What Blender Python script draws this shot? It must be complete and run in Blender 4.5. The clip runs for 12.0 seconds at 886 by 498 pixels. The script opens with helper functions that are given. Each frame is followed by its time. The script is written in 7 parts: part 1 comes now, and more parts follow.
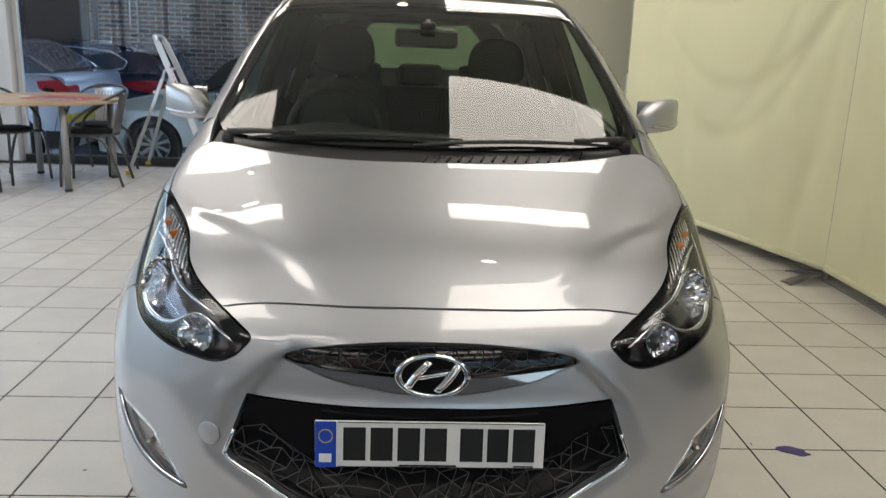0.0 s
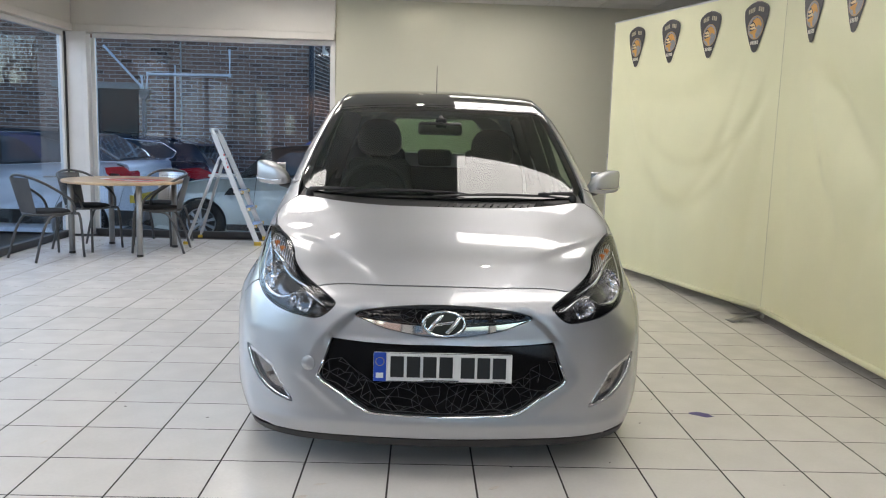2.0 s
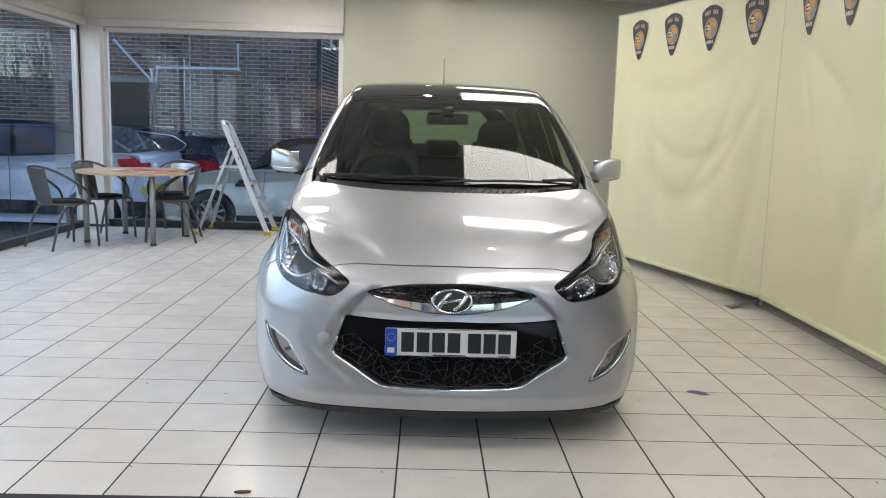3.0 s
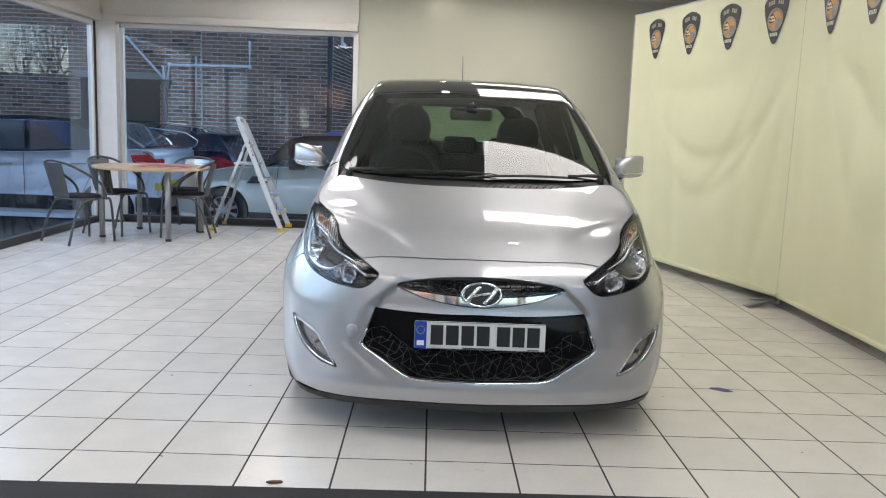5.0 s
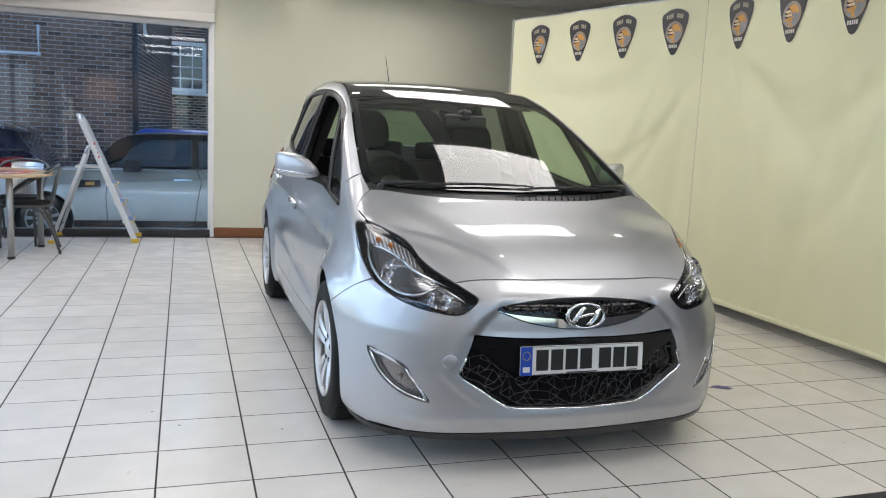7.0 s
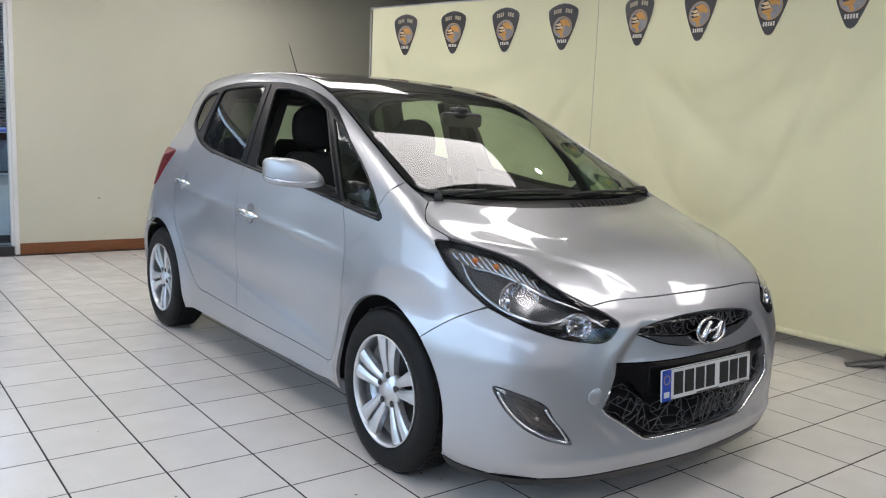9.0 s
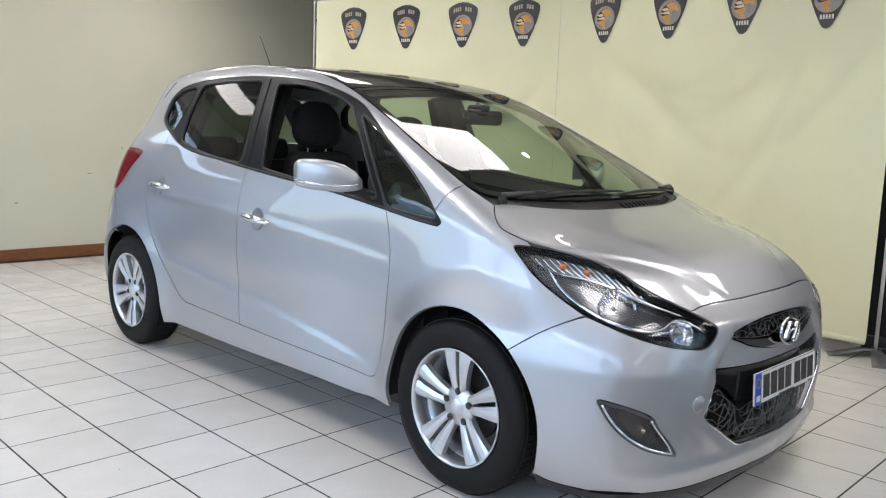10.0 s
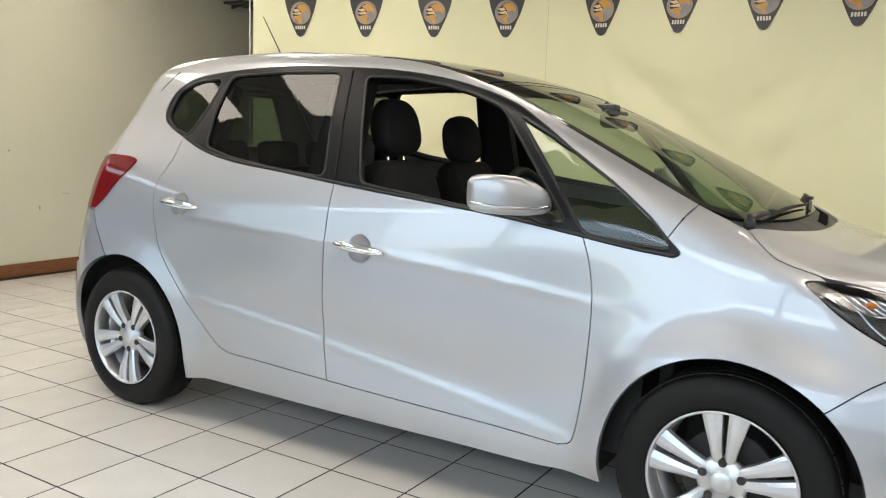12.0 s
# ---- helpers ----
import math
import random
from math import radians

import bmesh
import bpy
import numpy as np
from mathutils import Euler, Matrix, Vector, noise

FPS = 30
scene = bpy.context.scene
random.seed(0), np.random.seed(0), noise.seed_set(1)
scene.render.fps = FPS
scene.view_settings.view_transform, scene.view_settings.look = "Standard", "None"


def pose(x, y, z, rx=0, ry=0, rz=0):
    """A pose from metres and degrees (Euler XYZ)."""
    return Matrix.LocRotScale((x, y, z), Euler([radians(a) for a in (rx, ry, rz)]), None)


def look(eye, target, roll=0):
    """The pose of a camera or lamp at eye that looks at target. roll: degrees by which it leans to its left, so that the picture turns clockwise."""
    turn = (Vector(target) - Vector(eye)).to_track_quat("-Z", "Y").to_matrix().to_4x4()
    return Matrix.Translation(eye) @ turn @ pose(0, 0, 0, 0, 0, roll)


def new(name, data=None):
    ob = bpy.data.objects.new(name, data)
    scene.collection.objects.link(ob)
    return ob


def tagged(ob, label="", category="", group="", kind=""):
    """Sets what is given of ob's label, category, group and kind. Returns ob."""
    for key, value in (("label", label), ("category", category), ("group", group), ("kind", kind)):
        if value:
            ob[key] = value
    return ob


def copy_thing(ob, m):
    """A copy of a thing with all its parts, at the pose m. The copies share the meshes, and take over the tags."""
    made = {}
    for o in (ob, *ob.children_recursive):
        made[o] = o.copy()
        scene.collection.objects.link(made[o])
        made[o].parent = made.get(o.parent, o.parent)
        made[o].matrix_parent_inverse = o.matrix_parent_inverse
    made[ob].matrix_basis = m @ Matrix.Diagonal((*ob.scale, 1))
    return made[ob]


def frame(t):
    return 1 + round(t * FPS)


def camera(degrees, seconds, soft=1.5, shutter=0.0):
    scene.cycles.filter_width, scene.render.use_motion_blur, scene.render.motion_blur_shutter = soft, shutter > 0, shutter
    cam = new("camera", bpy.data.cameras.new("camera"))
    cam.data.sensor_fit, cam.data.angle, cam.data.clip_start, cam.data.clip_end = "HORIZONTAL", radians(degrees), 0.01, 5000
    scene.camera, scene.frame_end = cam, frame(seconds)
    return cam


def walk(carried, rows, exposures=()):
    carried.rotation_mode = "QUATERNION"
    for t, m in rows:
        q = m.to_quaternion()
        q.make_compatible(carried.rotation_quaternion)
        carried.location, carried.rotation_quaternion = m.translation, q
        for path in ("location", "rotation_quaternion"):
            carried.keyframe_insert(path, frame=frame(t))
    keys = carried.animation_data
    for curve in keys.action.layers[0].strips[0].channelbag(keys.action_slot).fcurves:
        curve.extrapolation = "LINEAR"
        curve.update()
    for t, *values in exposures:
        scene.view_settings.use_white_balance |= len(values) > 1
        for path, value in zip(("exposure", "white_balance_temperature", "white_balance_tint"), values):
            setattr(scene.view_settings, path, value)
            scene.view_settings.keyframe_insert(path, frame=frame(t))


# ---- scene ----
cam = camera(57.4, 12.0, soft=1.1, shutter=0.2)
PATH = [
    (0, (0.0, -0.065, 1.345), (0.096, 1.869, 0.846), 2.1),
    (0.1, (-0.001, -0.128, 1.348), (0.085, 1.822, 0.909), 1.8),
    (0.2, (-0.012, -0.203, 1.333), (0.074, 1.759, 0.958), 1.9),
    (0.3, (-0.013, -0.289, 1.332), (0.067, 1.681, 0.999), 1.7),
    (0.4, (-0.018, -0.361, 1.328), (0.06, 1.614, 1.022), 1.7),
    (0.5, (-0.018, -0.438, 1.332), (0.06, 1.539, 1.042), 1.8),
    (1, (0.006, -0.794, 1.328), (0.074, 1.186, 1.056), 1.8),
    (1.5, (-0.016, -1.088, 1.315), (0.049, 0.891, 1.039), 1.9),
    (2, (-0.031, -1.338, 1.329), (0.028, 0.64, 1.045), 1.8),
    (2.5, (-0.032, -1.467, 1.303), (0.022, 0.51, 1.011), 1.9),
    (3, (-0.045, -1.51, 1.302), (0.001, 0.467, 1.004), 1.8),
    (5, (-0.145, -1.521, 1.273), (-0.11, 0.457, 0.975), 2.2),
    (5.5, (-0.387, -1.474, 1.269), (-0.272, 0.501, 0.972), 2.4),
    (6, (-0.71, -1.317, 1.282), (-0.396, 0.636, 0.985), 2.7),
    (6.5, (-1.051, -1.21, 1.273), (-0.588, 0.714, 0.981), 2.7),
    (7, (-1.385, -1.092, 1.292), (-0.774, 0.79, 1.005), 2.7),
    (9, (-2.397, -0.074, 1.28), (-1.207, 1.508, 0.998), 2.3),
    (9.5, (-2.609, 0.201, 1.274), (-1.305, 1.692, 0.995), 2.2),
    (10, (-2.785, 0.512, 1.265), (-1.376, 1.904, 0.985), 2.1),
    (10.5, (-2.921, 0.891, 1.301), (-1.426, 2.188, 1.02), 2.2),
    (11, (-3.027, 1.223, 1.295), (-1.474, 2.451, 1.014), 2.2),
    (11.5, (-3.055, 1.564, 1.282), (-1.435, 2.703, 1.0), 2.1),
    (12, (-3.073, 1.948, 1.269), (-1.386, 2.984, 0.988), 2.0),
]
EXPOSURES = [(0.0, 0.62, 7000, 9), (0.5, 0.63, 6950, 9), (1.0, 0.78, 6750, 10), (2.5, 0.85, 6600, 10), (6.0, 0.93, 6480, 10), (7.2, 0.86, 6420, 10), (9.0, 0.76, 6380, 12),
             (9.7, 0.96, 6380, 12), (10.5, 1.00, 6480, 11), (11.0, 1.02, 6850, 10), (12.0, 1.04, 7400, 9)]
walk(cam, [(t, look(eye, target, roll)) for t, eye, target, roll in PATH], EXPOSURES)

# ---- world and light ----
CEIL = 2.82            # height of the ceiling
BACK = 8.30            # inner face of the back wall
LEFT = -4.12           # inner face of the glazed side wall
RIGHT = 3.70           # inner face of the blank side wall
FRONT = -4.20          # inner face of the shop front

world = bpy.data.worlds.new("sky")
scene.world = world
world.use_nodes = True
wn = world.node_tree.nodes
sky = wn.new("ShaderNodeTexSky")
sky.sky_type = "NISHITA"
sky.sun_disc = False
sky.sun_elevation = radians(29)
sky.sun_rotation = radians(-8)
world.node_tree.links.new(sky.outputs["Color"], wn["Background"].inputs["Color"])
wn["Background"].inputs["Strength"].default_value = 0.15

sun = new("sun", bpy.data.lights.new("sun", "SUN"))
sun.data.energy = 5.0
sun.data.angle = radians(0.5)
sun.data.color = (1.0, 0.95, 0.87)
sun.matrix_basis = look((-1.2, 9, 5), (0, 0, 0))


def area_light(name, x, y, z, sx, sy, watts, colour, rx=0, ry=0, rz=0):
    ob = new(name, bpy.data.lights.new(name, "AREA"))
    ob.data.shape, ob.data.size, ob.data.size_y = "RECTANGLE", sx, sy
    ob.data.energy, ob.data.color = watts, colour
    ob.matrix_basis = pose(x, y, z, rx, ry, rz)
    return ob


# area lamps standing in for skylight, outside the side glazing and back window
for y0, y1 in ((-4.1, -2.2), (-2.0, 0.0), (0.2, 2.2), (2.4, 4.4), (4.6, 7.9)):
    area_light("daylight_side", LEFT - 0.92, (y0 + y1) / 2, 2.86, 1.0, y1 - y0, 8 * (y1 - y0), (0.86, 0.91, 1.0), ry=-35)
# area lamps standing in for open sky in the upper part of the side glazing
for y0, y1 in ((0.15, 2.25), (2.35, 4.45), (4.55, 5.70)):
    area_light("daylight_opening", LEFT - 0.14, (y0 + y1) / 2, 1.62, 1.25, y1 - y0, 5.0 * (y1 - y0), (0.88, 0.93, 1.0), ry=-90)
area_light("daylight_back", -2.5, BACK + 0.66, 2.45, 2.7, 0.6, 10, (0.82, 0.89, 1.0))
# lamps added outside the shop front to brighten the car's nose
for x0, x1 in ((-4.0, -1.3), (-0.8, 1.8), (2.2, 3.6)):
    area_light("daylight_front", (x0 + x1) / 2, FRONT - 0.95, 2.50, x1 - x0, 1.3, 6 * (x1 - x0), (0.86, 0.91, 1.0))

# ---- materials ----
def node_mat(name):
    m = bpy.data.materials.new(name)
    m.use_nodes = True
    nt = m.node_tree
    return m, nt, nt.nodes["Principled BSDF"]


def mat(name, colour, rough=0.5, metal=0.0, var=0.12, scale=12.0, fine=180.0, bump=0.0, rvar=0.1, coat=0.0, spec=0.5,
        island=0.0, per_object=0.0, stretch=(1, 1, 1)):
    """Two scales of colour variation, varied gloss and a fine relief."""
    m, nt, b = node_mat(name)
    N, L = nt.nodes, nt.links
    tc = N.new("ShaderNodeTexCoord")
    mp = N.new("ShaderNodeMapping")
    mp.inputs["Scale"].default_value = stretch
    L.new(tc.outputs["Object"], mp.inputs["Vector"])
    big, small = N.new("ShaderNodeTexNoise"), N.new("ShaderNodeTexNoise")
    big.inputs["Scale"].default_value, small.inputs["Scale"].default_value = scale, fine
    big.inputs["Detail"].default_value = 5
    for n in (big, small):
        L.new(mp.outputs["Vector"], n.inputs["Vector"])
    mix = N.new("ShaderNodeMath")
    mix.operation = "MULTIPLY_ADD"
    mix.inputs[1].default_value = 0.35
    L.new(small.outputs["Fac"], mix.inputs[0])
    half = N.new("ShaderNodeMath")
    half.operation = "MULTIPLY"
    half.inputs[1].default_value = 0.65
    L.new(big.outputs["Fac"], half.inputs[0])
    L.new(half.outputs[0], mix.inputs[2])
    last = mix.outputs[0]
    for amount, kind, out in ((island, "ShaderNodeNewGeometry", "Random Per Island"), (per_object, "ShaderNodeObjectInfo", "Random")):
        if amount:
            g = N.new(kind)
            add = N.new("ShaderNodeMath")
            add.operation = "MULTIPLY_ADD"
            add.inputs[1].default_value = amount
            L.new(g.outputs[out], add.inputs[0])
            L.new(last, add.inputs[2])
            sub = N.new("ShaderNodeMath")
            sub.operation = "SUBTRACT"
            sub.inputs[1].default_value = amount / 2
            L.new(add.outputs[0], sub.inputs[0])
            last = sub.outputs[0]
    ramp = N.new("ShaderNodeMix")
    ramp.data_type = "RGBA"
    c = Vector(colour)
    ramp.inputs[6].default_value = (*(c * (1 - var)), 1)
    ramp.inputs[7].default_value = (*[min(1.0, v) for v in c * (1 + var)], 1)
    spread = N.new("ShaderNodeMapRange")
    spread.inputs[1].default_value, spread.inputs[2].default_value = 0.25, 0.75
    L.new(last, spread.inputs[0])
    L.new(spread.outputs[0], ramp.inputs[0])
    L.new(ramp.outputs[2], b.inputs["Base Color"])
    b.inputs["Metallic"].default_value = metal
    b.inputs["Specular IOR Level"].default_value = spec
    b.inputs["Coat Weight"].default_value = coat
    b.inputs["Coat Roughness"].default_value = 0.015
    r = N.new("ShaderNodeMapRange")
    r.inputs[1].default_value, r.inputs[2].default_value = 0.3, 0.7
    r.inputs[3].default_value, r.inputs[4].default_value = max(0.0, rough * (1 - rvar)), min(1.0, rough * (1 + rvar))
    L.new(big.outputs["Fac"], r.inputs[0])
    L.new(r.outputs[0], b.inputs["Roughness"])
    if bump:
        bp = N.new("ShaderNodeBump")
        bp.inputs["Strength"].default_value = min(1.0, bump)
        bp.inputs["Distance"].default_value = 0.002
        L.new(mix.outputs[0], bp.inputs["Height"])
        L.new(bp.outputs["Normal"], b.inputs["Normal"])
    return m


def glass_mat(name, tint, opacity, rough=0.0, ior=1.5):
    """A thin pane: clear, tinted film with a gloss that grows towards grazing angles (a higher index stands for both faces)."""
    m = bpy.data.materials.new(name)
    m.use_nodes = True
    nt = m.node_tree
    N, L = nt.nodes, nt.links
    N.remove(N["Principled BSDF"])
    tr, gl, lw, mx = N.new("ShaderNodeBsdfTransparent"), N.new("ShaderNodeBsdfGlossy"), N.new("ShaderNodeLayerWeight"), N.new("ShaderNodeMixShader")
    tr.inputs["Color"].default_value = (*[t * (1 - opacity) for t in tint], 1)
    gl.inputs["Roughness"].default_value = rough
    lw.inputs["Blend"].default_value = 0.5
    up, fr = N.new("ShaderNodeMath"), N.new("ShaderNodeMath")
    up.operation, fr.operation = "POWER", "MULTIPLY_ADD"
    up.inputs[1].default_value = 5.0
    f0 = ((ior - 1) / (ior + 1)) ** 2
    fr.inputs[1].default_value, fr.inputs[2].default_value = 1 - f0, f0
    L.new(lw.outputs["Facing"], up.inputs[0])
    L.new(up.outputs[0], fr.inputs[0])
    L.new(fr.outputs[0], mx.inputs[0])
    L.new(tr.outputs[0], mx.inputs[1])
    L.new(gl.outputs[0], mx.inputs[2])
    L.new(mx.outputs[0], N["Material Output"].inputs["Surface"])
    return m


def glow(name, colour, strength):
    m, nt, b = node_mat(name)
    b.inputs["Base Color"].default_value = (0.8, 0.8, 0.8, 1)
    b.inputs["Emission Color"].default_value = (*colour, 1)
    b.inputs["Emission Strength"].default_value = strength
    return m


M_TILE = mat("ceramic_tile", (0.66, 0.635, 0.595), 0.20, var=0.06, scale=5, fine=60, rvar=0.35, per_object=0.35, bump=0.03)
M_GROUT = mat("dark_grout", (0.028, 0.021, 0.018), 0.85, var=0.4, scale=30)
M_MAT = mat("entrance_matting", (0.028, 0.027, 0.028), 0.95, var=0.4, scale=60, fine=500, bump=0.8)
M_WALL = mat("cream_wall_paint", (0.58, 0.57, 0.465), 0.55, var=0.05, scale=1.4, fine=90, bump=0.08)
# side wall toned dark so the gap under the backdrop stays in shade
M_SHADEWALL = mat("shade_dark_wall", (0.045, 0.044, 0.045), 0.6, var=0.1, scale=2, fine=90, bump=0.08)
M_FASCIA = mat("off_white_fascia", (0.66, 0.63, 0.58), 0.5, var=0.05, scale=2.5, fine=70, bump=0.05)
M_CEIL = mat("white_ceiling_board", (0.62, 0.61, 0.585), 0.8, var=0.05, scale=6, fine=260, bump=0.2)
M_FRAME = mat("white_frame_paint", (0.74, 0.73, 0.72), 0.35, var=0.05, scale=8)
M_DARKFRAME = mat("dark_frame_metal", (0.03, 0.03, 0.033), 0.45, var=0.25, scale=10)
M_SKIRT = mat("varnished_wood", (0.20, 0.072, 0.028), 0.35, var=0.4, scale=9, fine=70, stretch=(1, 12, 12), bump=0.1)
M_CURTAIN = mat("pale_green_vinyl", (0.80, 0.79, 0.55), 0.40, var=0.05, scale=2.2, fine=300, bump=0.06, spec=0.4)
# the blue pane tint carries the bluer daylight of the yard
M_PANE = glass_mat("window_glass", (0.835, 0.918, 1.0), 0.0, rough=0.0, ior=1.5)
M_ALU = mat("aluminium", (0.62, 0.63, 0.65), 0.32, metal=0.9, var=0.12, scale=20, stretch=(1, 1, 6))
M_GREYMETAL = mat("grey_powder_coat", (0.085, 0.085, 0.088), 0.34, metal=0.4, var=0.12, scale=25)
M_PANELGREY = mat("grey_punched_metal", (0.17, 0.17, 0.175), 0.36, metal=0.5, var=0.12, scale=25)
M_LEGGREY = mat("grey_table_leg", (0.30, 0.30, 0.30), 0.35, metal=0.6, var=0.1, scale=20)
M_POLE = mat("grey_pole_paint", (0.50, 0.50, 0.46), 0.45, var=0.08, scale=20)
M_BEECH = mat("beech_veneer", (0.50, 0.36, 0.22), 0.32, var=0.16, scale=5, fine=60, stretch=(1, 9, 1))
M_BLACKPL = mat("black_plastic", (0.016, 0.016, 0.017), 0.42, var=0.25, scale=40, bump=0.08)
M_BLACKCLOTH = mat("black_seat_cloth", (0.009, 0.009, 0.010), 0.9, var=0.4, scale=60, fine=700, bump=0.6)
M_YELLOW = mat("yellow_rubber", (0.62, 0.42, 0.05), 0.5, var=0.15)
M_REDPAPER = mat("red_print", (0.55, 0.05, 0.045), 0.35, var=0.12, scale=20)
M_WHITEPAPER = mat("white_print", (0.8, 0.8, 0.8), 0.4, var=0.05)
M_SHIELD = mat("dark_grey_print", (0.040, 0.040, 0.046), 0.35, var=0.5, scale=6)
M_SILVERPRINT = mat("silver_print", (0.27, 0.27, 0.29), 0.35, var=0.55, scale=9)
M_EDGEPRINT = mat("grey_edge_print", (0.11, 0.11, 0.12), 0.35, var=0.2, scale=10)
M_LETTER = mat("pale_gold_print", (0.40, 0.36, 0.27), 0.4, var=0.2, scale=30)
M_PALEPRINT = mat("pale_grey_print", (0.66, 0.64, 0.58), 0.4, var=0.1, scale=30)
M_GOLDPRINT = mat("gold_edge_print", (0.42, 0.27, 0.11), 0.35, var=0.2, scale=20)
M_PALEGOLD = mat("cream_gold_print", (0.72, 0.55, 0.30), 0.4, var=0.2, scale=25)
M_ORANGE = mat("amber_print", (0.62, 0.31, 0.07), 0.4, var=0.25, scale=14)
M_PURPLE = mat("purple_ink", (0.05, 0.035, 0.16), 0.5, var=0.4, scale=90)
M_LEAF = mat("dry_leaf", (0.10, 0.04, 0.02), 0.8, var=0.4, scale=60)

# ---- building tools ----
def mesh_of(bm, name):
    me = bpy.data.meshes.new(name)
    bm.to_mesh(me)
    bm.free()
    return me


def part(name, bm, material, parent=None, label="", smooth=False):
    """Links a bmesh as one mesh object, under its thing."""
    me = mesh_of(bm, name)
    me.materials.append(material)
    if smooth:
        for p in me.polygons:
            p.use_smooth = True
    ob = new(name, me)
    if parent is not None:
        ob.parent = parent
    if label:
        tagged(ob, label)
    return ob


def thing(name, label, category, x=0, y=0, z=0, rz=0, group="", kind=""):
    ob = new(name)
    ob.matrix_basis = pose(x, y, z, 0, 0, rz)
    ob.empty_display_size = 0.1
    return tagged(ob, label, category, group, kind)


def box(bm, x0, y0, z0, x1, y1, z1, bevel=0.0, seg=2):
    """A box between two corners, with rounded edges."""
    r = bmesh.ops.create_cube(bm, size=1.0, matrix=Matrix.LocRotScale(((x0 + x1) / 2, (y0 + y1) / 2, (z0 + z1) / 2), None, (abs(x1 - x0), abs(y1 - y0), abs(z1 - z0))))
    if bevel:
        vs = set(r["verts"])
        es = [e for e in bm.edges if e.verts[0] in vs and e.verts[1] in vs]
        bmesh.ops.bevel(bm, geom=es, offset=bevel, segments=seg, profile=0.5, affect="EDGES")
    return bm


def a_box(*a, **k):
    return box(bmesh.new(), *a, **k)


def smooth_line(points, n=8, closed=False):
    """Catmull-Rom through the points, n steps between two."""
    pts = [Vector(p) for p in points]
    m = len(pts)
    out = []
    for i in range(m if closed else m - 1):
        if closed:
            a, b, c, d = (pts[(i + k) % m] for k in (-1, 0, 1, 2))
        else:
            b, c = pts[i], pts[i + 1]
            a = pts[i - 1] if i else b * 2 - c
            d = pts[i + 2] if i + 2 < m else c * 2 - b
        for k in range(n):
            t = k / n
            out.append(0.5 * (2 * b + (c - a) * t + (2 * a - 5 * b + 4 * c - d) * t * t + (3 * b - a - 3 * c + d) * t ** 3))
    if not closed:
        out.append(pts[-1])
    return out


def tube(bm, points, r, seg=10, closed=False, flat=1.0):
    """A round bar along a line of points; r may be one radius or one for each point."""
    pts = [Vector(p) for p in points]
    m = len(pts)
    rings = []
    up = None
    for i, p in enumerate(pts):
        a = pts[i - 1] if (i or closed) else p
        b = pts[(i + 1) % m] if (i + 1 < m or closed) else p
        d = (b - a).normalized()
        if up is None:
            up = d.orthogonal().normalized()
        up = (up - d * up.dot(d)).normalized()
        side = d.cross(up)
        rr = r[i] if isinstance(r, (list, tuple)) else r
        rings.append([bm.verts.new(p + (up * math.cos(q) + side * math.sin(q) * flat) * rr) for q in (2 * math.pi * k / seg for k in range(seg))])
    for i in range(m if closed else m - 1):
        A, B = rings[i], rings[(i + 1) % m]
        for k in range(seg):
            bm.faces.new((A[k], A[(k + 1) % seg], B[(k + 1) % seg], B[k]))
    if not closed:
        bm.faces.new(rings[0][::-1])
        bm.faces.new(rings[-1])
    return bm


def a_tube(*a, **k):
    return tube(bmesh.new(), *a, **k)


def lathe(bm, profile, seg=32, axis="z", origin=(0, 0, 0), closed=False):
    """Turns a profile of (radius, height) about an axis; closed: a ring, open in its middle."""
    o = Vector(origin)
    rings = []
    for r, h in profile:
        ring = []
        for k in range(seg):
            q = 2 * math.pi * k / seg
            c, s = r * math.cos(q), r * math.sin(q)
            v = {"z": (c, s, h), "x": (h, c, s), "y": (c, h, s)}[axis]
            ring.append(bm.verts.new(o + Vector(v)))
        rings.append(ring)
    for A, B in zip(rings, rings[1:]):
        for k in range(seg):
            bm.faces.new((A[k], A[(k + 1) % seg], B[(k + 1) % seg], B[k]))
    if closed:
        for k in range(seg):
            bm.faces.new((rings[-1][k], rings[-1][(k + 1) % seg], rings[0][(k + 1) % seg], rings[0][k]))
    else:
        for ring in (rings[0], rings[-1]):
            bm.faces.new(ring)
    bmesh.ops.recalc_face_normals(bm, faces=bm.faces)
    return bm


def a_lathe(*a, **k):
    return lathe(bmesh.new(), *a, **k)


def prism(bm, outline, lift, bevel=0.0):
    """A flat outline (list of 3D points in one plane) thickened by the vector lift."""
    vs = [bm.verts.new(p) for p in outline]
    f = bm.faces.new(vs)
    r = bmesh.ops.extrude_face_region(bm, geom=[f])
    bmesh.ops.translate(bm, verts=[v for v in r["geom"] if isinstance(v, bmesh.types.BMVert)], vec=lift)
    bmesh.ops.recalc_face_normals(bm, faces=bm.faces)
    return bm


def a_prism(*a, **k):
    return prism(bmesh.new(), *a, **k)


def structure(name, bm, material, label, category, smooth=False):
    return tagged(part(name, bm, material, smooth=smooth), label, category, kind="structure")

# ---- the showroom's shell ----
structure("wall_back", a_box(-1.06, BACK, 0, RIGHT + 0.2, BACK + 0.22, CEIL + 0.1), M_WALL, "cream painted plaster wall behind the car", "wall")
structure("wall_right", a_box(RIGHT, FRONT, 0, RIGHT + 0.2, BACK, CEIL + 0.1), M_SHADEWALL, "side wall darkened to deepen the shade behind the backdrop", "wall")
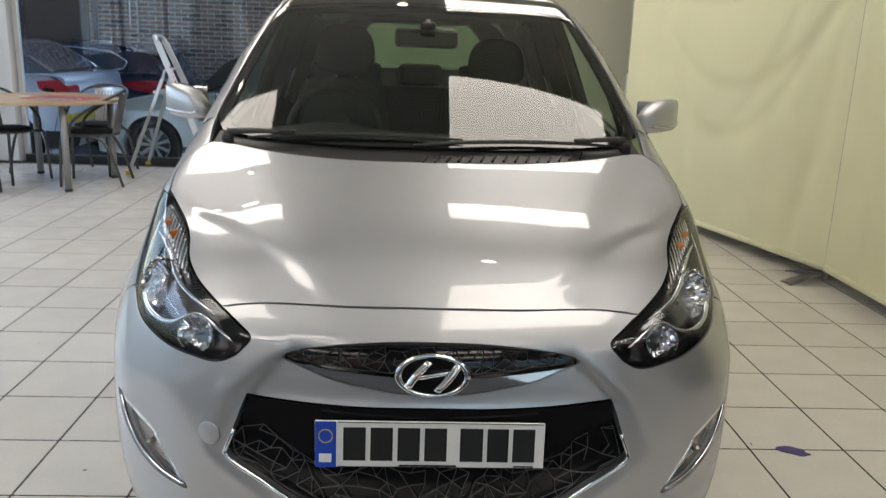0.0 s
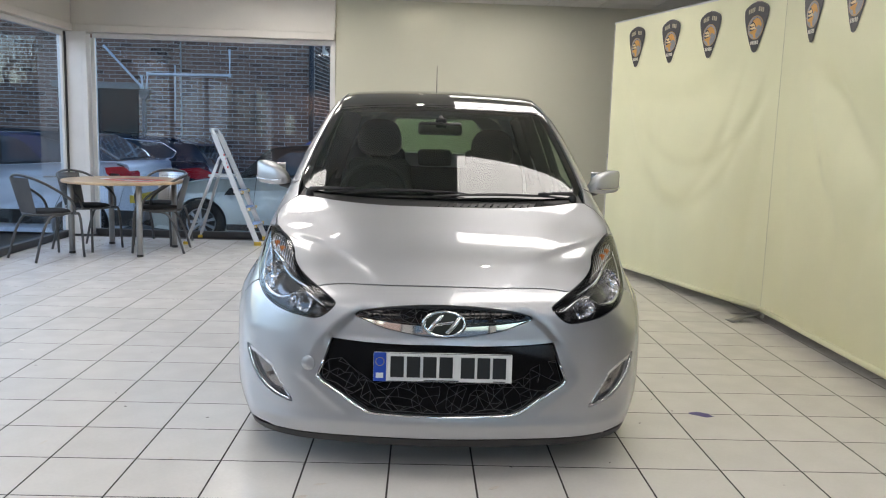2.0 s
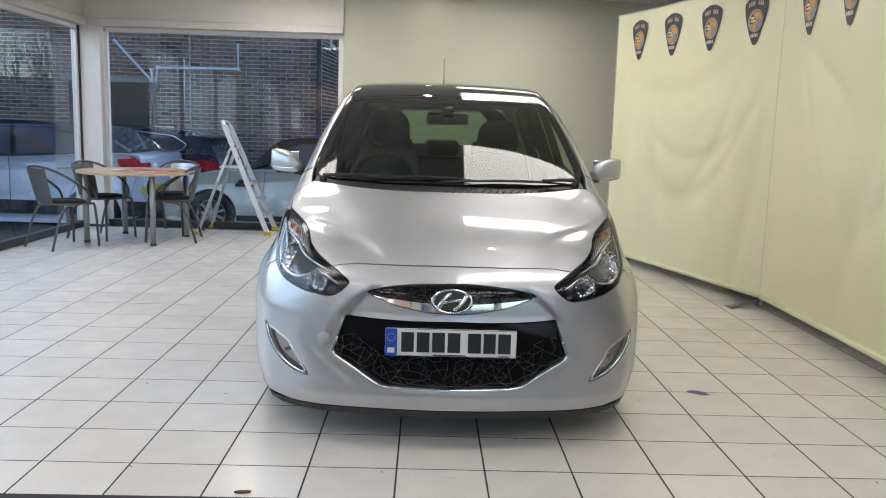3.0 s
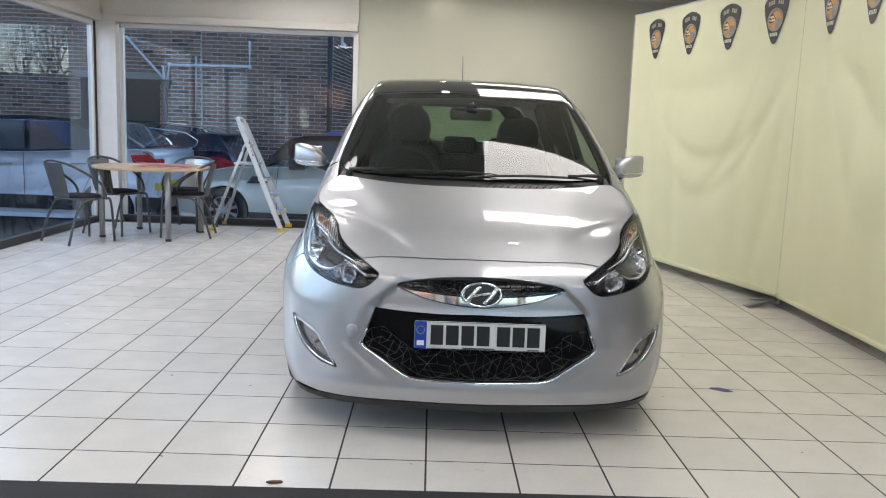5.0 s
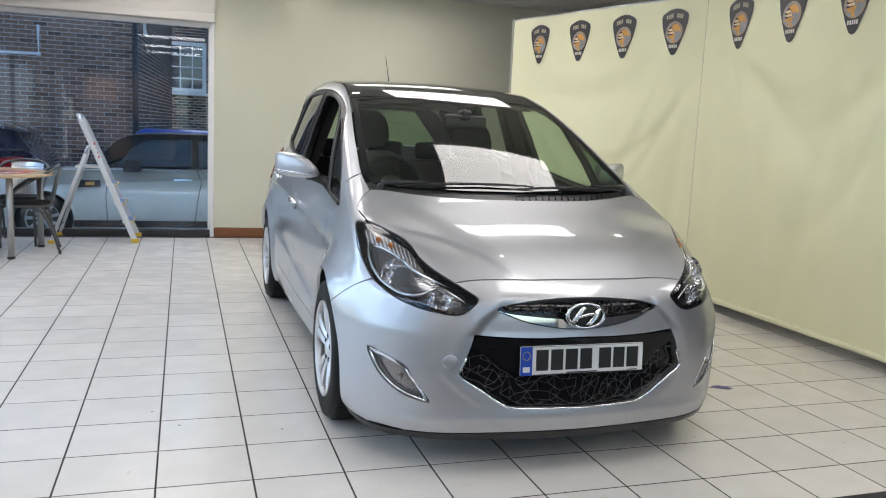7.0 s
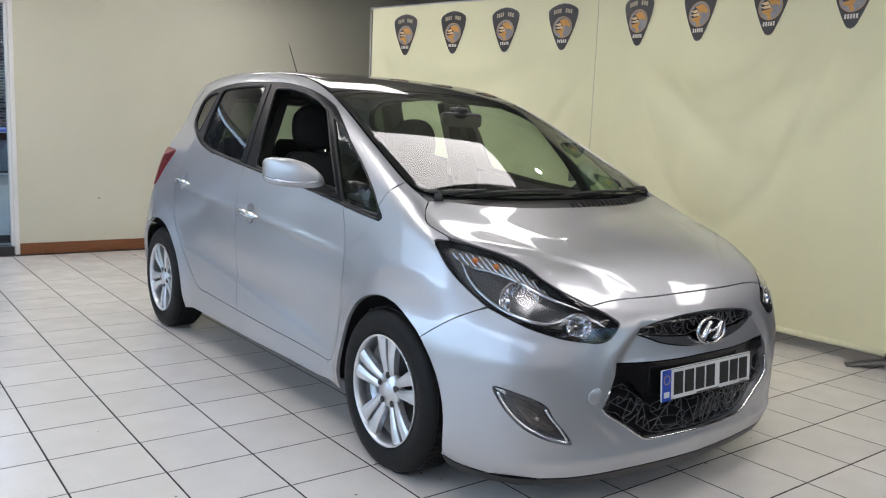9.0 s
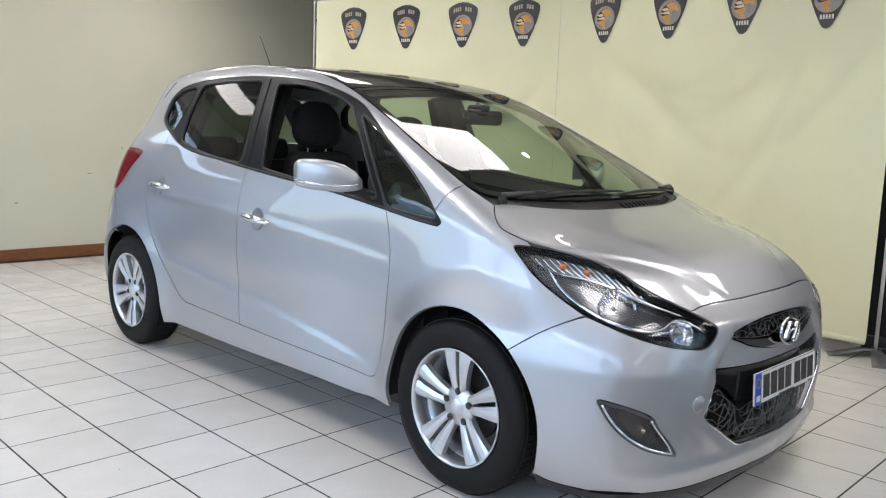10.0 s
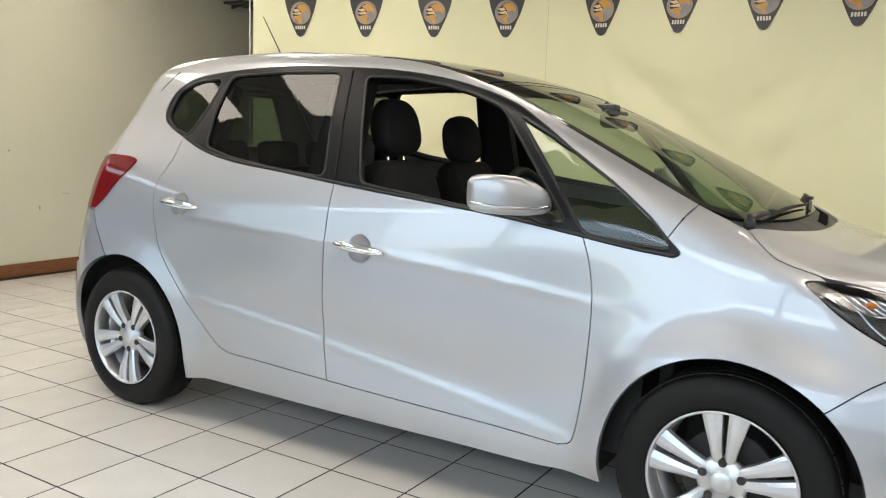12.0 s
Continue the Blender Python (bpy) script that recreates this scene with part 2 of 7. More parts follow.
structure("fascia_back", box(a_box(LEFT - 0.1, BACK - 0.06, 2.42, -1.062, BACK + 0.22, CEIL + 0.1), LEFT - 0.1, BACK - 0.10, 2.34, -1.064, BACK + 0.16, 2.422, 0.006), M_FASCIA,
          "off-white boxed fascia over the back window", "trim")
structure("fascia_left", box(a_box(LEFT - 0.14, FRONT, 2.42, LEFT + 0.06, BACK - 0.064, CEIL + 0.1), LEFT - 0.10, FRONT, 2.34, LEFT + 0.10, BACK - 0.104, 2.422, 0.006), M_FASCIA,
          "off-white boxed fascia over the side glazing", "trim")
structure("baseboard", a_box(-1.06, BACK - 0.022, 0.0, RIGHT, BACK - 0.001, 0.105, 0.004), M_SKIRT, "varnished brown wooden skirting board", "baseboard")
structure("window_reveal", a_box(-1.10, BACK - 0.012, 0.0, -1.062, BACK + 0.2, 2.338), M_FRAME, "white painted window jamb", "trim")

# ceiling: boards in a grid, one mesh
bm = bmesh.new()
box(bm, LEFT - 0.2, FRONT - 0.2, CEIL + 0.012, RIGHT + 0.2, BACK + 0.2, CEIL + 0.1)
for i in range(13):
    for j in range(21):
        x, y = LEFT + 0.61 * i, FRONT + 0.61 * j
        box(bm, x, y, CEIL, min(x + 0.596, RIGHT), min(y + 0.596, BACK), CEIL + 0.012)
structure("ceiling", bm, M_CEIL, "white suspended ceiling of square boards", "ceiling")

# shop front: piers, low wall and glass
bm = bmesh.new()
for x0, x1 in ((LEFT - 0.2, LEFT), (-1.2, -0.9), (1.9, 2.1), (RIGHT, RIGHT + 0.2)):
    box(bm, x0, FRONT - 0.2, 0, x1, FRONT, 2.42)
box(bm, LEFT - 0.2, FRONT - 0.2, 2.42, RIGHT + 0.2, FRONT, CEIL + 0.1)
structure("wall_front", bm, M_FASCIA, "off-white piers and lintel of the shop front", "wall")

# glazing
def window(name, label, along, fixed, a0, a1, z0, z1, splits, frame_mat, sill_mat):
    """A glazed screen: along 'x' or 'y', standing at the other coordinate."""
    top = thing(name, label, "window", kind="structure")

    def bar(n, a, b, c, d, m, deep=0.05):
        if along == "x":
            part(n, a_box(a, fixed - deep / 2, c, b, fixed + deep / 2, d, 0.004), m, top)
        else:
            part(n, a_box(fixed - deep / 2, a, c, fixed + deep / 2, b, d, 0.004), m, top)
    bar("window_sill", a0, a1, z0, z0 + 0.075, sill_mat, 0.09)
    bar("window_head", a0, a1, z1 - 0.05, z1, frame_mat, 0.07)
    edges = [a0] + splits + [a1]
    for s in edges:
        bar("mullion", s - 0.022, s + 0.022, z0 + 0.076, z1 - 0.051, sill_mat if s in splits else frame_mat, 0.06)
    for p, q in zip(edges, edges[1:]):
        bm = bmesh.new()
        if along == "x":
            box(bm, p + 0.023, fixed - 0.003, z0 + 0.077, q - 0.023, fixed + 0.003, z1 - 0.052)
        else:
            box(bm, fixed - 0.003, p + 0.023, z0 + 0.077, fixed + 0.003, q - 0.023, z1 - 0.052)
        pane = part("pane", bm, M_PANE, top)
        pane.visible_shadow = False
    return top


window("window_1", "large clear fixed shop window with a white frame", "x", BACK + 0.06, -3.86, -1.102, 0.0, 2.338, [], M_FRAME, M_DARKFRAME)
window("window_2", "long glazed side wall with dark bottom rail", "y", LEFT - 0.02, FRONT, BACK - 0.17, 0.0, 2.338, [-2.1, 0.1, 2.3, 4.5], M_FRAME, M_DARKFRAME)
window("window_3", "shop front glazing with dark bottom rail", "x", FRONT - 0.1, LEFT, RIGHT, 0.0, 2.418, [-1.22, -0.88, 1.88, 2.12], M_DARKFRAME, M_DARKFRAME)

# corner post: a white box column with a slimmer cover strip
post = thing("corner_post", "white painted corner post of the glazing", "post", kind="structure")
part("column", a_box(-4.10, BACK - 0.12, 0, -3.905, BACK + 0.10, 2.339, 0.006), M_FRAME, post)
part("cover_strip", a_box(-3.925, BACK - 0.135, 0.0, -3.865, BACK - 0.122, 2.337, 0.003), M_FRAME, post)
part("base_shoe", a_box(-4.105, BACK - 0.137, 0.0, -3.86, BACK - 0.1365, 0.03), M_DARKFRAME, post)
part("side_trim", a_box(-4.165, BACK - 0.15, 0.0, -4.103, BACK + 0.05, 2.335, 0.003), M_DARKFRAME, post)

# entrance matting
# its unseen part, back to the shop front, is added to darken the bumper's reflection
structure("entrance_mat", a_box(-2.6, -5.2, 0.0, 1.45, 0, 0.008, 0.003), M_MAT, "dark grey entrance matting on the floor", "mat").matrix_basis = pose(0, 1.164, 0.001, 0, 0, 0.62)

# ---- ceiling lights ----
M_DIFFUSER = glow("light_panel_diffuser", (1.0, 0.953, 0.918), 3.9)
M_SPOTLENS = glow("spotlight_lens", (1.0, 0.94, 0.84), 30.0)


def ceiling_light(x, y):
    t = thing("ceiling_light", "white recessed fluorescent ceiling panel, switched on", "ceiling light", x, y, CEIL, group="ceiling light panels")
    part("diffuser", a_box(-0.595, -0.300, -0.010, 0.595, 0.300, -0.004), M_DIFFUSER, t)
    bm = bmesh.new()
    for b in ((-0.62, -0.325, 0.62, -0.301), (-0.62, 0.301, 0.62, 0.325), (-0.62, -0.3005, -0.596, 0.3005), (0.596, -0.3005, 0.62, 0.3005)):
        box(bm, b[0], b[1], -0.014, b[2], b[3], -0.001)
    part("frame", bm, M_FRAME, t)
    return t


panel_light = ceiling_light(0.86, 3.66)
# the column at x = 3.05 is assumed, unseen, to light the backdrop's near end
for gx in (-1.60, 0.86, 3.05):
    for gy in (-2.6, -0.90, 1.24, 3.66, 5.55, 7.25):
        if (gx, gy) != (0.86, 3.66) and not (gx > 3 and gy > 2):
            copy_thing(panel_light, pose(gx, gy, CEIL))


def spotlight(x, y):
    t = thing("spotlight", "small round white ceiling spotlight, switched on", "spotlight", x, y, CEIL, group="ceiling spotlights")
    part("rim", a_lathe([(0.038, -0.004), (0.052, -0.012), (0.056, -0.002), (0.038, -0.001)], 28), M_FRAME, t, smooth=True)
    part("lens", a_lathe([(0.001, -0.006), (0.037, -0.006), (0.037, -0.003), (0.001, -0.003)], 20), M_SPOTLENS, t)
    return t


first_spot = spotlight(-0.07, 8.02)
for x, y in ((0.46, 1.98), (2.0, 3.66), (-1.4, 4.2), (-0.07, 5.45)):
    copy_thing(first_spot, pose(x, y, CEIL))

# ---- the car's outer surface ----
# Car space: x across, u back from the nose, z up. The skin is the rounded meeting of sides, top, nose and tail.
CAR_X, CAR_Y = 0.07, 1.58


def spline_rows(knots, q):
    """Weights of a natural cubic spline's knot values at the places q."""
    k = np.asarray(knots, float)
    n = len(k)
    h = np.diff(k)
    A, B = np.zeros((n, n)), np.zeros((n, n))
    A[0, 0] = A[-1, -1] = 1
    for i in range(1, n - 1):
        A[i, i - 1:i + 2] = h[i - 1], 2 * (h[i - 1] + h[i]), h[i]
        B[i, i - 1:i + 2] = 6 / h[i - 1], -6 / h[i - 1] - 6 / h[i], 6 / h[i]
    K = np.linalg.solve(A, B)
    q = np.clip(np.asarray(q, float), k[0], k[-1])
    i = np.clip(np.searchsorted(k, q) - 1, 0, n - 2)
    hi = h[i]
    a, b = (k[i + 1] - q) / hi, (q - k[i]) / hi
    W = np.zeros((len(q), n))
    r = np.arange(len(q))
    W[r, i] += a
    W[r, i + 1] += b
    return W + ((a ** 3 - a) * hi ** 2 / 6)[:, None] * K[i] + ((b ** 3 - b) * hi ** 2 / 6)[:, None] * K[i + 1]


def spline1(knots, values):
    v = np.asarray(values, float)
    return lambda q: spline_rows(knots, q) @ v


SIDE_U = [0.30, 0.80, 1.30, 1.80, 2.35, 3.00, 3.55, 4.10]
SIDE_Z = [0.12, 0.25, 0.42, 0.62, 0.80, 0.95, 1.09, 1.30, 1.48, 1.64]
SIDE = np.array([
    [0.790, 0.800, 0.800, 0.800, 0.805, 0.805, 0.800, 0.74],
    [0.843, 0.853, 0.818, 0.822, 0.832, 0.835, 0.840, 0.77],
    [0.850, 0.870, 0.800, 0.812, 0.830, 0.848, 0.858, 0.79],
    [0.810, 0.860, 0.795, 0.815, 0.832, 0.848, 0.860, 0.81],
    [0.735, 0.805, 0.782, 0.810, 0.832, 0.838, 0.838, 0.80],
    [0.730, 0.765, 0.772, 0.795, 0.818, 0.822, 0.800, 0.765],
    [0.660, 0.715, 0.740, 0.762, 0.778, 0.775, 0.752, 0.715],
    [0.540, 0.620, 0.668, 0.690, 0.705, 0.698, 0.640, 0.58],
    [0.430, 0.530, 0.590, 0.614, 0.630, 0.625, 0.580, 0.51],
    [0.340, 0.450, 0.510, 0.540, 0.555, 0.545, 0.490, 0.41]])

top_line = spline1([0.0, 0.12, 0.17, 0.25, 0.33, 0.40, 0.47, 0.53, 0.60, 0.66, 0.74, 0.80, 1.10, 1.45, 1.78, 2.05, 2.40, 2.90, 3.40, 3.75, 4.10],
                   [0.680, 0.752, 0.788, 0.8430, 0.881, 0.9078, 0.9318, 0.951, 0.9725, 0.9915, 1.0235, 1.053, 1.204, 1.359, 1.480, 1.551, 1.592, 1.610, 1.588, 1.535, 1.43])
low_line = spline1([0.0, 0.12, 0.25, 0.45, 0.66, 0.80, 1.10, 1.45, 1.78, 2.05, 2.40, 2.90, 3.40, 3.75, 4.10],
                   [0.680, 0.752, 0.808, 0.900, 0.995, 1.052, 1.190, 1.343, 1.472, 1.550, 1.592, 1.610, 1.588, 1.535, 1.43])
top_crown = spline1([0.0, 0.15, 0.60, 1.00, 1.40, 1.80, 2.20, 3.00, 4.10], [0.05, 0.06, 0.09, 0.130, 0.120, 0.065, 0.06, 0.085, 0.14])
nose_plan = spline1([0.0, 0.20, 0.34, 0.42, 0.50, 0.58, 0.68, 0.78, 0.84, 0.88, 0.95], [0.022, 0.036, 0.055, 0.068, 0.086, 0.114, 0.175, 0.275, 0.385, 0.52, 0.85])
nose_lean = spline1([0.10, 0.17, 0.22, 0.30, 0.56, 0.63, 0.68, 0.74, 0.80, 0.90, 1.00, 1.70], [0.055, 0.016, 0.006, 0.0, 0.0, 0.008, 0.020, 0.055, 0.11, 0.21, 0.31, 1.0])
tail_lean = spline1([0.10, 0.40, 0.75, 0.95, 1.20, 1.48, 1.70], [0.12, 0.015, 0.082, 0.132, 0.24, 0.43, 0.6])

HUB_F, HUB_R, HUB_Z = 0.823, 3.438, 0.305


def ease(a, b, v):
    t = np.clip((v - a) / (b - a), 0, 1)
    return t * t * (3 - 2 * t)


def meet(a, b, r):
    """Rounded meeting of two half-spaces (values grow outward)."""
    return np.minimum(np.maximum(a, b), -r) + np.hypot(np.maximum(a + r, 0), np.maximum(b + r, 0))


def half_width(u, z):
    w = np.einsum("ij,ij->i", spline_rows(SIDE_Z, z) @ SIDE, spline_rows(SIDE_U, u))
    for hub, grow in ((HUB_F, 0.030), (HUB_R, 0.024)):
        d = np.hypot(u - hub, z - HUB_Z)
        w = w + grow * (1 - ease(0.345, 0.50, d)) * ease(0.1, 0.3, z)
    # shoulder line and the scooped fold low on the doors
    on_doors = ease(1.05, 1.5, u) * (1 - ease(2.9, 3.4, u))
    line = z - (0.762 + 0.118 * (u - 1.3) - 0.024 * (u - 1.3) ** 2)
    w = w + 0.0042 * on_doors * np.exp(-(line / 0.018) ** 2)
    low = z - (0.372 + 0.16 * (u - 1.655) - 0.02 * (u - 1.655) ** 2)
    w = w - 0.009 * ease(1.25, 1.7, u) * (1 - ease(2.7, 3.05, u)) * np.exp(-((low - 0.055) / 0.075) ** 2) + 0.0030 * on_doors * np.exp(-(low / 0.017) ** 2)
    return w


def top_height(x, u):
    # the bonnet's arched middle runs out into the flatter wings
    out = ease(0.62, 0.82, np.abs(x))
    h = top_line(u) * (1 - out) + low_line(u) * out - top_crown(u) * x * x
    # raised centre of the bonnet, fading towards the screen
    edge = np.abs(x) - (0.27 + 0.44 * np.clip(u - 0.12, 0, 1))
    h = h - 0.010 * ease(-0.04, 0.10, edge) * ease(0.10, 0.2, u) * (1 - ease(0.62, 0.9, u))
    return h


def nose_back(x, z):
    return nose_plan(np.abs(x)) + nose_lean(z) + 0.40 * np.clip(z - 0.55, 0, 0.5) * ease(0.48, 0.85, np.abs(x))


def skin(x, u, z):
    side = np.abs(x) - half_width(u, z)
    top = z - top_height(x, u)
    nose = nose_back(x, z) - u
    tail = u - (4.09 - tail_lean(z) - 0.12 * x * x - 0.30 * np.abs(x) ** 6)
    f = meet(side, nose, 0.10)
    f = meet(f, top, 0.055)
    return meet(f, tail, 0.12)


def solve_along(ox, ou, oz, dx, du, dz, far, steps=38):
    """Distance along each ray at which it leaves the skin."""
    lo, hi = np.zeros(len(ox)), np.full(len(ox), far)
    for _ in range(steps):
        mid = (lo + hi) / 2
        out = skin(ox + dx * mid, ou + du * mid, oz + dz * mid) > 0
        hi, lo = np.where(out, mid, hi), np.where(out, lo, mid)
    return lo


FAN, FAN_BACK = 1.00, 3.40      # rays fan out from here over nose and tail, and go straight sideways between
RUN = FAN_BACK - FAN


def belt_place(s, z):
    """The skin point for a place s along the belt (0 at the nose, + towards +x, round to the tail) and a height."""
    s, z = np.asarray(s, float), np.asarray(z, float)
    q, m = math.pi / 2, np.abs(s)
    a = np.clip(m, 0, q) + np.clip(m - q - RUN, 0, q)
    back = np.clip(m - q, 0, RUN)
    dx, du = np.sin(a) * np.where(s < 0, -1.0, 1.0), -np.cos(a)
    d = solve_along(np.zeros_like(s), FAN + back, z, dx, du, np.zeros_like(s), 1.3)
    return np.stack([dx * d, FAN + back + du * d, z], 1)


def belt_of(x, u):
    """The place along the belt for a plan point."""
    x, u = np.asarray(x, float), np.asarray(u, float)
    m, q = np.abs(x), math.pi / 2
    s = np.where(u < FAN, np.arctan2(m, FAN - u), np.where(u < FAN_BACK, q + u - FAN, q + RUN + np.arctan2(u - FAN_BACK, m)))
    return np.where(x < 0, -s, s)


def top_place(x, u):
    x, u = np.asarray(x, float), np.asarray(u, float)
    n = np.zeros_like(x)
    return np.stack([x, u, 0.3 + solve_along(x, u, n + 0.3, n, n, n + 1, 1.5)], 1)


def skin_normal(p, e=0.002):
    x, u, z = p[:, 0], p[:, 1], p[:, 2]
    g = np.stack([skin(x + e, u, z) - skin(x - e, u, z), skin(x, u + e, z) - skin(x, u - e, z), skin(x, u, z + e) - skin(x, u, z - e)], 1)
    return g / np.linalg.norm(g, axis=1)[:, None]

# ---- panels cut from the skin ----
from mathutils.geometry import delaunay_2d_cdt


def side_line(points, n=6, closed=False):
    """Belt places for a line given as (u, z) seen from the side."""
    p = np.array([tuple(v)[:2] for v in smooth_line([(u, z, 0) for u, z in points], n, closed)])
    o = np.zeros(len(p))
    x = solve_along(o, p[:, 0], p[:, 1], o + 1, o, o, 1.3)
    return [tuple(v) for v in np.stack([belt_of(x, p[:, 0]), p[:, 1]], 1)]


def front_line(points, n=6, closed=False):
    """Belt places for a line given as (x, z) seen from the front."""
    p = np.array([tuple(v)[:2] for v in smooth_line([(x, z, 0) for x, z in points], n, closed)])
    o = np.zeros(len(p))
    d = solve_along(p[:, 0], o + 1.15, p[:, 1], o, o - 1, o, 1.3)
    return [tuple(v) for v in np.stack([belt_of(p[:, 0], 1.15 - d), p[:, 1]], 1)]


def plan_line(points, n=6):
    """Belt places for a line given as (x, u) seen from above."""
    p = np.array([tuple(v)[:2] for v in smooth_line([(x, u, 0) for x, u in points], n)])
    q = top_place(p[:, 0], p[:, 1])
    return [tuple(v) for v in np.stack([belt_of(q[:, 0], q[:, 1]), q[:, 2]], 1)]


def plan_raw(points, n=6, closed=False):
    return [tuple(v)[:2] for v in smooth_line([(x, u, 0) for x, u in points], n, closed)]


def mirrored(line):
    return [(-a, b) for a, b in line][::-1]


def within(points, poly):
    """Which points lie inside a closed outline."""
    p, q = np.asarray(points, float), np.asarray(poly, float)
    r = np.roll(q, -1, 0)
    x, y = p[:, 0][:, None], p[:, 1][:, None]
    cut = ((q[:, 1] > y) != (r[:, 1] > y)) & (x < (r[:, 0] - q[:, 0]) * (y - q[:, 1]) / np.where(r[:, 1] == q[:, 1], 1e-9, r[:, 1] - q[:, 1]) + q[:, 0])
    return cut.sum(1) % 2 == 1


def tidy(line, least=0.003):
    out = []
    for p in line:
        if not out or math.dist(p, out[-1]) > least:
            out.append(tuple(p))
    while len(out) > 3 and math.dist(out[0], out[-1]) < least:
        out.pop()
    return out


def inset(line, d):
    """The outline drawn in by d (out where d is below zero)."""
    q = np.array(line)
    area = np.sum(q[:, 0] * np.roll(q[:, 1], -1) - np.roll(q[:, 0], -1) * q[:, 1])
    if area < 0:
        q = q[::-1]
    a, b = q - np.roll(q, 1, 0), np.roll(q, -1, 0) - q
    a /= np.linalg.norm(a, axis=1)[:, None] + 1e-9
    b /= np.linalg.norm(b, axis=1)[:, None] + 1e-9
    n = np.stack([-(a[:, 1] + b[:, 1]), a[:, 0] + b[:, 0]], 1)
    n /= np.linalg.norm(n, axis=1)[:, None] + 1e-9
    k = np.clip(1 / np.maximum(0.5, np.sqrt(np.clip((1 + (a * b).sum(1)) / 2, 0, 1))), 1, 1.6)
    return [tuple(v) for v in q + n * (d * k)[:, None]]


def panel(name, place, outline, material, parent, holes=(), step=0.03, gap=0.0018, depth=0.014, lift=0.0, label="", relief=None):
    """A sheet of the skin inside an outline of chart places, with turned-in edges."""
    outline = inset(tidy(outline), gap)
    holes = [inset(tidy(h), -gap) for h in holes]
    loops = [outline] + holes
    verts, edges = [], []
    for lp in loops:
        k = len(verts)
        verts += lp
        edges += [(k + i, k + (i + 1) % len(lp)) for i in range(len(lp))]
    q = np.array(outline)
    (x0, y0), (x1, y1) = q.min(0), q.max(0)
    gx, gy = np.meshgrid(np.arange(x0 + step / 2, x1, step), np.arange(y0 + step / 2, y1, step))
    g = np.stack([gx.ravel(), gy.ravel()], 1)
    rim = np.array(verts)
    keep = within(g, outline)
    for h in holes:
        keep &= ~within(g, h)
    g = g[keep]
    near = np.array([np.min(np.hypot(rim[:, 0] - p[0], rim[:, 1] - p[1])) for p in g]) if len(g) else np.zeros(0)
    verts += [tuple(p) for p in g[near > step * 0.45]]
    res = delaunay_2d_cdt([Vector(v) for v in verts], edges, [], 0, 1e-6)
    v2 = np.array([tuple(v) for v in res[0]])
    tris = np.array([f for f in res[2] if len(f) == 3])
    c = v2[tris].mean(1)
    ok = within(c, outline)
    for h in holes:
        ok &= ~within(c, h)
    tris = tris[ok]
    p3 = place(v2[:, 0], v2[:, 1])
    n3 = skin_normal(p3)
    if relief is not None:
        p3 = p3 + n3 * relief(p3)[:, None]
    p3 = p3 + n3 * lift
    # face the triangles outward
    fn = np.cross(p3[tris[:, 1]] - p3[tris[:, 0]], p3[tris[:, 2]] - p3[tris[:, 0]])
    flip = (fn * n3[tris[:, 0]]).sum(1) < 0
    tris[flip] = tris[flip][:, ::-1]
    # open edges turn inward
    count = {}
    for t in tris:
        for a, b in ((t[0], t[1]), (t[1], t[2]), (t[2], t[0])):
            count[(min(a, b), max(a, b))] = (a, b) if (min(a, b), max(a, b)) not in count else None
    rimedges = [e for e in count.values() if e is not None]
    P, Nn, F = list(p3), list(n3), [tuple(t) for t in tris]
    if depth:
        rv = sorted({v for e in rimedges for v in e})
        out_dir = {v: np.zeros(3) for v in rv}
        for a, b in rimedges:
            d = np.cross(p3[b] - p3[a], n3[a])
            for v in (a, b):
                out_dir[v] = out_dir[v] + d
        top, low = {}, {}
        for v in rv:
            o = out_dir[v] / (np.linalg.norm(out_dir[v]) + 1e-9)
            top[v], low[v] = len(P), len(P) + 1
            P += [p3[v], p3[v] - n3[v] * depth]
            Nn += [o, o]
        F += [(top[b], top[a], low[a], low[b]) for a, b in rimedges]
    me = bpy.data.meshes.new(name)
    me.from_pydata([tuple(p) for p in P], [], F)
    for pl in me.polygons:
        pl.use_smooth = True
    if relief is None:
        me.normals_split_custom_set_from_vertices([tuple(n) for n in Nn])
    me.materials.append(material)
    ob = new(name, me)
    ob.parent = parent
    if label:
        tagged(ob, label)
    return ob


def skin_spot(x, z, inward=0.0, back=1.15):
    """The skin point seen from the front at (x, z), moved inward."""
    a = np.array([float(x)])
    d = solve_along(a, a * 0 + back, a * 0 + z, a * 0, a * 0 - 1, a * 0, 1.3)
    p = np.stack([a, back - d, a * 0 + z], 1)
    n = skin_normal(p)
    return Vector(p[0] - n[0] * inward), Vector(n[0])


def side_spot(u, z, sign, inward=0.0):
    a = np.array([float(u)])
    d = solve_along(a * 0, a, a * 0 + z, a * 0 + sign, a * 0, a * 0, 1.3)
    p = np.stack([d * sign, a, a * 0 + z], 1)
    n = skin_normal(p)
    return Vector(p[0] - n[0] * inward), Vector(n[0])


def facing(at, normal, up=(0, 0, 1)):
    """A pose at a point whose z axis is the normal."""
    z = Vector(normal).normalized()
    x = Vector(up).cross(z).normalized()
    y = z.cross(x)
    m = Matrix((x, y, z)).transposed().to_4x4()
    m.translation = at
    return m

# ---- the silver car ----
M_PAINT = mat("silver_metallic_paint", (0.480, 0.490, 0.514), 0.46, metal=0.87, var=0.02, scale=3, fine=900, rvar=0.05, coat=1.0)
M_PAINT.node_tree.nodes["Principled BSDF"].inputs["Coat IOR"].default_value = 1.62
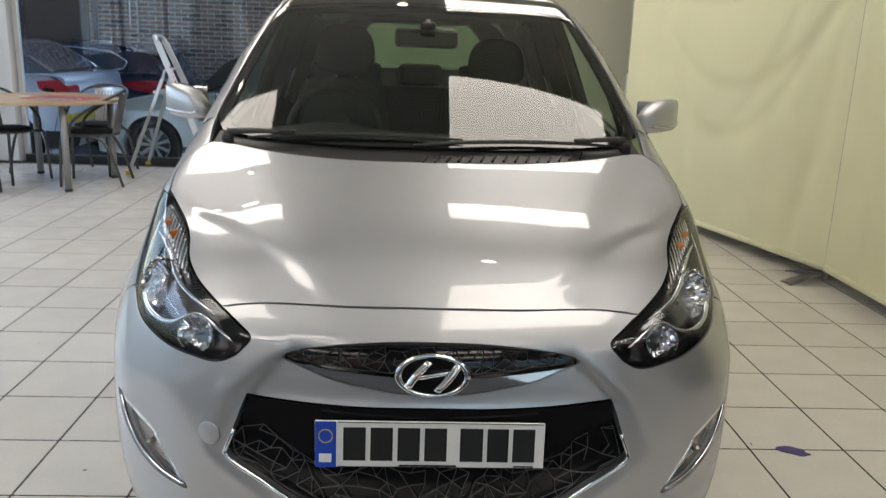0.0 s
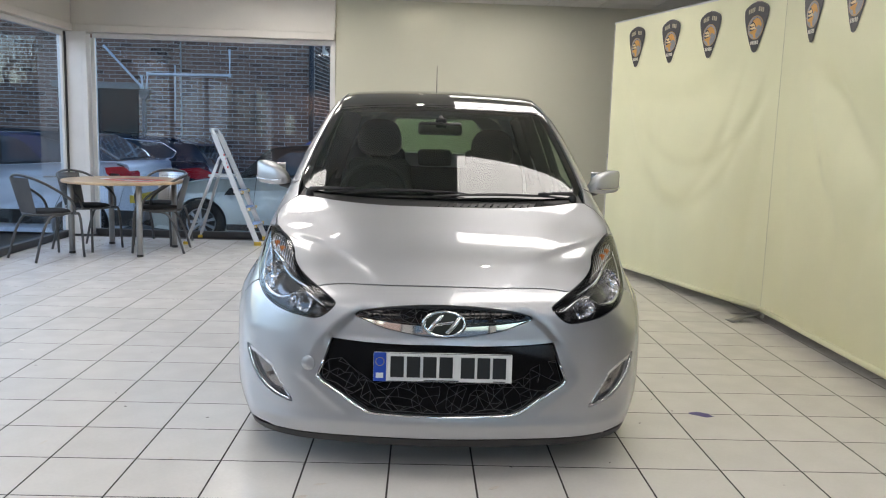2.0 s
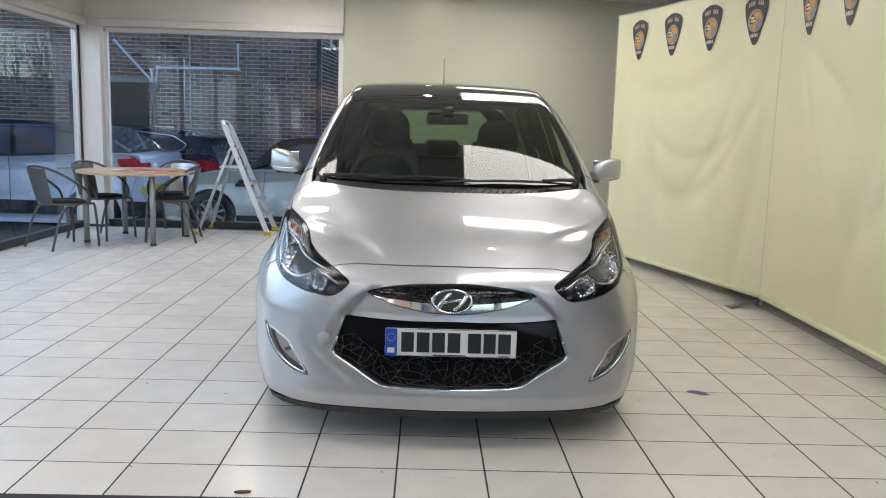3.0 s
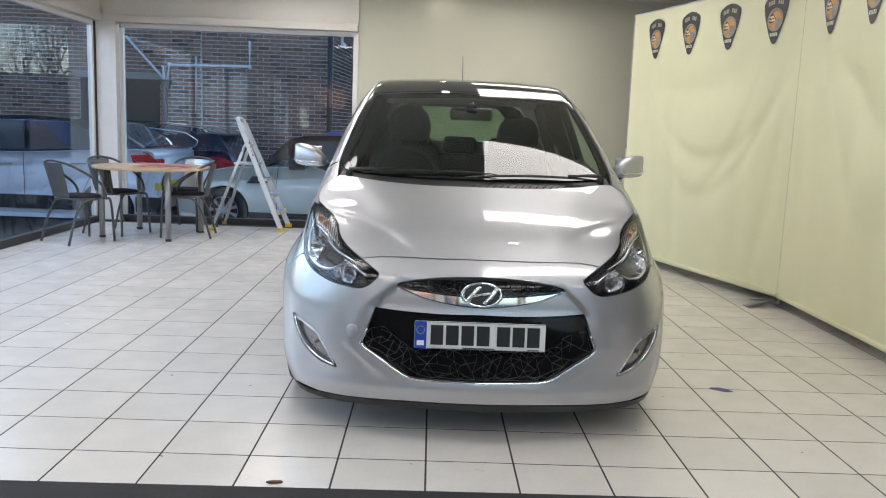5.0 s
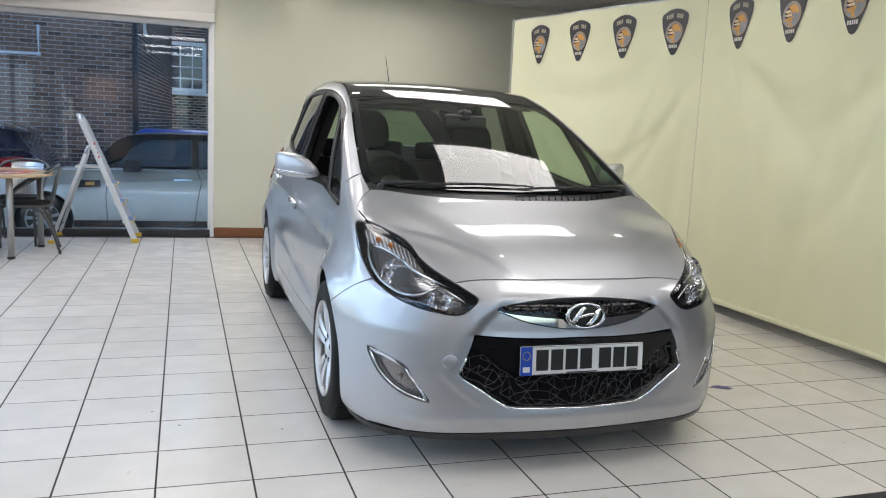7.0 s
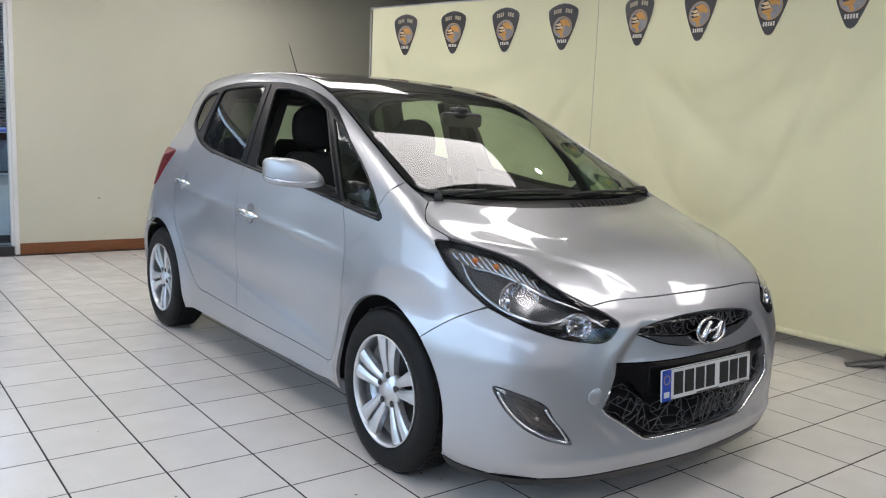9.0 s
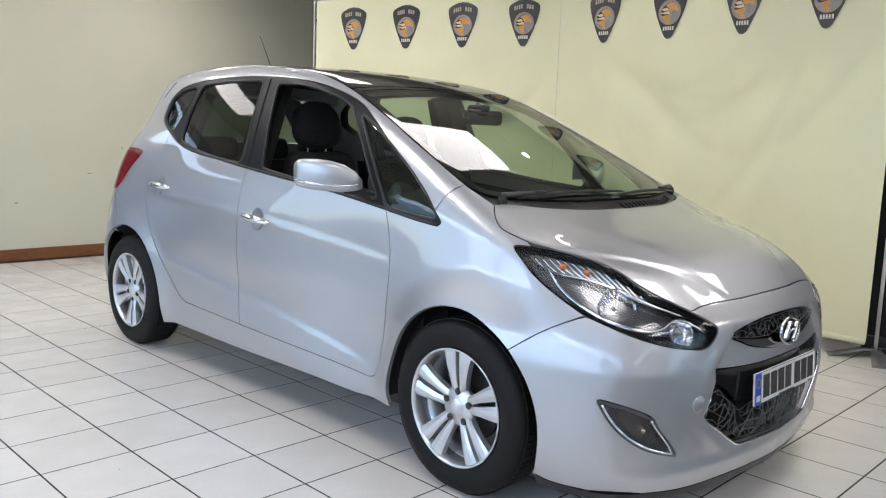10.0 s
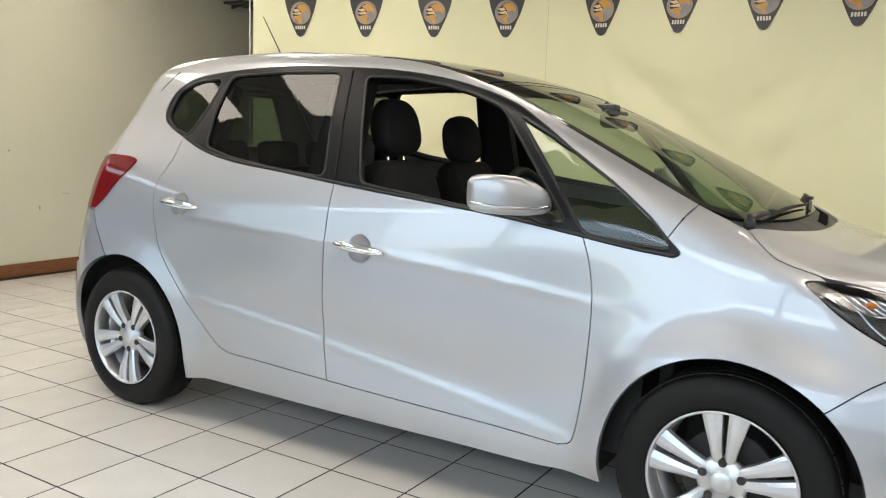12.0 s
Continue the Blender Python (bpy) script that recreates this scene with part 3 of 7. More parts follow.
M_GLOSSBLACK = mat("gloss_black", (0.006, 0.006, 0.007), 0.08, var=0.2, scale=10, spec=0.35)
M_SATINBLACK = mat("satin_black_trim", (0.006, 0.0065, 0.0075), 0.34, var=0.15, scale=30, spec=0.22)
M_CHROME = mat("chrome", (0.80, 0.81, 0.82), 0.06, metal=1.0, var=0.03, scale=10, rvar=0.3)
M_REFLECTOR = mat("lamp_reflector", (0.82, 0.82, 0.84), 0.07, metal=1.0, var=0.06, scale=70, fine=260)
M_CHAMBER = mat("lamp_chamber", (0.34, 0.31, 0.285), 0.20, metal=0.9, var=0.2, scale=60, fine=200)
M_LAMPHOUSE = mat("lamp_housing", (0.17, 0.17, 0.175), 0.16, metal=0.8, var=0.25, scale=40, fine=150, bump=0.15)
M_LENS = glass_mat("lamp_lens", (0.97, 0.98, 1.0), 0.04, rough=0.033)
M_SCREEN = glass_mat("tinted_screen_glass", (0.58, 0.74, 0.58), 0.25, rough=0.018, ior=1.70)
M_PRIVACY = glass_mat("privacy_glass", (0.30, 0.36, 0.30), 0.56, rough=0.033, ior=1.55)
M_ROOFGLASS = mat("roof_glass", (0.006, 0.007, 0.007), 0.045, var=0.1, scale=5)
M_TYRE = mat("tyre_rubber", (0.006, 0.006, 0.006), 0.60, var=0.3, scale=30, fine=200, bump=0.25, spec=0.25)
M_RIM = mat("silver_alloy", (0.62, 0.63, 0.65), 0.30, metal=0.7, var=0.06, scale=12, coat=0.5)
M_DARKMETAL = mat("dark_brake_metal", (0.05, 0.047, 0.045), 0.55, metal=0.5, var=0.3, scale=20)
M_AMBER = mat("amber_bulb", (0.55, 0.16, 0.03), 0.2, var=0.15, scale=30)
M_REDLENS = mat("red_lamp_lens", (0.16, 0.002, 0.004), 0.04, var=0.35, scale=14)
M_PLATE = mat("plate_white", (0.74, 0.74, 0.73), 0.35, var=0.03, scale=30)
M_PLATEBLUE = mat("plate_blue", (0.012, 0.06, 0.42), 0.35, var=0.08, scale=30)
M_PLATEBLACK = mat("plate_black", (0.012, 0.012, 0.012), 0.4, var=0.2)
M_WEB = mat("grille_web", (0.10, 0.10, 0.105), 0.4, var=0.2, scale=30)
M_CABIN = mat("dark_cabin_trim", (0.010, 0.010, 0.011), 0.7, var=0.25, scale=25, fine=300, bump=0.2)
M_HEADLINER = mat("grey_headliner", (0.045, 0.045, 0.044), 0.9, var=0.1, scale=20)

car = thing("car", "silver metallic five-door hatchback parked on the tiled floor", "car", CAR_X, CAR_Y, 0)

# outlines shared by neighbouring panels (one side; the other is mirrored)
ws_edge = [(0.664, 0.844), (0.672, 0.985), (0.660, 1.15), (0.640, 1.35), (0.614, 1.55), (0.588, 1.775), (0.566, 2.05), (0.562, 2.40), (0.552, 2.90), (0.530, 3.30), (0.500, 3.62)]
hood_seam = [(0.726, 0.612), (0.738, 0.691), (0.738, 0.751), (0.712, 0.798), (0.664, 0.844)]
hood_lamp = [(x, float(skin_spot(x, z)[0].y)) for x, z in ((0.487, 0.7335), (0.517, 0.751), (0.560, 0.779), (0.592, 0.811), (0.607, 0.846), (0.633, 0.872), (0.674, 0.892))] + [(0.726, 0.612)]
hood_front = [(0.0, 0.118), (0.20, 0.124), (0.38, 0.143), hood_lamp[0]]
cowl_edge = [(0.664, 0.844), (0.61, 0.827), (0.497, 0.773), (0.36, 0.727), (0.20, 0.695), (0.0, 0.685)]
lamp = [(0.763, 0.900), (0.718, 0.905), (0.672, 0.892), (0.633, 0.872), (0.607, 0.846), (0.592, 0.811), (0.560, 0.779), (0.517, 0.751), (0.484, 0.732), (0.446, 0.708), (0.412, 0.682),
        (0.430, 0.655), (0.453, 0.636), (0.475, 0.625), (0.503, 0.621), (0.545, 0.626), (0.606, 0.635), (0.665, 0.653), (0.711, 0.676), (0.746, 0.706), (0.764, 0.744), (0.773, 0.794), (0.773, 0.848)]
fog = [(0.783, 0.467), (0.745, 0.458), (0.691, 0.435), (0.659, 0.413), (0.637, 0.372), (0.606, 0.332), (0.577, 0.286), (0.614, 0.290), (0.665, 0.306), (0.712, 0.336), (0.747, 0.375), (0.770, 0.418)]
upper_mouth = [(0.0, 0.688), (0.109, 0.685), (0.219, 0.676), (0.296, 0.663), (0.338, 0.642), (0.284, 0.619), (0.217, 0.596), (0.095, 0.575), (0.0, 0.570)]
lower_mouth_top = [(0.0, 0.540), (0.149, 0.537), (0.304, 0.540), (0.423, 0.548)]
lower_mouth_side = [(0.423, 0.548), (0.449, 0.471), (0.478, 0.400)]
lower_mouth_low = [(0.478, 0.400), (0.459, 0.377), (0.391, 0.335), (0.322, 0.289), (0.272, 0.266), (0.186, 0.261), (0.0, 0.258)]
dlo_low = [(1.025, 0.931), (1.157, 0.943), (1.312, 0.964), (1.532, 0.995), (1.753, 1.020), (2.019, 1.045), (2.305, 1.072), (2.560, 1.099), (2.842, 1.126), (3.040, 1.162), (3.204, 1.216)]
dlo_rear = [(3.204, 1.216), (3.340, 1.268), (3.388, 1.310), (3.385, 1.365), (3.345, 1.420), (3.271, 1.464)]
dlo_top = [(3.271, 1.464), (3.169, 1.487), (2.929, 1.510), (2.634, 1.519), (2.365, 1.512), (2.149, 1.499), (1.945, 1.471), (1.779, 1.432), (1.644, 1.385), (1.554, 1.337), (1.438, 1.265), (1.306, 1.175), (1.184, 1.090), (1.050, 0.986)]
dlo_tip = [(1.050, 0.986), (1.008, 0.948), (1.025, 0.931)]
door_front = [(1.312, 0.964), (1.287, 0.895), (1.268, 0.803), (1.262, 0.690), (1.266, 0.574), (1.276, 0.435), (1.286, 0.345), (1.302, 0.308), (1.341, 0.294)]
door_low_f = [(1.341, 0.294), (1.797, 0.311), (2.285, 0.328)]
door_low_r = [(2.285, 0.328), (2.593, 0.340), (2.800, 0.347)]
b_gap = [(2.285, 0.328), (2.312, 0.522), (2.312, 0.782), (2.308, 0.896), (2.306, 1.008), (2.305, 1.072)]
door_rear = [(2.800, 0.347), (2.866, 0.373), (2.990, 0.485), (3.105, 0.614), (3.206, 0.733), (3.250, 0.834), (3.284, 0.936), (3.287, 1.014), (3.264, 1.055), (3.228, 1.120), (3.204, 1.216)]


def arc(hub, r, a0, a1, n=26, squash=1.0):
    return [(hub + r * math.cos(radians(a0 + (a1 - a0) * i / n)), HUB_Z + squash * r * math.sin(radians(a0 + (a1 - a0) * i / n))) for i in range(n + 1)]


hub_arc_f = arc(HUB_F, 0.370, -14, 132)        # sill side, over the wheel, to the wing seam
hub_arc_b = arc(HUB_F, 0.370, 132, 202)        # bumper side
rear_arc = arc(HUB_R, 0.385, 76, 198)
bumper_seam = [(3.700, 0.866), (3.644, 0.775), (3.566, 0.698), (3.531, 0.679)]

S = {k: side_line(v, 4) for k, v in dict(dlo_low=dlo_low, dlo_rear=dlo_rear, dlo_top=dlo_top, dlo_tip=dlo_tip, door_front=door_front, door_low_f=door_low_f,
                                         door_low_r=door_low_r, b_gap=b_gap, door_rear=door_rear, arc_f=hub_arc_f, arc_b=hub_arc_b, rear_arc=rear_arc).items()}
ws_line = plan_line(ws_edge, 5)
ws_split = min(range(len(ws_line)), key=lambda i: abs(ws_line[i][0] - (math.pi / 2 - 0.02)))
lamp_line = front_line(lamp, 4, True)
fog_line = front_line(fog, 4, True)

# where the wing, the bumper and the lamp meet
seam = side_line([(0.5725, 0.580), (0.474, 0.655), (0.372, 0.712)], 5)
lamp_out = front_line([(0.752, 0.712), (0.764, 0.744), (0.773, 0.794), (0.773, 0.848), (0.763, 0.900), (0.735, 0.905)], 5)
pillar_seam = [ws_line[ws_split], *side_line([(1.010, 1.052), (1.050, 0.986)], 3)]
k = min(range(len(S["dlo_low"])), key=lambda i: abs(S["dlo_low"][i][0] - S["door_front"][0][0]))
wing = seam + lamp_out + plan_line(hood_seam, 4)[1:] + ws_line[1:ws_split + 1] + pillar_seam[1:] + S["dlo_tip"][1:] + S["dlo_low"][1:k] + S["door_front"] + side_line([(1.337, 0.213), (1.19, 0.211)], 3) + S["arc_f"]

b_top = min(range(len(S["dlo_low"])), key=lambda i: abs(S["dlo_low"][i][0] - S["b_gap"][-1][0]))
front_door = S["dlo_low"][k:b_top + 1] + S["b_gap"][::-1][1:] + S["door_low_f"][::-1][1:] + S["door_front"][::-1][1:-1]
rear_door = S["dlo_low"][b_top:] + S["door_rear"][::-1][1:] + S["door_low_r"][::-1][1:] + S["b_gap"][1:-1]
dlo = S["dlo_low"] + S["dlo_rear"][1:] + S["dlo_top"][1:] + S["dlo_tip"][1:-1]

q2 = math.pi / 2 + RUN
tail_top = belt_of(np.array([0.500]), np.array([3.62]))[0]
body_side = (pillar_seam[::-1][:-1] + ws_line[ws_split:] + [(tail_top + 0.05, 1.44), (q2 + 0.34, 1.15), (q2 + 0.45, 0.90), (q2 + 0.45, 0.874)] + side_line(bumper_seam, 4) + S["rear_arc"]
             + side_line([(2.955, 0.205), (2.39, 0.205), (1.794, 0.207), (1.337, 0.212), (1.341, 0.294)], 4)
             + S["door_low_f"][1:] + S["door_low_r"][1:] + S["door_rear"][1:] + S["dlo_rear"][1:] + S["dlo_top"][1:])

CLEAR = {"front_quarter_glass": [(1.605, 1.342), (1.502, 1.295), (1.376, 1.224), (1.228, 1.130), (1.114, 1.046), (1.045, 0.978), (1.040, 0.952), (1.170, 0.960), (1.315, 0.974), (1.470, 1.179)],
         "door_opening": [(2.280, 1.478), (2.105, 1.474), (1.935, 1.448), (1.799, 1.417), (1.672, 1.368), (1.500, 1.166), (1.372, 1.002), (1.560, 1.017), (1.760, 1.031), (1.968, 1.055), (2.190, 1.082), (2.238, 1.287)],
         "rear_door_glass": [(2.994, 1.476), (2.700, 1.488), (2.413, 1.487), (2.395, 1.290), (2.370, 1.102), (2.635, 1.124), (2.877, 1.155), (3.033, 1.190), (3.033, 1.321)],
         "rear_quarter_glass": [(3.055, 1.466), (3.103, 1.352), (3.181, 1.236), (3.291, 1.266), (3.358, 1.310), (3.323, 1.408), (3.214, 1.452)]}


def corners(points, n=5):
    """A closed outline with straight runs and softly rounded corners."""
    out = []
    m = len(points)
    for i in range(m):
        a, b, c = (Vector(points[(i + j) % m]) for j in (-1, 0, 1))
        p, r = b + (a - b) * min(0.3, 0.03 / max((a - b).length, 1e-6)), b + (c - b) * min(0.3, 0.03 / max((c - b).length, 1e-6))
        out += [tuple(p * (1 - t) ** 2 + b * 2 * t * (1 - t) + r * t * t) for t in (0, 0.25, 0.5, 0.75, 1)]
    return out


def clear_line(points):
    p = np.array(corners(points))
    o = np.zeros(len(p))
    x = solve_along(o, p[:, 0], p[:, 1], o + 1, o, o, 1.3)
    return [tuple(v) for v in np.stack([belt_of(x, p[:, 0]), p[:, 1]], 1)]


for sign in (1, -1):
    S_ = (lambda line: line) if sign > 0 else mirrored
    panel("front_wing", belt_place, S_(wing), M_PAINT, car)
    ring = [[(u0 + 0.0505 * math.cos(a), z0 + 0.0505 * math.sin(a)) for a in (2 * math.pi * i / 28 for i in range(28))] for u0, z0 in ((2.148, 0.849), (3.107, 0.937))]
    d = panel("front_door", belt_place, S_(front_door), M_PAINT, car, holes=[S_(side_line(ring[0], 1, True))], step=0.017)
    r = panel("rear_door", belt_place, S_(rear_door), M_PAINT, car, holes=[S_(side_line(ring[1], 1, True))], step=0.017)
    panel("body_side", belt_place, S_(body_side), M_PAINT, car, holes=[])
    holes = {n: S_(inset(tidy(clear_line(v)), -0.010 if n.startswith("rear") else 0.0)) for n, v in CLEAR.items()}
    panel("window_surround", belt_place, S_(dlo), M_SATINBLACK, car, holes=list(holes.values()), gap=0.001, depth=0.03, lift=-0.002, label="satin black window surround")
    for n, h in holes.items():
        if n != "door_opening" and not (n == "rear_door_glass" and sign > 0):
            g = panel(n, belt_place, h, M_PRIVACY if n.startswith("rear") else M_SCREEN, car, gap=-0.004, depth=0, lift=-0.008, step=0.06)
            g.visible_shadow = False
    for n, h in holes.items():
        p3 = belt_place(np.array([a for a, b in h]), np.array([b for a, b in h]))
        p3 = p3 - skin_normal(p3) * 0.004
        part("window_seal", a_tube([tuple(p) for p in p3], 0.0065, 6, True), M_BLACKPL, car, smooth=True)
    # joint between the two door frames on the centre pillar
    joint = side_line([(2.305, 1.074), (2.318, 1.20), (2.337, 1.36), (2.352, 1.50)], 4)
    p3 = belt_place(np.array([a * sign for a, b in joint]), np.array([b for a, b in joint]))
    part("frame_joint", a_tube([tuple(p) for p in p3], 0.003, 6), M_CABIN, car, smooth=True)
    # slim rubber along the belt line
    line = S["dlo_low"]
    p3 = belt_place(np.array([a * sign for a, b in line]), np.array([b + 0.006 for a, b in line]))
    p3 = p3 + skin_normal(p3) * 0.001
    part("belt_moulding", a_tube([tuple(p) for p in p3], 0.006, 6), M_BLACKPL, car, smooth=True)
    # doors' inner trim and sill underside
    panel("inner_trim", belt_place, S_(side_line([(1.10, 0.30), (3.30, 0.30), (3.30, 1.10), (2.3, 1.02), (1.35, 0.93), (1.10, 0.90)], 1)), M_CABIN, car, lift=-0.075, depth=0.0, step=0.12)
    # door handles: chrome pull bar over a dished cup
    for door, uc, zc, tilt in ((d, 2.148, 0.849, 0.075), (r, 3.107, 0.937, 0.06)):
        at, nrm = side_spot(uc, zc, sign)
        bar = [at + Vector((0, (t - 0.5) * 0.235, (t - 0.5) * 0.235 * tilt)) + nrm * (0.005 + 0.016 * math.sin(math.pi * t) ** 0.6) for t in [i / 14 for i in range(15)]]
        part("handle", a_tube(bar, [0.005 + 0.0145 * math.sin(math.pi * i / 14) ** 0.5 for i in range(15)], 14, flat=0.75), M_CHROME, door, "chrome pull handle", True)
        bm = a_lathe([(0.0535, -0.0006), (0.050, -0.001), (0.047, -0.006), (0.036, -0.016), (0.018, -0.021), (0.0005, -0.022)], 36)
        bmesh.ops.delete(bm, geom=[f for f in bm.faces if len(f.verts) > 4 and f.calc_center_median().z > -0.01], context="FACES")
        for f in bm.faces:
            f.normal_update()
            if f.normal.z < 0:
                f.normal_flip()
        bm.transform(facing(at - nrm * 0.0005, nrm))
        part("handle_cup", bm, M_PAINT, door, smooth=True)

    # inner pillar trims between and behind the doors
    for name, line in (("centre_pillar_trim", [(2.27, 0.95), (2.50, 0.95), (2.46, 1.50), (2.29, 1.50)]), ("rear_pillar_trim", [(3.03, 1.0), (3.24, 1.0), (3.10, 1.47), (3.02, 1.47)])):
        panel(name, belt_place, S_(side_line(line, 1, True)), M_CABIN, car, lift=-0.045, depth=0.05, step=0.06)

# bonnet
bonnet = plan_raw(hood_front, 5) + plan_raw(hood_lamp, 4)[1:] + plan_raw(hood_seam, 4)[1:] + plan_raw(cowl_edge, 5)[1:]
bonnet = bonnet + [(-x, u) for x, u in bonnet[::-1]][1:-1]


def bonnet_crease(p):
    """The raised middle, bounded by a soft crease on either side."""
    x, u = np.abs(p[:, 0]), p[:, 1]
    line = np.interp(u, [0.10, 0.155, 0.235, 0.30, 0.36, 0.44, 0.60], [0.20, 0.253, 0.34, 0.41, 0.475, 0.585, 0.70])
    return 0.0085 * (1 - ease(-0.008, 0.034, x - line)) * ease(0.05, 0.36, u) * (1 - ease(0.40, 0.62, u))


panel("bonnet", top_place, bonnet, M_PAINT, car, step=0.012, relief=bonnet_crease)

# front bumper: between the wing seams, below lamps and bonnet
hood_low = plan_line(hood_front, 5)
lamp_in = front_line([(0.484, 0.732), (0.446, 0.708), (0.412, 0.682), (0.430, 0.655), (0.453, 0.636), (0.475, 0.625), (0.503, 0.621), (0.545, 0.626), (0.606, 0.635), (0.665, 0.653), (0.711, 0.676), (0.752, 0.712)], 4)
chin = front_line([(0.0, 0.168), (0.30, 0.165), (0.50, 0.162), (0.66, 0.160)], 5)
chin_side = side_line([(0.30, 0.160), (0.42, 0.165), (0.478, 0.180)], 4)
half = hood_low + lamp_in[1:] + seam[::-1][1:] + S["arc_b"][1:] + chin_side[::-1] + chin[::-1]
bumper_line = half + [(-a, b) for a, b in half[::-1]][1:-1]
mouth_u = front_line(upper_mouth, 5)
mouth_u = mouth_u + [(-a, b) for a, b in mouth_u[::-1]][1:-1]
mouth_l = front_line(lower_mouth_top, 4) + front_line(lower_mouth_side, 4)[1:] + front_line(lower_mouth_low, 4)[1:]
mouth_l = mouth_l + [(-a, b) for a, b in mouth_l[::-1]][1:-1]


def bumper_relief(p):
    """Folds beside the lower opening, the lip under it and the band between the openings."""
    x, z = np.abs(p[:, 0]), p[:, 2]
    ridge = np.interp(z, [0.20, 0.26, 0.40, 0.55, 0.66], [0.40, 0.36, 0.53, 0.47, 0.38])
    fold = 0.004 * np.exp(-((x - ridge) / 0.028) ** 2) * ease(0.17, 0.27, z) * (1 - ease(0.58, 0.68, z))
    lip = 0.007 * np.exp(-((z - 0.235 + 0.03 * x) / 0.022) ** 2) * (1 - ease(0.62, 0.80, x))
    # flat band between the two mouths, set back behind a crisp edge
    edge = np.interp(z, [0.545, 0.60, 0.655], [0.438, 0.392, 0.330])
    band = -0.013 * (1 - ease(-0.010, 0.004, x - edge)) * ease(0.50, 0.56, z) * (1 - ease(0.650, 0.690, z))
    return fold + lip + band


bumper = panel("front_bumper", belt_place, bumper_line, M_PAINT, car, holes=[mouth_u, mouth_l, fog_line, mirrored(fog_line)], step=0.013, depth=0.03, relief=bumper_relief)
panel("lower_lip", belt_place, [(a, b - 0.002) for a, b in (chin_side[::-1] + chin[::-1] + [(-a, b) for a, b in chin[1:]] + [(-a, b) for a, b in chin_side])]
      + [(s, 0.128) for s in np.linspace(-1.0, 1.0, 24)], M_BLACKPL, car, depth=0.02, step=0.05, label="black plastic chin spoiler")


def web(name, outline, parent, seed, lift, count, wire=0.0010):
    """An irregular web of thin ribs inside an outline of belt places."""
    rg = random.Random(seed)
    q = np.array(outline)
    (x0, y0), (x1, y1) = q.min(0), q.max(0)
    pts = []
    tries = 0
    while len(pts) < count and tries < 20000:
        tries += 1
        p = (rg.uniform(x0, x1), rg.uniform(y0, y1))
        if within([p], outline)[0] and all(math.dist(p, o) > 0.60 * math.sqrt((x1 - x0) * (y1 - y0) / count) for o in pts):
            pts.append(p)
    pts += [tuple(p) for p in outline[::4]]
    res = delaunay_2d_cdt([Vector(p) for p in pts], [], [], 0, 1e-6)
    v = np.array([tuple(p) for p in res[0]])
    p3 = belt_place(v[:, 0], v[:, 1])
    n3 = skin_normal(p3)
    p3 = p3 + n3 * lift
    bm = bmesh.new()
    for a, b in res[1]:
        if rg.random() < 0.30 or not within([(v[a] + v[b]) / 2], outline)[0]:
            continue
        A, B, n = Vector(p3[a]), Vector(p3[b]), Vector(n3[a])
        if (B - A).length < 0.002:
            continue
        side = (B - A).cross(n).normalized() * wire
        vs = [bm.verts.new(A + side), bm.verts.new(B + side), bm.verts.new(B + n * 0.004), bm.verts.new(A + n * 0.004), bm.verts.new(A - side), bm.verts.new(B - side)]
        bm.faces.new((vs[0], vs[1], vs[2], vs[3]))
        bm.faces.new((vs[3], vs[2], vs[5], vs[4]))
    return part(name, bm, M_WEB, parent)


# upper grille: dark back, web, chrome crescent and badge
grille = panel("upper_grille", belt_place, mouth_u, M_GLOSSBLACK, car, gap=-0.004, depth=0, lift=-0.026, step=0.04)
up_only = front_line([(0.0, 0.686), (0.109, 0.683), (0.219, 0.674), (0.296, 0.660), (0.330, 0.642), (0.284, 0.634), (0.195, 0.624), (0.095, 0.617), (0.0, 0.615)], 4)
up_only = up_only + [(-a, b) for a, b in up_only[::-1]][1:-1]
web("grille_web", up_only, grille, 3, -0.022, 62)
cres = front_line([(0.338, 0.641), (0.284, 0.631), (0.195, 0.621), (0.095, 0.614), (0.0, 0.612)], 5) + front_line([(0.0, 0.571), (0.095, 0.576), (0.217, 0.597), (0.284, 0.620), (0.338, 0.641)], 5)[1:-1]
for sg in (1, -1):
    panel("chrome_blade", belt_place, [(sg * a, b) for a, b in cres], M_CHROME, grille, gap=0.002, depth=0.02, lift=-0.006, step=0.02, label="chrome grille blade")

badge = thing("badge", "", "")
badge.parent = car
at, nrm = skin_spot(0, 0.624, -0.008)
bm = a_lathe([(0.001, 0.003), (0.052, 0.003), (0.054, 0.0)], 48)
face = facing(at, (nrm + Vector((0, -0.2, 0))).normalized()) @ Matrix.Diagonal((1.42, 0.84, 1, 1))
bm.transform(face)
part("badge_field", bm, M_GLOSSBLACK, badge, smooth=False)
bm = a_tube([(0.054 * math.cos(a), 0.054 * math.sin(a), 0.004) for a in (2 * math.pi * i / 48 for i in range(48))], 0.0060, 8, True)
bm.transform(face)
part("badge_ring", bm, M_CHROME, badge, smooth=True)
for pts in ([(-0.038, -0.030, 0.007), (-0.026, 0.004, 0.010), (-0.006, 0.040, 0.009)], [(0.006, -0.040, 0.009), (0.026, -0.004, 0.010), (0.038, 0.030, 0.007)], [(-0.026, -0.008, 0.008), (0.0, 0.002, 0.011), (0.026, 0.008, 0.008)]):
    bm = a_tube(smooth_line(pts, 4), 0.0088, 8, flat=0.55)
    bm.transform(face)
    part("badge_bar", bm, M_CHROME, badge, smooth=True)

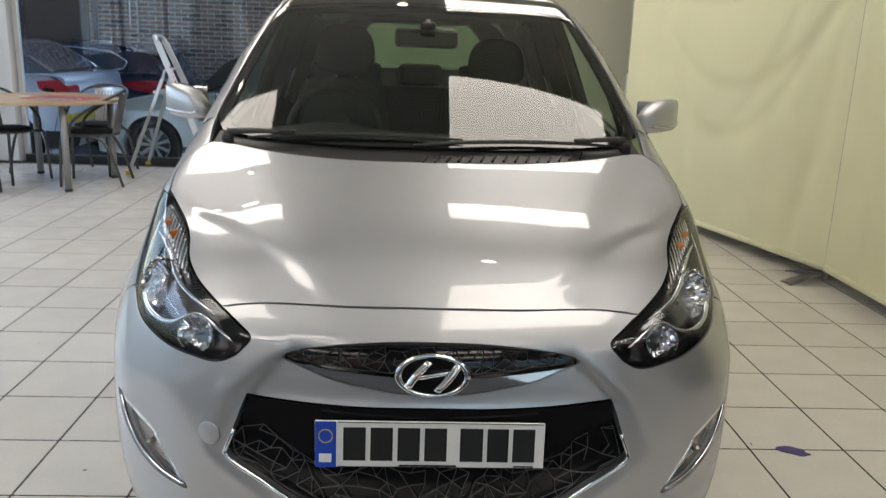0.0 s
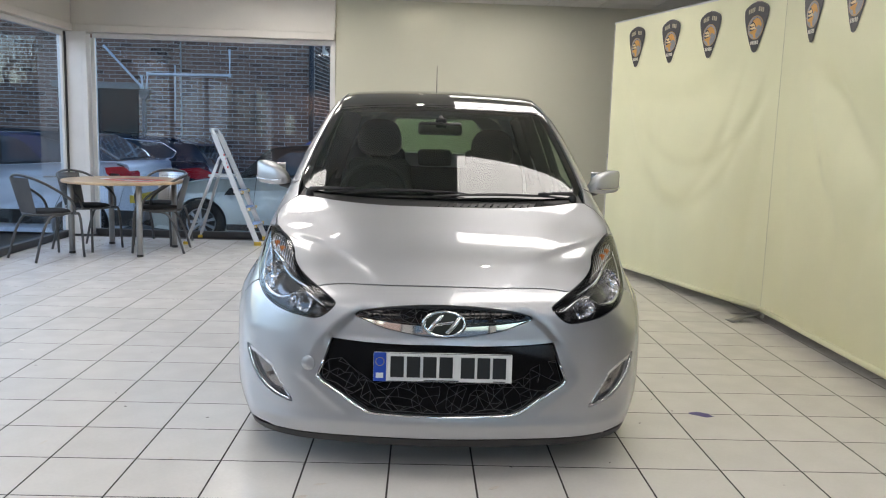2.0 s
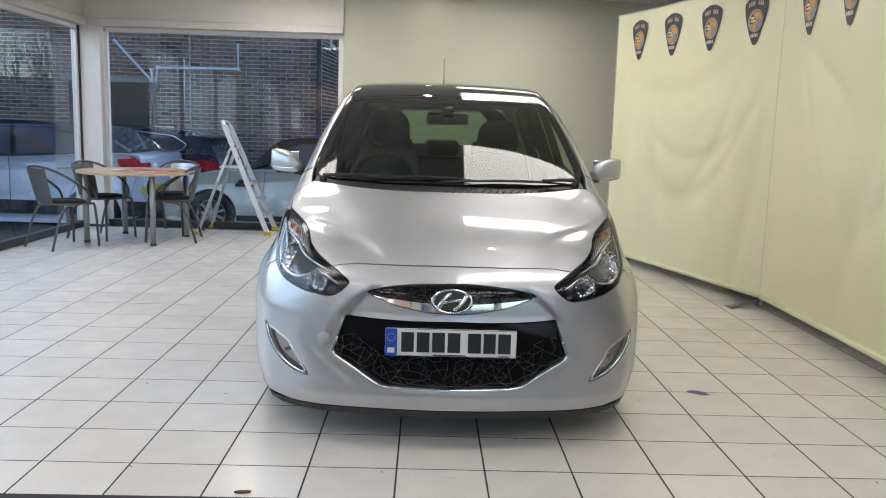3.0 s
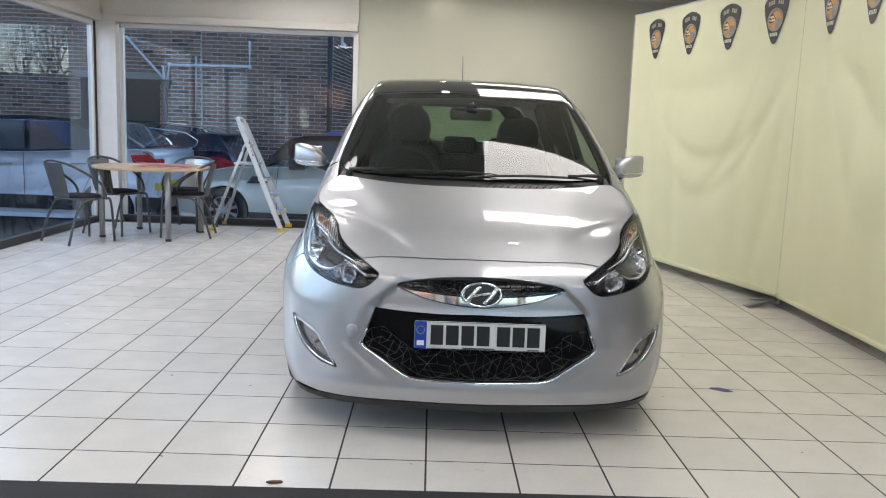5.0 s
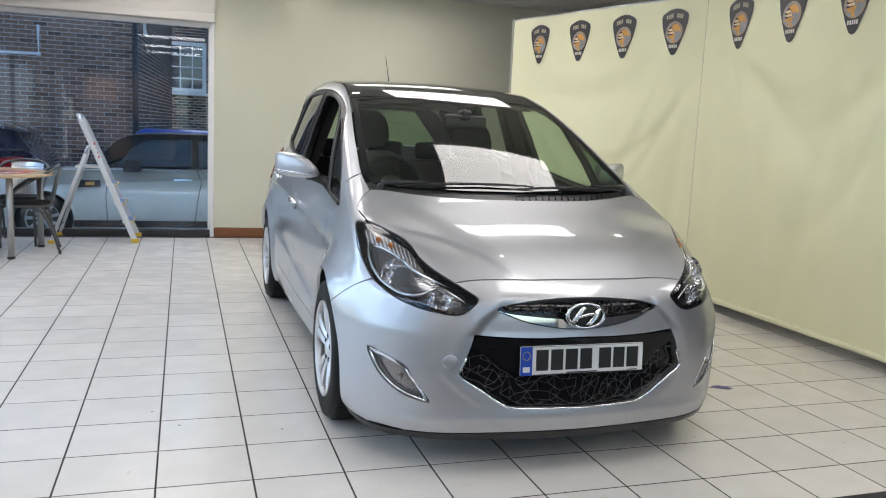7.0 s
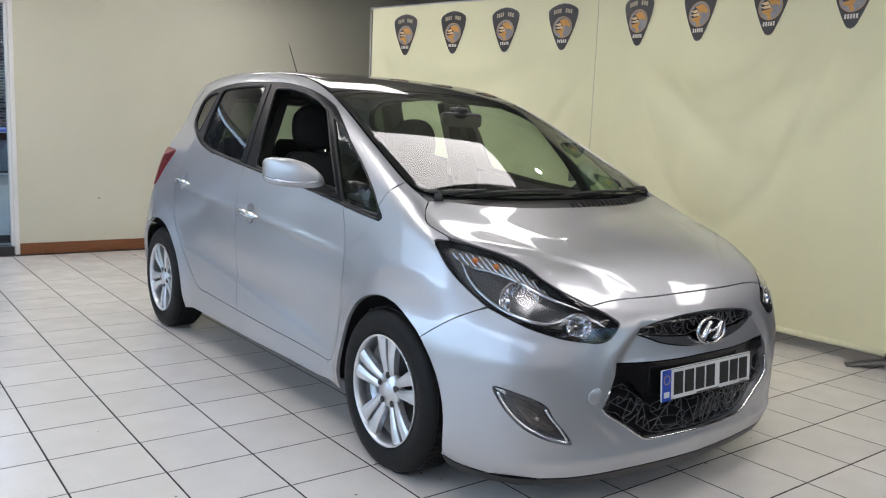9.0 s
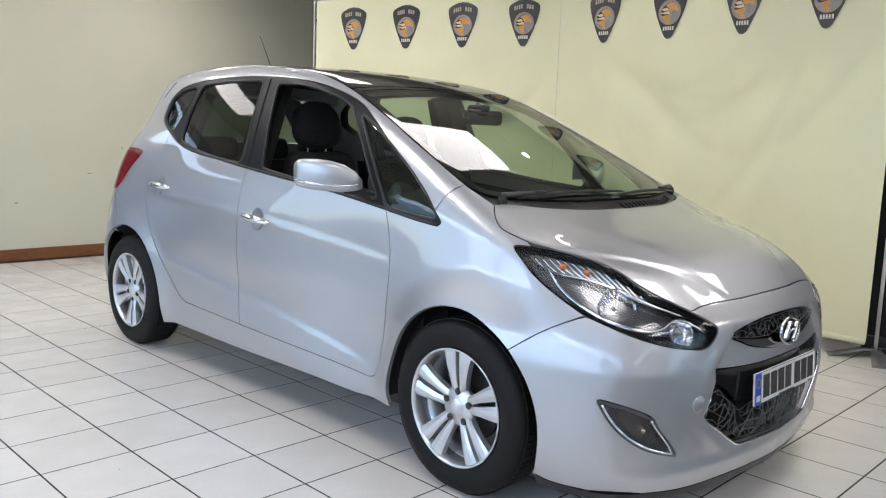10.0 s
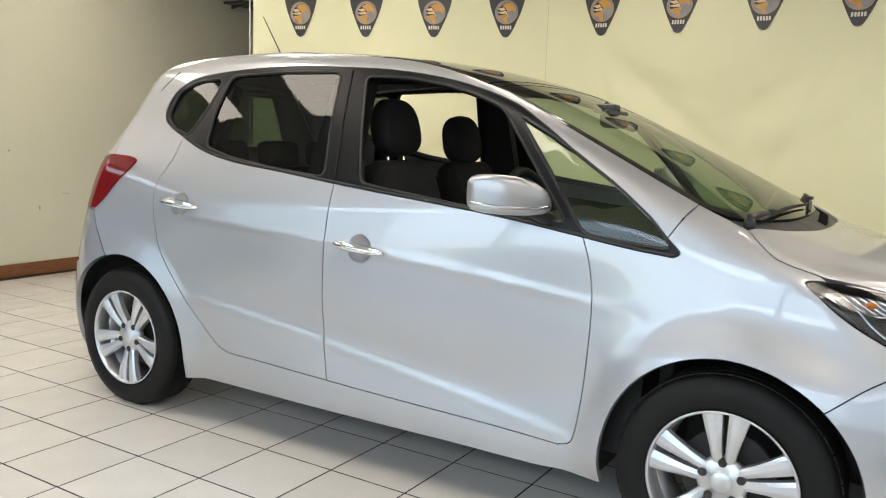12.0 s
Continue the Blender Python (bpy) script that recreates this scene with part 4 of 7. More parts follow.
# lower opening: dark back, gloss panel, web, chrome surround
mouth = panel("lower_grille", belt_place, mouth_l, M_GLOSSBLACK, car, gap=-0.004, depth=0, lift=-0.03, step=0.04)
low_web = front_line([(0.0, 0.395), (0.20, 0.397), (0.30, 0.405), (0.36, 0.460), (0.440, 0.475), (0.468, 0.400), (0.450, 0.380), (0.385, 0.340), (0.316, 0.294), (0.268, 0.272), (0.186, 0.267), (0.0, 0.264)], 3)
low_web = low_web + [(-a, b) for a, b in low_web[::-1]][1:-1]
web("grille_web", low_web, mouth, 8, -0.024, 105)
beam = front_line([(0.0, 0.538), (0.149, 0.535), (0.304, 0.538), (0.421, 0.545), (0.436, 0.500), (0.36, 0.470), (0.30, 0.412), (0.0, 0.402)], 1)
beam = beam + [(-a, b) for a, b in beam[::-1]][1:-1]
panel("gloss_beam", belt_place, beam, M_GLOSSBLACK, mouth, depth=0.012, lift=-0.010, step=0.03, label="gloss black beam behind the plate")
trim = front_line(lower_mouth_low, 4)
trim = front_line([(0.452, 0.462), (0.478, 0.400)], 4) + trim[1:]
trim = [(-a, b) for a, b in trim] + trim[::-1][1:]
p3 = belt_place(np.array([a for a, b in trim]), np.array([b for a, b in trim]))
p3 = p3 + skin_normal(p3) * -0.004
part("chrome_surround", a_tube([tuple(p) for p in p3], 0.0055, 8), M_CHROME, mouth, "thin chrome surround", True)

# number plate with bars in place of its characters
plate = thing("number_plate", "", "")
plate.parent = car
pm = pose(0, 0.018, 0.458, -4)
bm = a_box(-0.260, -0.005, -0.0555, 0.260, 0.003, 0.0555, 0.004)
bm.transform(pm)
part("plate_board", bm, M_PLATE, plate)
bm = a_box(-0.259, -0.0065, -0.0545, -0.212, -0.0052, 0.0545)
bm.transform(pm)
part("blue_band", bm, M_PLATEBLUE, plate)
x = -0.196
for w, space in ((0.050, 0.011), (0.050, 0.011), (0.050, 0.011), (0.050, 0.030), (0.052, 0.010), (0.048, 0.010), (0.050, 0.0)):
    bm = a_box(x, -0.0066, -0.038, x + w, -0.0052, 0.041)
    bm.transform(pm)
    part("character_bar", bm, M_PLATEBLACK, plate)
    x += w + space
for x0, x1, z0, z1 in ((-0.25, -0.222, -0.042, -0.022), (-0.07, 0.06, -0.0505, -0.0465), (0.19, 0.235, -0.050, -0.047)):
    bm = a_box(x0, -0.0078, z0, x1, -0.0066, z1)
    bm.transform(pm)
    part("small_print_bar", bm, M_PLATE if x1 < 0 and z1 > -0.03 else M_PLATEBLACK, plate)
bm = a_tube([(-0.2355 + 0.0155 * math.cos(a), -0.0068, 0.020 + 0.0155 * math.sin(a)) for a in (2 * math.pi * i / 24 for i in range(24))], 0.0011, 4, True)
bm.transform(pm)
part("star_ring", bm, M_YELLOW, plate)
for zz in (-0.053, 0.053):
    bm = a_box(-0.208, -0.0062, zz - 0.0008, 0.256, -0.0052, zz + 0.0008)
    bm.transform(pm)
    part("border_line", bm, M_PLATEBLACK, plate)

# headlamps and fog lamps
def bowl(name, at, normal, r, deep, material, parent, squash=1.0, label=""):
    bm = a_lathe([(0.006, -deep), (r * 0.22, -deep * 0.95), (r * 0.42, -deep * 0.82), (r * 0.60, -deep * 0.64), (r * 0.78, -deep * 0.42), (r * 0.97, -0.004), (r, 0.0), (r * 1.06, -0.003)], 56)
    bmesh.ops.delete(bm, geom=[f for f in bm.faces if len(f.verts) > 4 and f.calc_center_median().z > -deep * 0.5], context="FACES")
    # upright flutes pressed into the mirror
    for v in bm.verts:
        if v.co.z > -deep * 0.9:
            v.co.z += 0.16 * deep * math.sin(v.co.x / r * 25)
    bm.transform(facing(at, normal) @ Matrix.Diagonal((1, squash, 1, 1)))
    return part(name, bm, material, parent, label)


def bulb(at, normal, r, material, parent, name="bulb"):
    bm = bmesh.new()
    bmesh.ops.create_uvsphere(bm, u_segments=14, v_segments=10, radius=r)
    bm.transform(facing(at, normal) @ Matrix.Diagonal((0.8, 0.8, 1.5, 1)))
    return part(name, bm, material, parent, smooth=True)


for sign in (1, -1):
    L_ = (lambda line: line) if sign > 0 else mirrored
    unit = panel("headlamp", belt_place, L_(lamp_line), M_LAMPHOUSE, car, gap=0.004, depth=0, lift=-0.040, step=0.03, label="clear-lens headlamp with dark inner bezel")
    inner = inset(tidy(L_(lamp_line)), 0.007)
    rim = panel("bezel", belt_place, L_(lamp_line), M_GLOSSBLACK, unit, holes=[inner], gap=0.002, depth=0.045, lift=-0.003, step=0.02)
    lens = panel("lens", belt_place, L_(lamp_line), M_LENS, unit, gap=0.003, depth=0, lift=0.0, step=0.03)
    lens.visible_shadow = False
    fwd = Vector((0.22 * sign, -1, 0.12)).normalized()
    for x, z, r, deep, inn in ((0.684, 0.752, 0.060, 0.042, 0.020), (0.555, 0.674, 0.044, 0.034, 0.016)):
        at, nrm = skin_spot(x, z, inn)
        at.x *= sign
        n2 = Vector((nrm.x * sign, nrm.y, nrm.z))
        aim = (fwd * 1.2 + n2).normalized()
        bowl("reflector", at, aim, r, deep, M_REFLECTOR, unit)
        bulb(at - aim * deep * 0.6, aim, r * 0.16, M_CHAMBER, unit)
        bm = a_tube([(r * 1.03 * math.cos(a), r * 1.03 * math.sin(a), 0.001) for a in (2 * math.pi * i / 40 for i in range(40))], 0.0014, 6, True)
        bm.transform(facing(at, aim))
        part("reflector_ring", bm, M_CHAMBER, unit, smooth=True)
    dark = [(0.607, 0.846), (0.592, 0.811), (0.560, 0.779), (0.517, 0.751), (0.484, 0.732), (0.446, 0.708), (0.412, 0.682), (0.430, 0.655), (0.453, 0.636), (0.474, 0.640), (0.474, 0.668),
            (0.492, 0.702), (0.530, 0.732), (0.570, 0.752), (0.600, 0.786), (0.613, 0.812)]
    panel("inner_bezel", belt_place, L_(front_line(dark, 3, True)), M_GLOSSBLACK, unit, gap=0.003, depth=0.02, lift=-0.018, step=0.015, label="gloss black inner bezel")
    low = [(0.475, 0.630), (0.503, 0.624), (0.545, 0.629), (0.606, 0.638), (0.665, 0.656), (0.709, 0.680), (0.742, 0.710), (0.758, 0.748), (0.744, 0.742), (0.715, 0.703), (0.668, 0.680), (0.606, 0.668), (0.580, 0.650), (0.545, 0.638), (0.500, 0.640)]
    panel("lower_bezel", belt_place, L_(front_line(low, 3, True)), M_GLOSSBLACK, unit, gap=0.002, depth=0.02, lift=-0.012, step=0.015)
    # fluted indicator chamber along the upper edge
    cham = [(0.752, 0.886), (0.718, 0.892), (0.676, 0.880), (0.642, 0.862), (0.619, 0.838), (0.606, 0.800), (0.582, 0.778), (0.600, 0.772), (0.640, 0.800), (0.690, 0.828), (0.738, 0.838), (0.754, 0.858)]
    flat_line = L_(front_line(cham, 3, True))
    panel("indicator_back", belt_place, flat_line, M_CHAMBER, unit, gap=0, depth=0.012, lift=-0.024, step=0.012)
    for i in range(13):
        x = 0.600 + 0.0125 * i
        za = float(np.interp(x, [0.59, 0.64, 0.69, 0.738, 0.756], [0.776, 0.802, 0.830, 0.842, 0.862]))
        zb = float(np.interp(x, [0.600, 0.619, 0.642, 0.676, 0.718, 0.756], [0.794, 0.834, 0.858, 0.876, 0.888, 0.882]))
        fl_ = front_line([(x, za), (x, (za + zb) / 2), (x - 0.004, zb)], 3)
        p3 = belt_place(np.array([a * sign for a, b in fl_]), np.array([b for a, b in fl_]))
        p3 = p3 - skin_normal(p3) * 0.024
        part("flute", a_tube([tuple(p) for p in p3], 0.0040, 6), M_REFLECTOR, unit, smooth=True)
    for x, z in ((0.715, 0.862), (0.680, 0.850)):
        at, nrm = skin_spot(x, z, 0.022)
        at.x *= sign
        bulb(at, Vector((0.4 * sign, -1, 0.3)), 0.013, M_AMBER, unit, "amber_bulb")
    guides = (([(0.746, 0.850), (0.754, 0.800), (0.750, 0.755), (0.730, 0.715), (0.690, 0.690), (0.648, 0.682), (0.612, 0.690), (0.585, 0.706)], 0.006, "bright curved light guide"),
              ([(0.735, 0.832), (0.700, 0.826), (0.660, 0.806), (0.628, 0.778), (0.596, 0.758), (0.556, 0.742), (0.520, 0.728)], 0.0045, ""),
              ([(0.585, 0.706), (0.560, 0.716), (0.525, 0.712), (0.488, 0.690), (0.460, 0.670)], 0.0035, ""))
    for pts, wide, text in guides:
        sweep = front_line(pts, 5)
        p3 = belt_place(np.array([a * sign for a, b in sweep]), np.array([b for a, b in sweep]))
        p3 = p3 - skin_normal(p3) * 0.014
        part("light_guide", a_tube([tuple(p) for p in p3], [0.002 + wide * math.sin(math.pi * i / (len(p3) - 1)) for i in range(len(p3))], 8), M_CHROME, unit, text, True)

    fl = L_(fog_line)
    fogs = panel("fog_lamp", belt_place, fl, M_LAMPHOUSE, car, gap=-0.003, depth=0, lift=-0.022, step=0.03, label="front fog lamp with chrome brow")
    brow = front_line([(0.783, 0.466), (0.745, 0.457), (0.691, 0.434), (0.655, 0.411)], 4) + front_line([(0.652, 0.398), (0.690, 0.417), (0.738, 0.440), (0.762, 0.445)], 4)
    panel("chrome_brow", belt_place, L_(brow), M_CHROME, fogs, gap=0.0015, depth=0.015, lift=-0.004, step=0.02)
    frame_line = front_line([(0.776, 0.452), (0.764, 0.418), (0.741, 0.377), (0.708, 0.341), (0.662, 0.312), (0.614, 0.296), (0.590, 0.293), (0.612, 0.332), (0.642, 0.372), (0.662, 0.404)], 4)
    p3 = belt_place(np.array([a * sign for a, b in frame_line]), np.array([b for a, b in frame_line]))
    p3 = p3 - skin_normal(p3) * 0.004
    part("chrome_frame", a_tube([tuple(p) for p in p3], 0.0042, 8), M_CHROME, fogs, "thin chrome fog lamp frame", True)
    lz = panel("fog_lens", belt_place, inset(tidy(fl), 0.006), M_LENS, fogs, gap=0, depth=0, lift=-0.008, step=0.03)
    lz.visible_shadow = False
    at, nrm = skin_spot(0.682, 0.372, 0.012)
    at.x *= sign
    aim = Vector((nrm.x * sign, nrm.y - 0.2, nrm.z)).normalized()
    pool = front_line([(0.745, 0.432), (0.700, 0.416), (0.668, 0.398), (0.652, 0.366), (0.630, 0.330), (0.662, 0.330), (0.700, 0.352), (0.726, 0.386)], 4, True)
    panel("fog_reflector", belt_place, L_(pool), M_CHAMBER, fogs, gap=0, depth=0.006, lift=-0.018, step=0.008)
    bulb(at, aim, 0.012, M_CHAMBER, fogs)

# towing-eye cover
at, nrm = skin_spot(-0.510, 0.447, -0.003)
bm = a_lathe([(0.001, 0.002), (0.026, 0.0015), (0.0285, 0.0)], 30)
bm.transform(facing(at, nrm))
part("tow_eye_cover", bm, M_PAINT, car, smooth=True)

# windscreen, cowl and roof
base = [(0.642, 0.905), (0.590, 0.872), (0.485, 0.832), (0.345, 0.793), (0.19, 0.771), (0.0, 0.763)]
edge_in = [(x - 0.004, u) for x, u in ws_edge]
cut = [e for e in edge_in if 0.95 < e[1] < 1.72]
screen = plan_raw(base[::-1], 5) + plan_raw([base[0]] + cut + [(0.588, 1.772)], 5)[1:] + plan_raw([(0.588, 1.772), (0.40, 1.790), (0.20, 1.797), (0.0, 1.80)], 4)[1:]
screen = screen + [(-x, u) for x, u in screen[::-1]][1:-1]
clear = inset(tidy(screen), 0.034)
panel("screen_border", top_place, screen, M_ROOFGLASS, car, holes=[clear], gap=0.001, depth=0.012, lift=-0.003, step=0.03)
glass = panel("windscreen", top_place, clear, M_SCREEN, car, gap=-0.004, depth=0, lift=-0.004, step=0.04, label="green-tinted windscreen")
glass.visible_shadow = False
cowl = plan_raw(cowl_edge[::-1], 5) + plan_raw([(0.664, 0.852), (0.655, 0.915), (0.641, 0.922)], 3)[1:] + plan_raw(base, 5)[1:]
cowl = cowl + [(-x, u) for x, u in cowl[::-1]][1:-1]
scuttle = panel("scuttle_panel", top_place, cowl, M_BLACKPL, car, gap=0.001, depth=0.03, lift=-0.012, step=0.03, label="black plastic scuttle grille")
for i in range(15):
    x = -0.02 + 0.034 * i
    u0 = float(np.interp(x, [0, 0.36, 0.61], [0.70, 0.74, 0.84]))
    p3 = top_place(np.array([x, x + 0.012]), np.array([u0 + 0.006, u0 + 0.036]))
    part("vent_rib", a_tube([tuple(p - np.array([0, 0, 0.010])) for p in p3], 0.004, 6), M_SATINBLACK, scuttle)
roof_half = plan_raw([(0.0, 1.803), (0.20, 1.80), (0.40, 1.793), (0.584, 1.776)], 4) + plan_raw([(x - 0.004, u) for x, u in ws_edge[5:8]] + [(0.553, 2.62)], 5)[1:] + [(0.0, 2.66)]
panel("panorama_roof", top_place, roof_half + [(-x, u) for x, u in roof_half[::-1]][1:-1], M_ROOFGLASS, car, gap=0.001, depth=0.012, lift=-0.002, step=0.05, label="gloss black panoramic glass roof")
roof_rear = [(0.0, 2.664), (0.553, 2.624)] + plan_raw([(0.548, 2.90), (0.540, 3.10), (0.530, 3.30), (0.500, 3.62)], 4) + [(0.0, 3.66)]
panel("roof_rear", top_place, roof_rear + [(-x, u) for x, u in roof_rear[::-1]][1:-1], M_PAINT, car, gap=0.001, depth=0.012, step=0.06)
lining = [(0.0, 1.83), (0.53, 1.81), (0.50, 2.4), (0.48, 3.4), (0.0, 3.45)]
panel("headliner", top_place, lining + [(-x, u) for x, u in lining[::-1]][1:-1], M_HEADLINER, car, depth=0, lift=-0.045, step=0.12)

# tail: gate, screen, bumper, spoiler, lamps
e0 = q2 + 0.45
gate = [(e0, 0.62), (e0, 0.90), (q2 + 0.345, 1.15), (tail_top + 0.053, 1.44), (tail_top + 0.08, 1.475)]
gate = gate + [(2 * (q2 + math.pi / 2) - a, b) for a, b in gate[::-1]]


def tail_place(s, z):
    """The belt carried on past the tail's middle."""
    m = q2 + math.pi / 2
    s = np.asarray(s, float)
    return belt_place(np.where(s > m, s - 2 * m, s), z)


rear_clear = [(q2 + 0.64, 1.17), (q2 + 0.72, 1.445)]
rear_clear = rear_clear + [(2 * (q2 + math.pi / 2) - a, b) for a, b in rear_clear[::-1]]
panel("tailgate", tail_place, gate, M_PAINT, car, holes=[rear_clear], step=0.05, depth=0.02)
g = panel("rear_screen", tail_place, rear_clear, M_SCREEN, car, gap=-0.004, depth=0, lift=-0.006, step=0.08)
g.visible_shadow = False
back_arch = side_line(arc(HUB_R, 0.386, 75.5, -14), 2)
rb = [(e0, 0.615), (e0, 0.868)] + side_line(bumper_seam, 4)[:-1] + back_arch + [(e0, 0.22)]
rb = rb + [(2 * (q2 + math.pi / 2) - a, b) for a, b in rb[::-1]]
panel("rear_bumper", tail_place, rb, M_PAINT, car, step=0.06, lift=0.002, depth=0.02)
tl = side_line([(3.695, 0.877), (3.637, 0.926), (3.595, 0.975), (3.541, 1.030), (3.490, 1.075), (3.474, 1.106), (3.520, 1.118), (3.587, 1.121), (3.671, 1.123)], 4) + [(q2 + 0.45, 1.11), (q2 + 0.47, 0.98), (q2 + 0.45, 0.872)]
for sign in (1, -1):
    panel("tail_lamp", belt_place, tl if sign > 0 else mirrored(tl), M_REDLENS, car, gap=0, depth=0.015, lift=0.006, step=0.03, label="wraparound red tail lamp")
bm = bmesh.new()
sp = []
for i in range(17):
    x = -0.56 + 0.07 * i
    u = 3.75 - 0.52 * x * x
    zt = 1.540 - 0.20 * x * x
    sp.append([bm.verts.new(p) for p in ((x, u - 0.24, zt + 0.012), (x, u, zt - 0.012), (x, u + 0.012, zt - 0.030), (x, u - 0.01, zt - 0.045), (x, u - 0.24, zt - 0.045))])
for A, B in zip(sp, sp[1:]):
    for i in range(5):
        bm.faces.new((A[i], A[(i + 1) % 5], B[(i + 1) % 5], B[i]))
bm.faces.new(sp[0])
bm.faces.new(sp[-1][::-1])
bmesh.ops.recalc_face_normals(bm, faces=bm.faces)
spoiler = part("roof_spoiler", bm, M_PAINT, car, smooth=False)
for sg in (1, -1):
    cutline = side_line([(3.372, 1.506), (3.429, 1.460), (3.474, 1.420)], 4)
    p3 = belt_place(np.array([a * sg for a, b in cutline]), np.array([b for a, b in cutline]))
    part("spoiler_joint", a_tube([tuple(p) for p in p3], 0.0022, 6), M_CABIN, spoiler, smooth=True)
at = top_place(np.array([0.0]), np.array([3.27]))[0]
part("aerial_foot", a_lathe([(0.001, 0.030), (0.010, 0.026), (0.018, 0.0), (0.001, -0.004)], 16, origin=tuple(at)), M_BLACKPL, car, smooth=True)
part("aerial", a_tube([tuple(at + np.array([0, 0.02, 0.02])), tuple(at + np.array([0.0, 0.16, 0.235]))], [0.0035, 0.002], 8), M_BLACKPL, car)

# wheels
def wheel_parts():
    w = thing("wheel", "", "")
    prof = [(0.205, -0.095), (0.262, -0.100), (0.296, -0.092), (0.310, -0.070), (0.3155, -0.030), (0.3155, 0.030), (0.310, 0.070), (0.296, 0.092), (0.262, 0.101), (0.225, 0.098), (0.2085, 0.088)]
    part("tyre", a_lathe(prof, 72, "x", closed=True), M_TYRE, w, smooth=True)
    bm = bmesh.new()
    for k in range(72):
        q = 2 * math.pi * k / 72
        for a, b in ((-0.066, -0.040), (-0.034, -0.004), (0.004, 0.034), (0.040, 0.066)):
            m = Matrix.Rotation(q, 4, "X")
            vs = [bm.verts.new(m @ Vector(p)) for p in ((a, 0.3115, -0.0122), (b, 0.3115, -0.0122), (b, 0.3115, 0.0122), (a, 0.3115, 0.0122))]
            vt = [bm.verts.new(m @ Vector((v[0], 0.3164, v[1] * 0.95))) for v in ((a, -0.0122), (b, -0.0122), (b, 0.0122), (a, 0.0122))]
            bm.faces.new(vt)
            for i in range(4):
                bm.faces.new((vs[i], vs[(i + 1) % 4], vt[(i + 1) % 4], vt[i]))
    tagged(part("tread_block", bm, M_TYRE, w), kind="stuff")
    # barrel, outer lip and the five twin spokes
    lip = a_lathe([(0.203, 0.030), (0.206, 0.085), (0.212, 0.092), (0.214, 0.098), (0.2105, 0.1005), (0.206, 0.095), (0.2025, 0.084), (0.199, 0.030)], 72, "x", closed=True)
    part("rim", lip, M_RIM, w, smooth=True)
    bm = a_lathe([(0.202, -0.08), (0.202, 0.031), (0.198, 0.031), (0.190, -0.08)], 48, "x", closed=True)
    part("barrel", bm, M_RIM, w, smooth=True)
    part("brake_disc", a_lathe([(0.02, 0.010), (0.135, 0.010), (0.135, -0.012), (0.02, -0.012)], 48, "x"), M_DARKMETAL, w)
    for k in range(5):
        for side in (-1, 1):
            m = Matrix.Rotation(2 * math.pi * k / 5, 4, "X")
            bm = bmesh.new()
            rows = []
            for r, off, half, xo in ((0.040, 0.013, 0.0135, 0.070), (0.070, 0.0185, 0.0150, 0.078), (0.110, 0.0245, 0.0175, 0.085), (0.155, 0.0315, 0.0235, 0.090), (0.205, 0.0390, 0.0300, 0.091)):
                c = off * side
                rows.append([bm.verts.new(m @ Vector(p)) for p in ((xo - 0.030, c - half, r), (xo - 0.006, c - half, r), (xo, c - half * 0.55, r), (xo + 0.001, c + half * 0.2, r), (xo - 0.006, c + half, r), (xo - 0.030, c + half, r))])
            for A, B in zip(rows, rows[1:]):
                for i in range(6):
                    bm.faces.new((A[i], A[(i + 1) % 6], B[(i + 1) % 6], B[i]))
            bm.faces.new(rows[0])
            bm.faces.new(rows[-1])
            bmesh.ops.recalc_face_normals(bm, faces=bm.faces)
            part("spoke", bm, M_RIM, w, smooth=False)
    part("hub_face", a_lathe([(0.072, 0.045), (0.072, 0.066), (0.062, 0.074), (0.034, 0.076), (0.032, 0.080), (0.028, 0.084), (0.001, 0.085)], 40, "x"), M_RIM, w, smooth=True)
    for k in range(5):
        q = -2 * math.pi * k / 5
        o = (0, 0.057 * math.sin(q), 0.057 * math.cos(q))
        # dark plug, proud of the hub, stands for the shaded nut hole
        part("nut_hole_plug", a_lathe([(0.0001, 0.060), (0.0128, 0.060), (0.0128, 0.0775), (0.0001, 0.0775)], 18, "x", o), M_DARKMETAL, w)
        part("wheel_nut", a_lathe([(0.0085, 0.060), (0.0085, 0.0770), (0.006, 0.0795), (0.001, 0.0795)], 6, "x", o), M_DARKMETAL, w)
    return w


proto = wheel_parts()
proto.parent = car
proto.matrix_basis = pose(-0.765, HUB_F, 0.312) @ pose(0, 0, 0, 0, 0, 180)
for x, u, turn in ((-0.765, HUB_R, 180), (0.765, HUB_F, 0), (0.765, HUB_R, 0)):
    copy_thing(proto, pose(x, u, 0.312, 0, 0, turn) @ pose(0, 0, 0, 36 if u > 2 else 5))

# arch liners and underbody
for u, r in ((HUB_F, 0.385), (HUB_R, 0.40)):
    for sign in (1, -1):
        bm = bmesh.new()
        rows = []
        for i in range(25):
            a = radians(-8 + 196 * i / 24)
            y, z = u + r * math.cos(a), HUB_Z + r * math.sin(a)
            rows.append([bm.verts.new((sign * x, y, max(z, 0.14))) for x in (0.838 if y < 3.66 else 0.775, 0.48)])
        for A, B in zip(rows, rows[1:]):
            bm.faces.new((A[0], A[1], B[1], B[0]))
        c = bm.verts.new((sign * 0.48, u, HUB_Z))
        for A, B in zip(rows, rows[1:]):
            bm.faces.new((A[1], c, B[1]))
        part("arch_liner", bm, M_BLACKPL, car, smooth=True)
bm = bmesh.new()
box(bm, -0.70, 1.25, 0.17, 0.70, 2.98, 0.24)
box(bm, -0.47, 0.16, 0.19, 0.47, 1.3, 0.30)
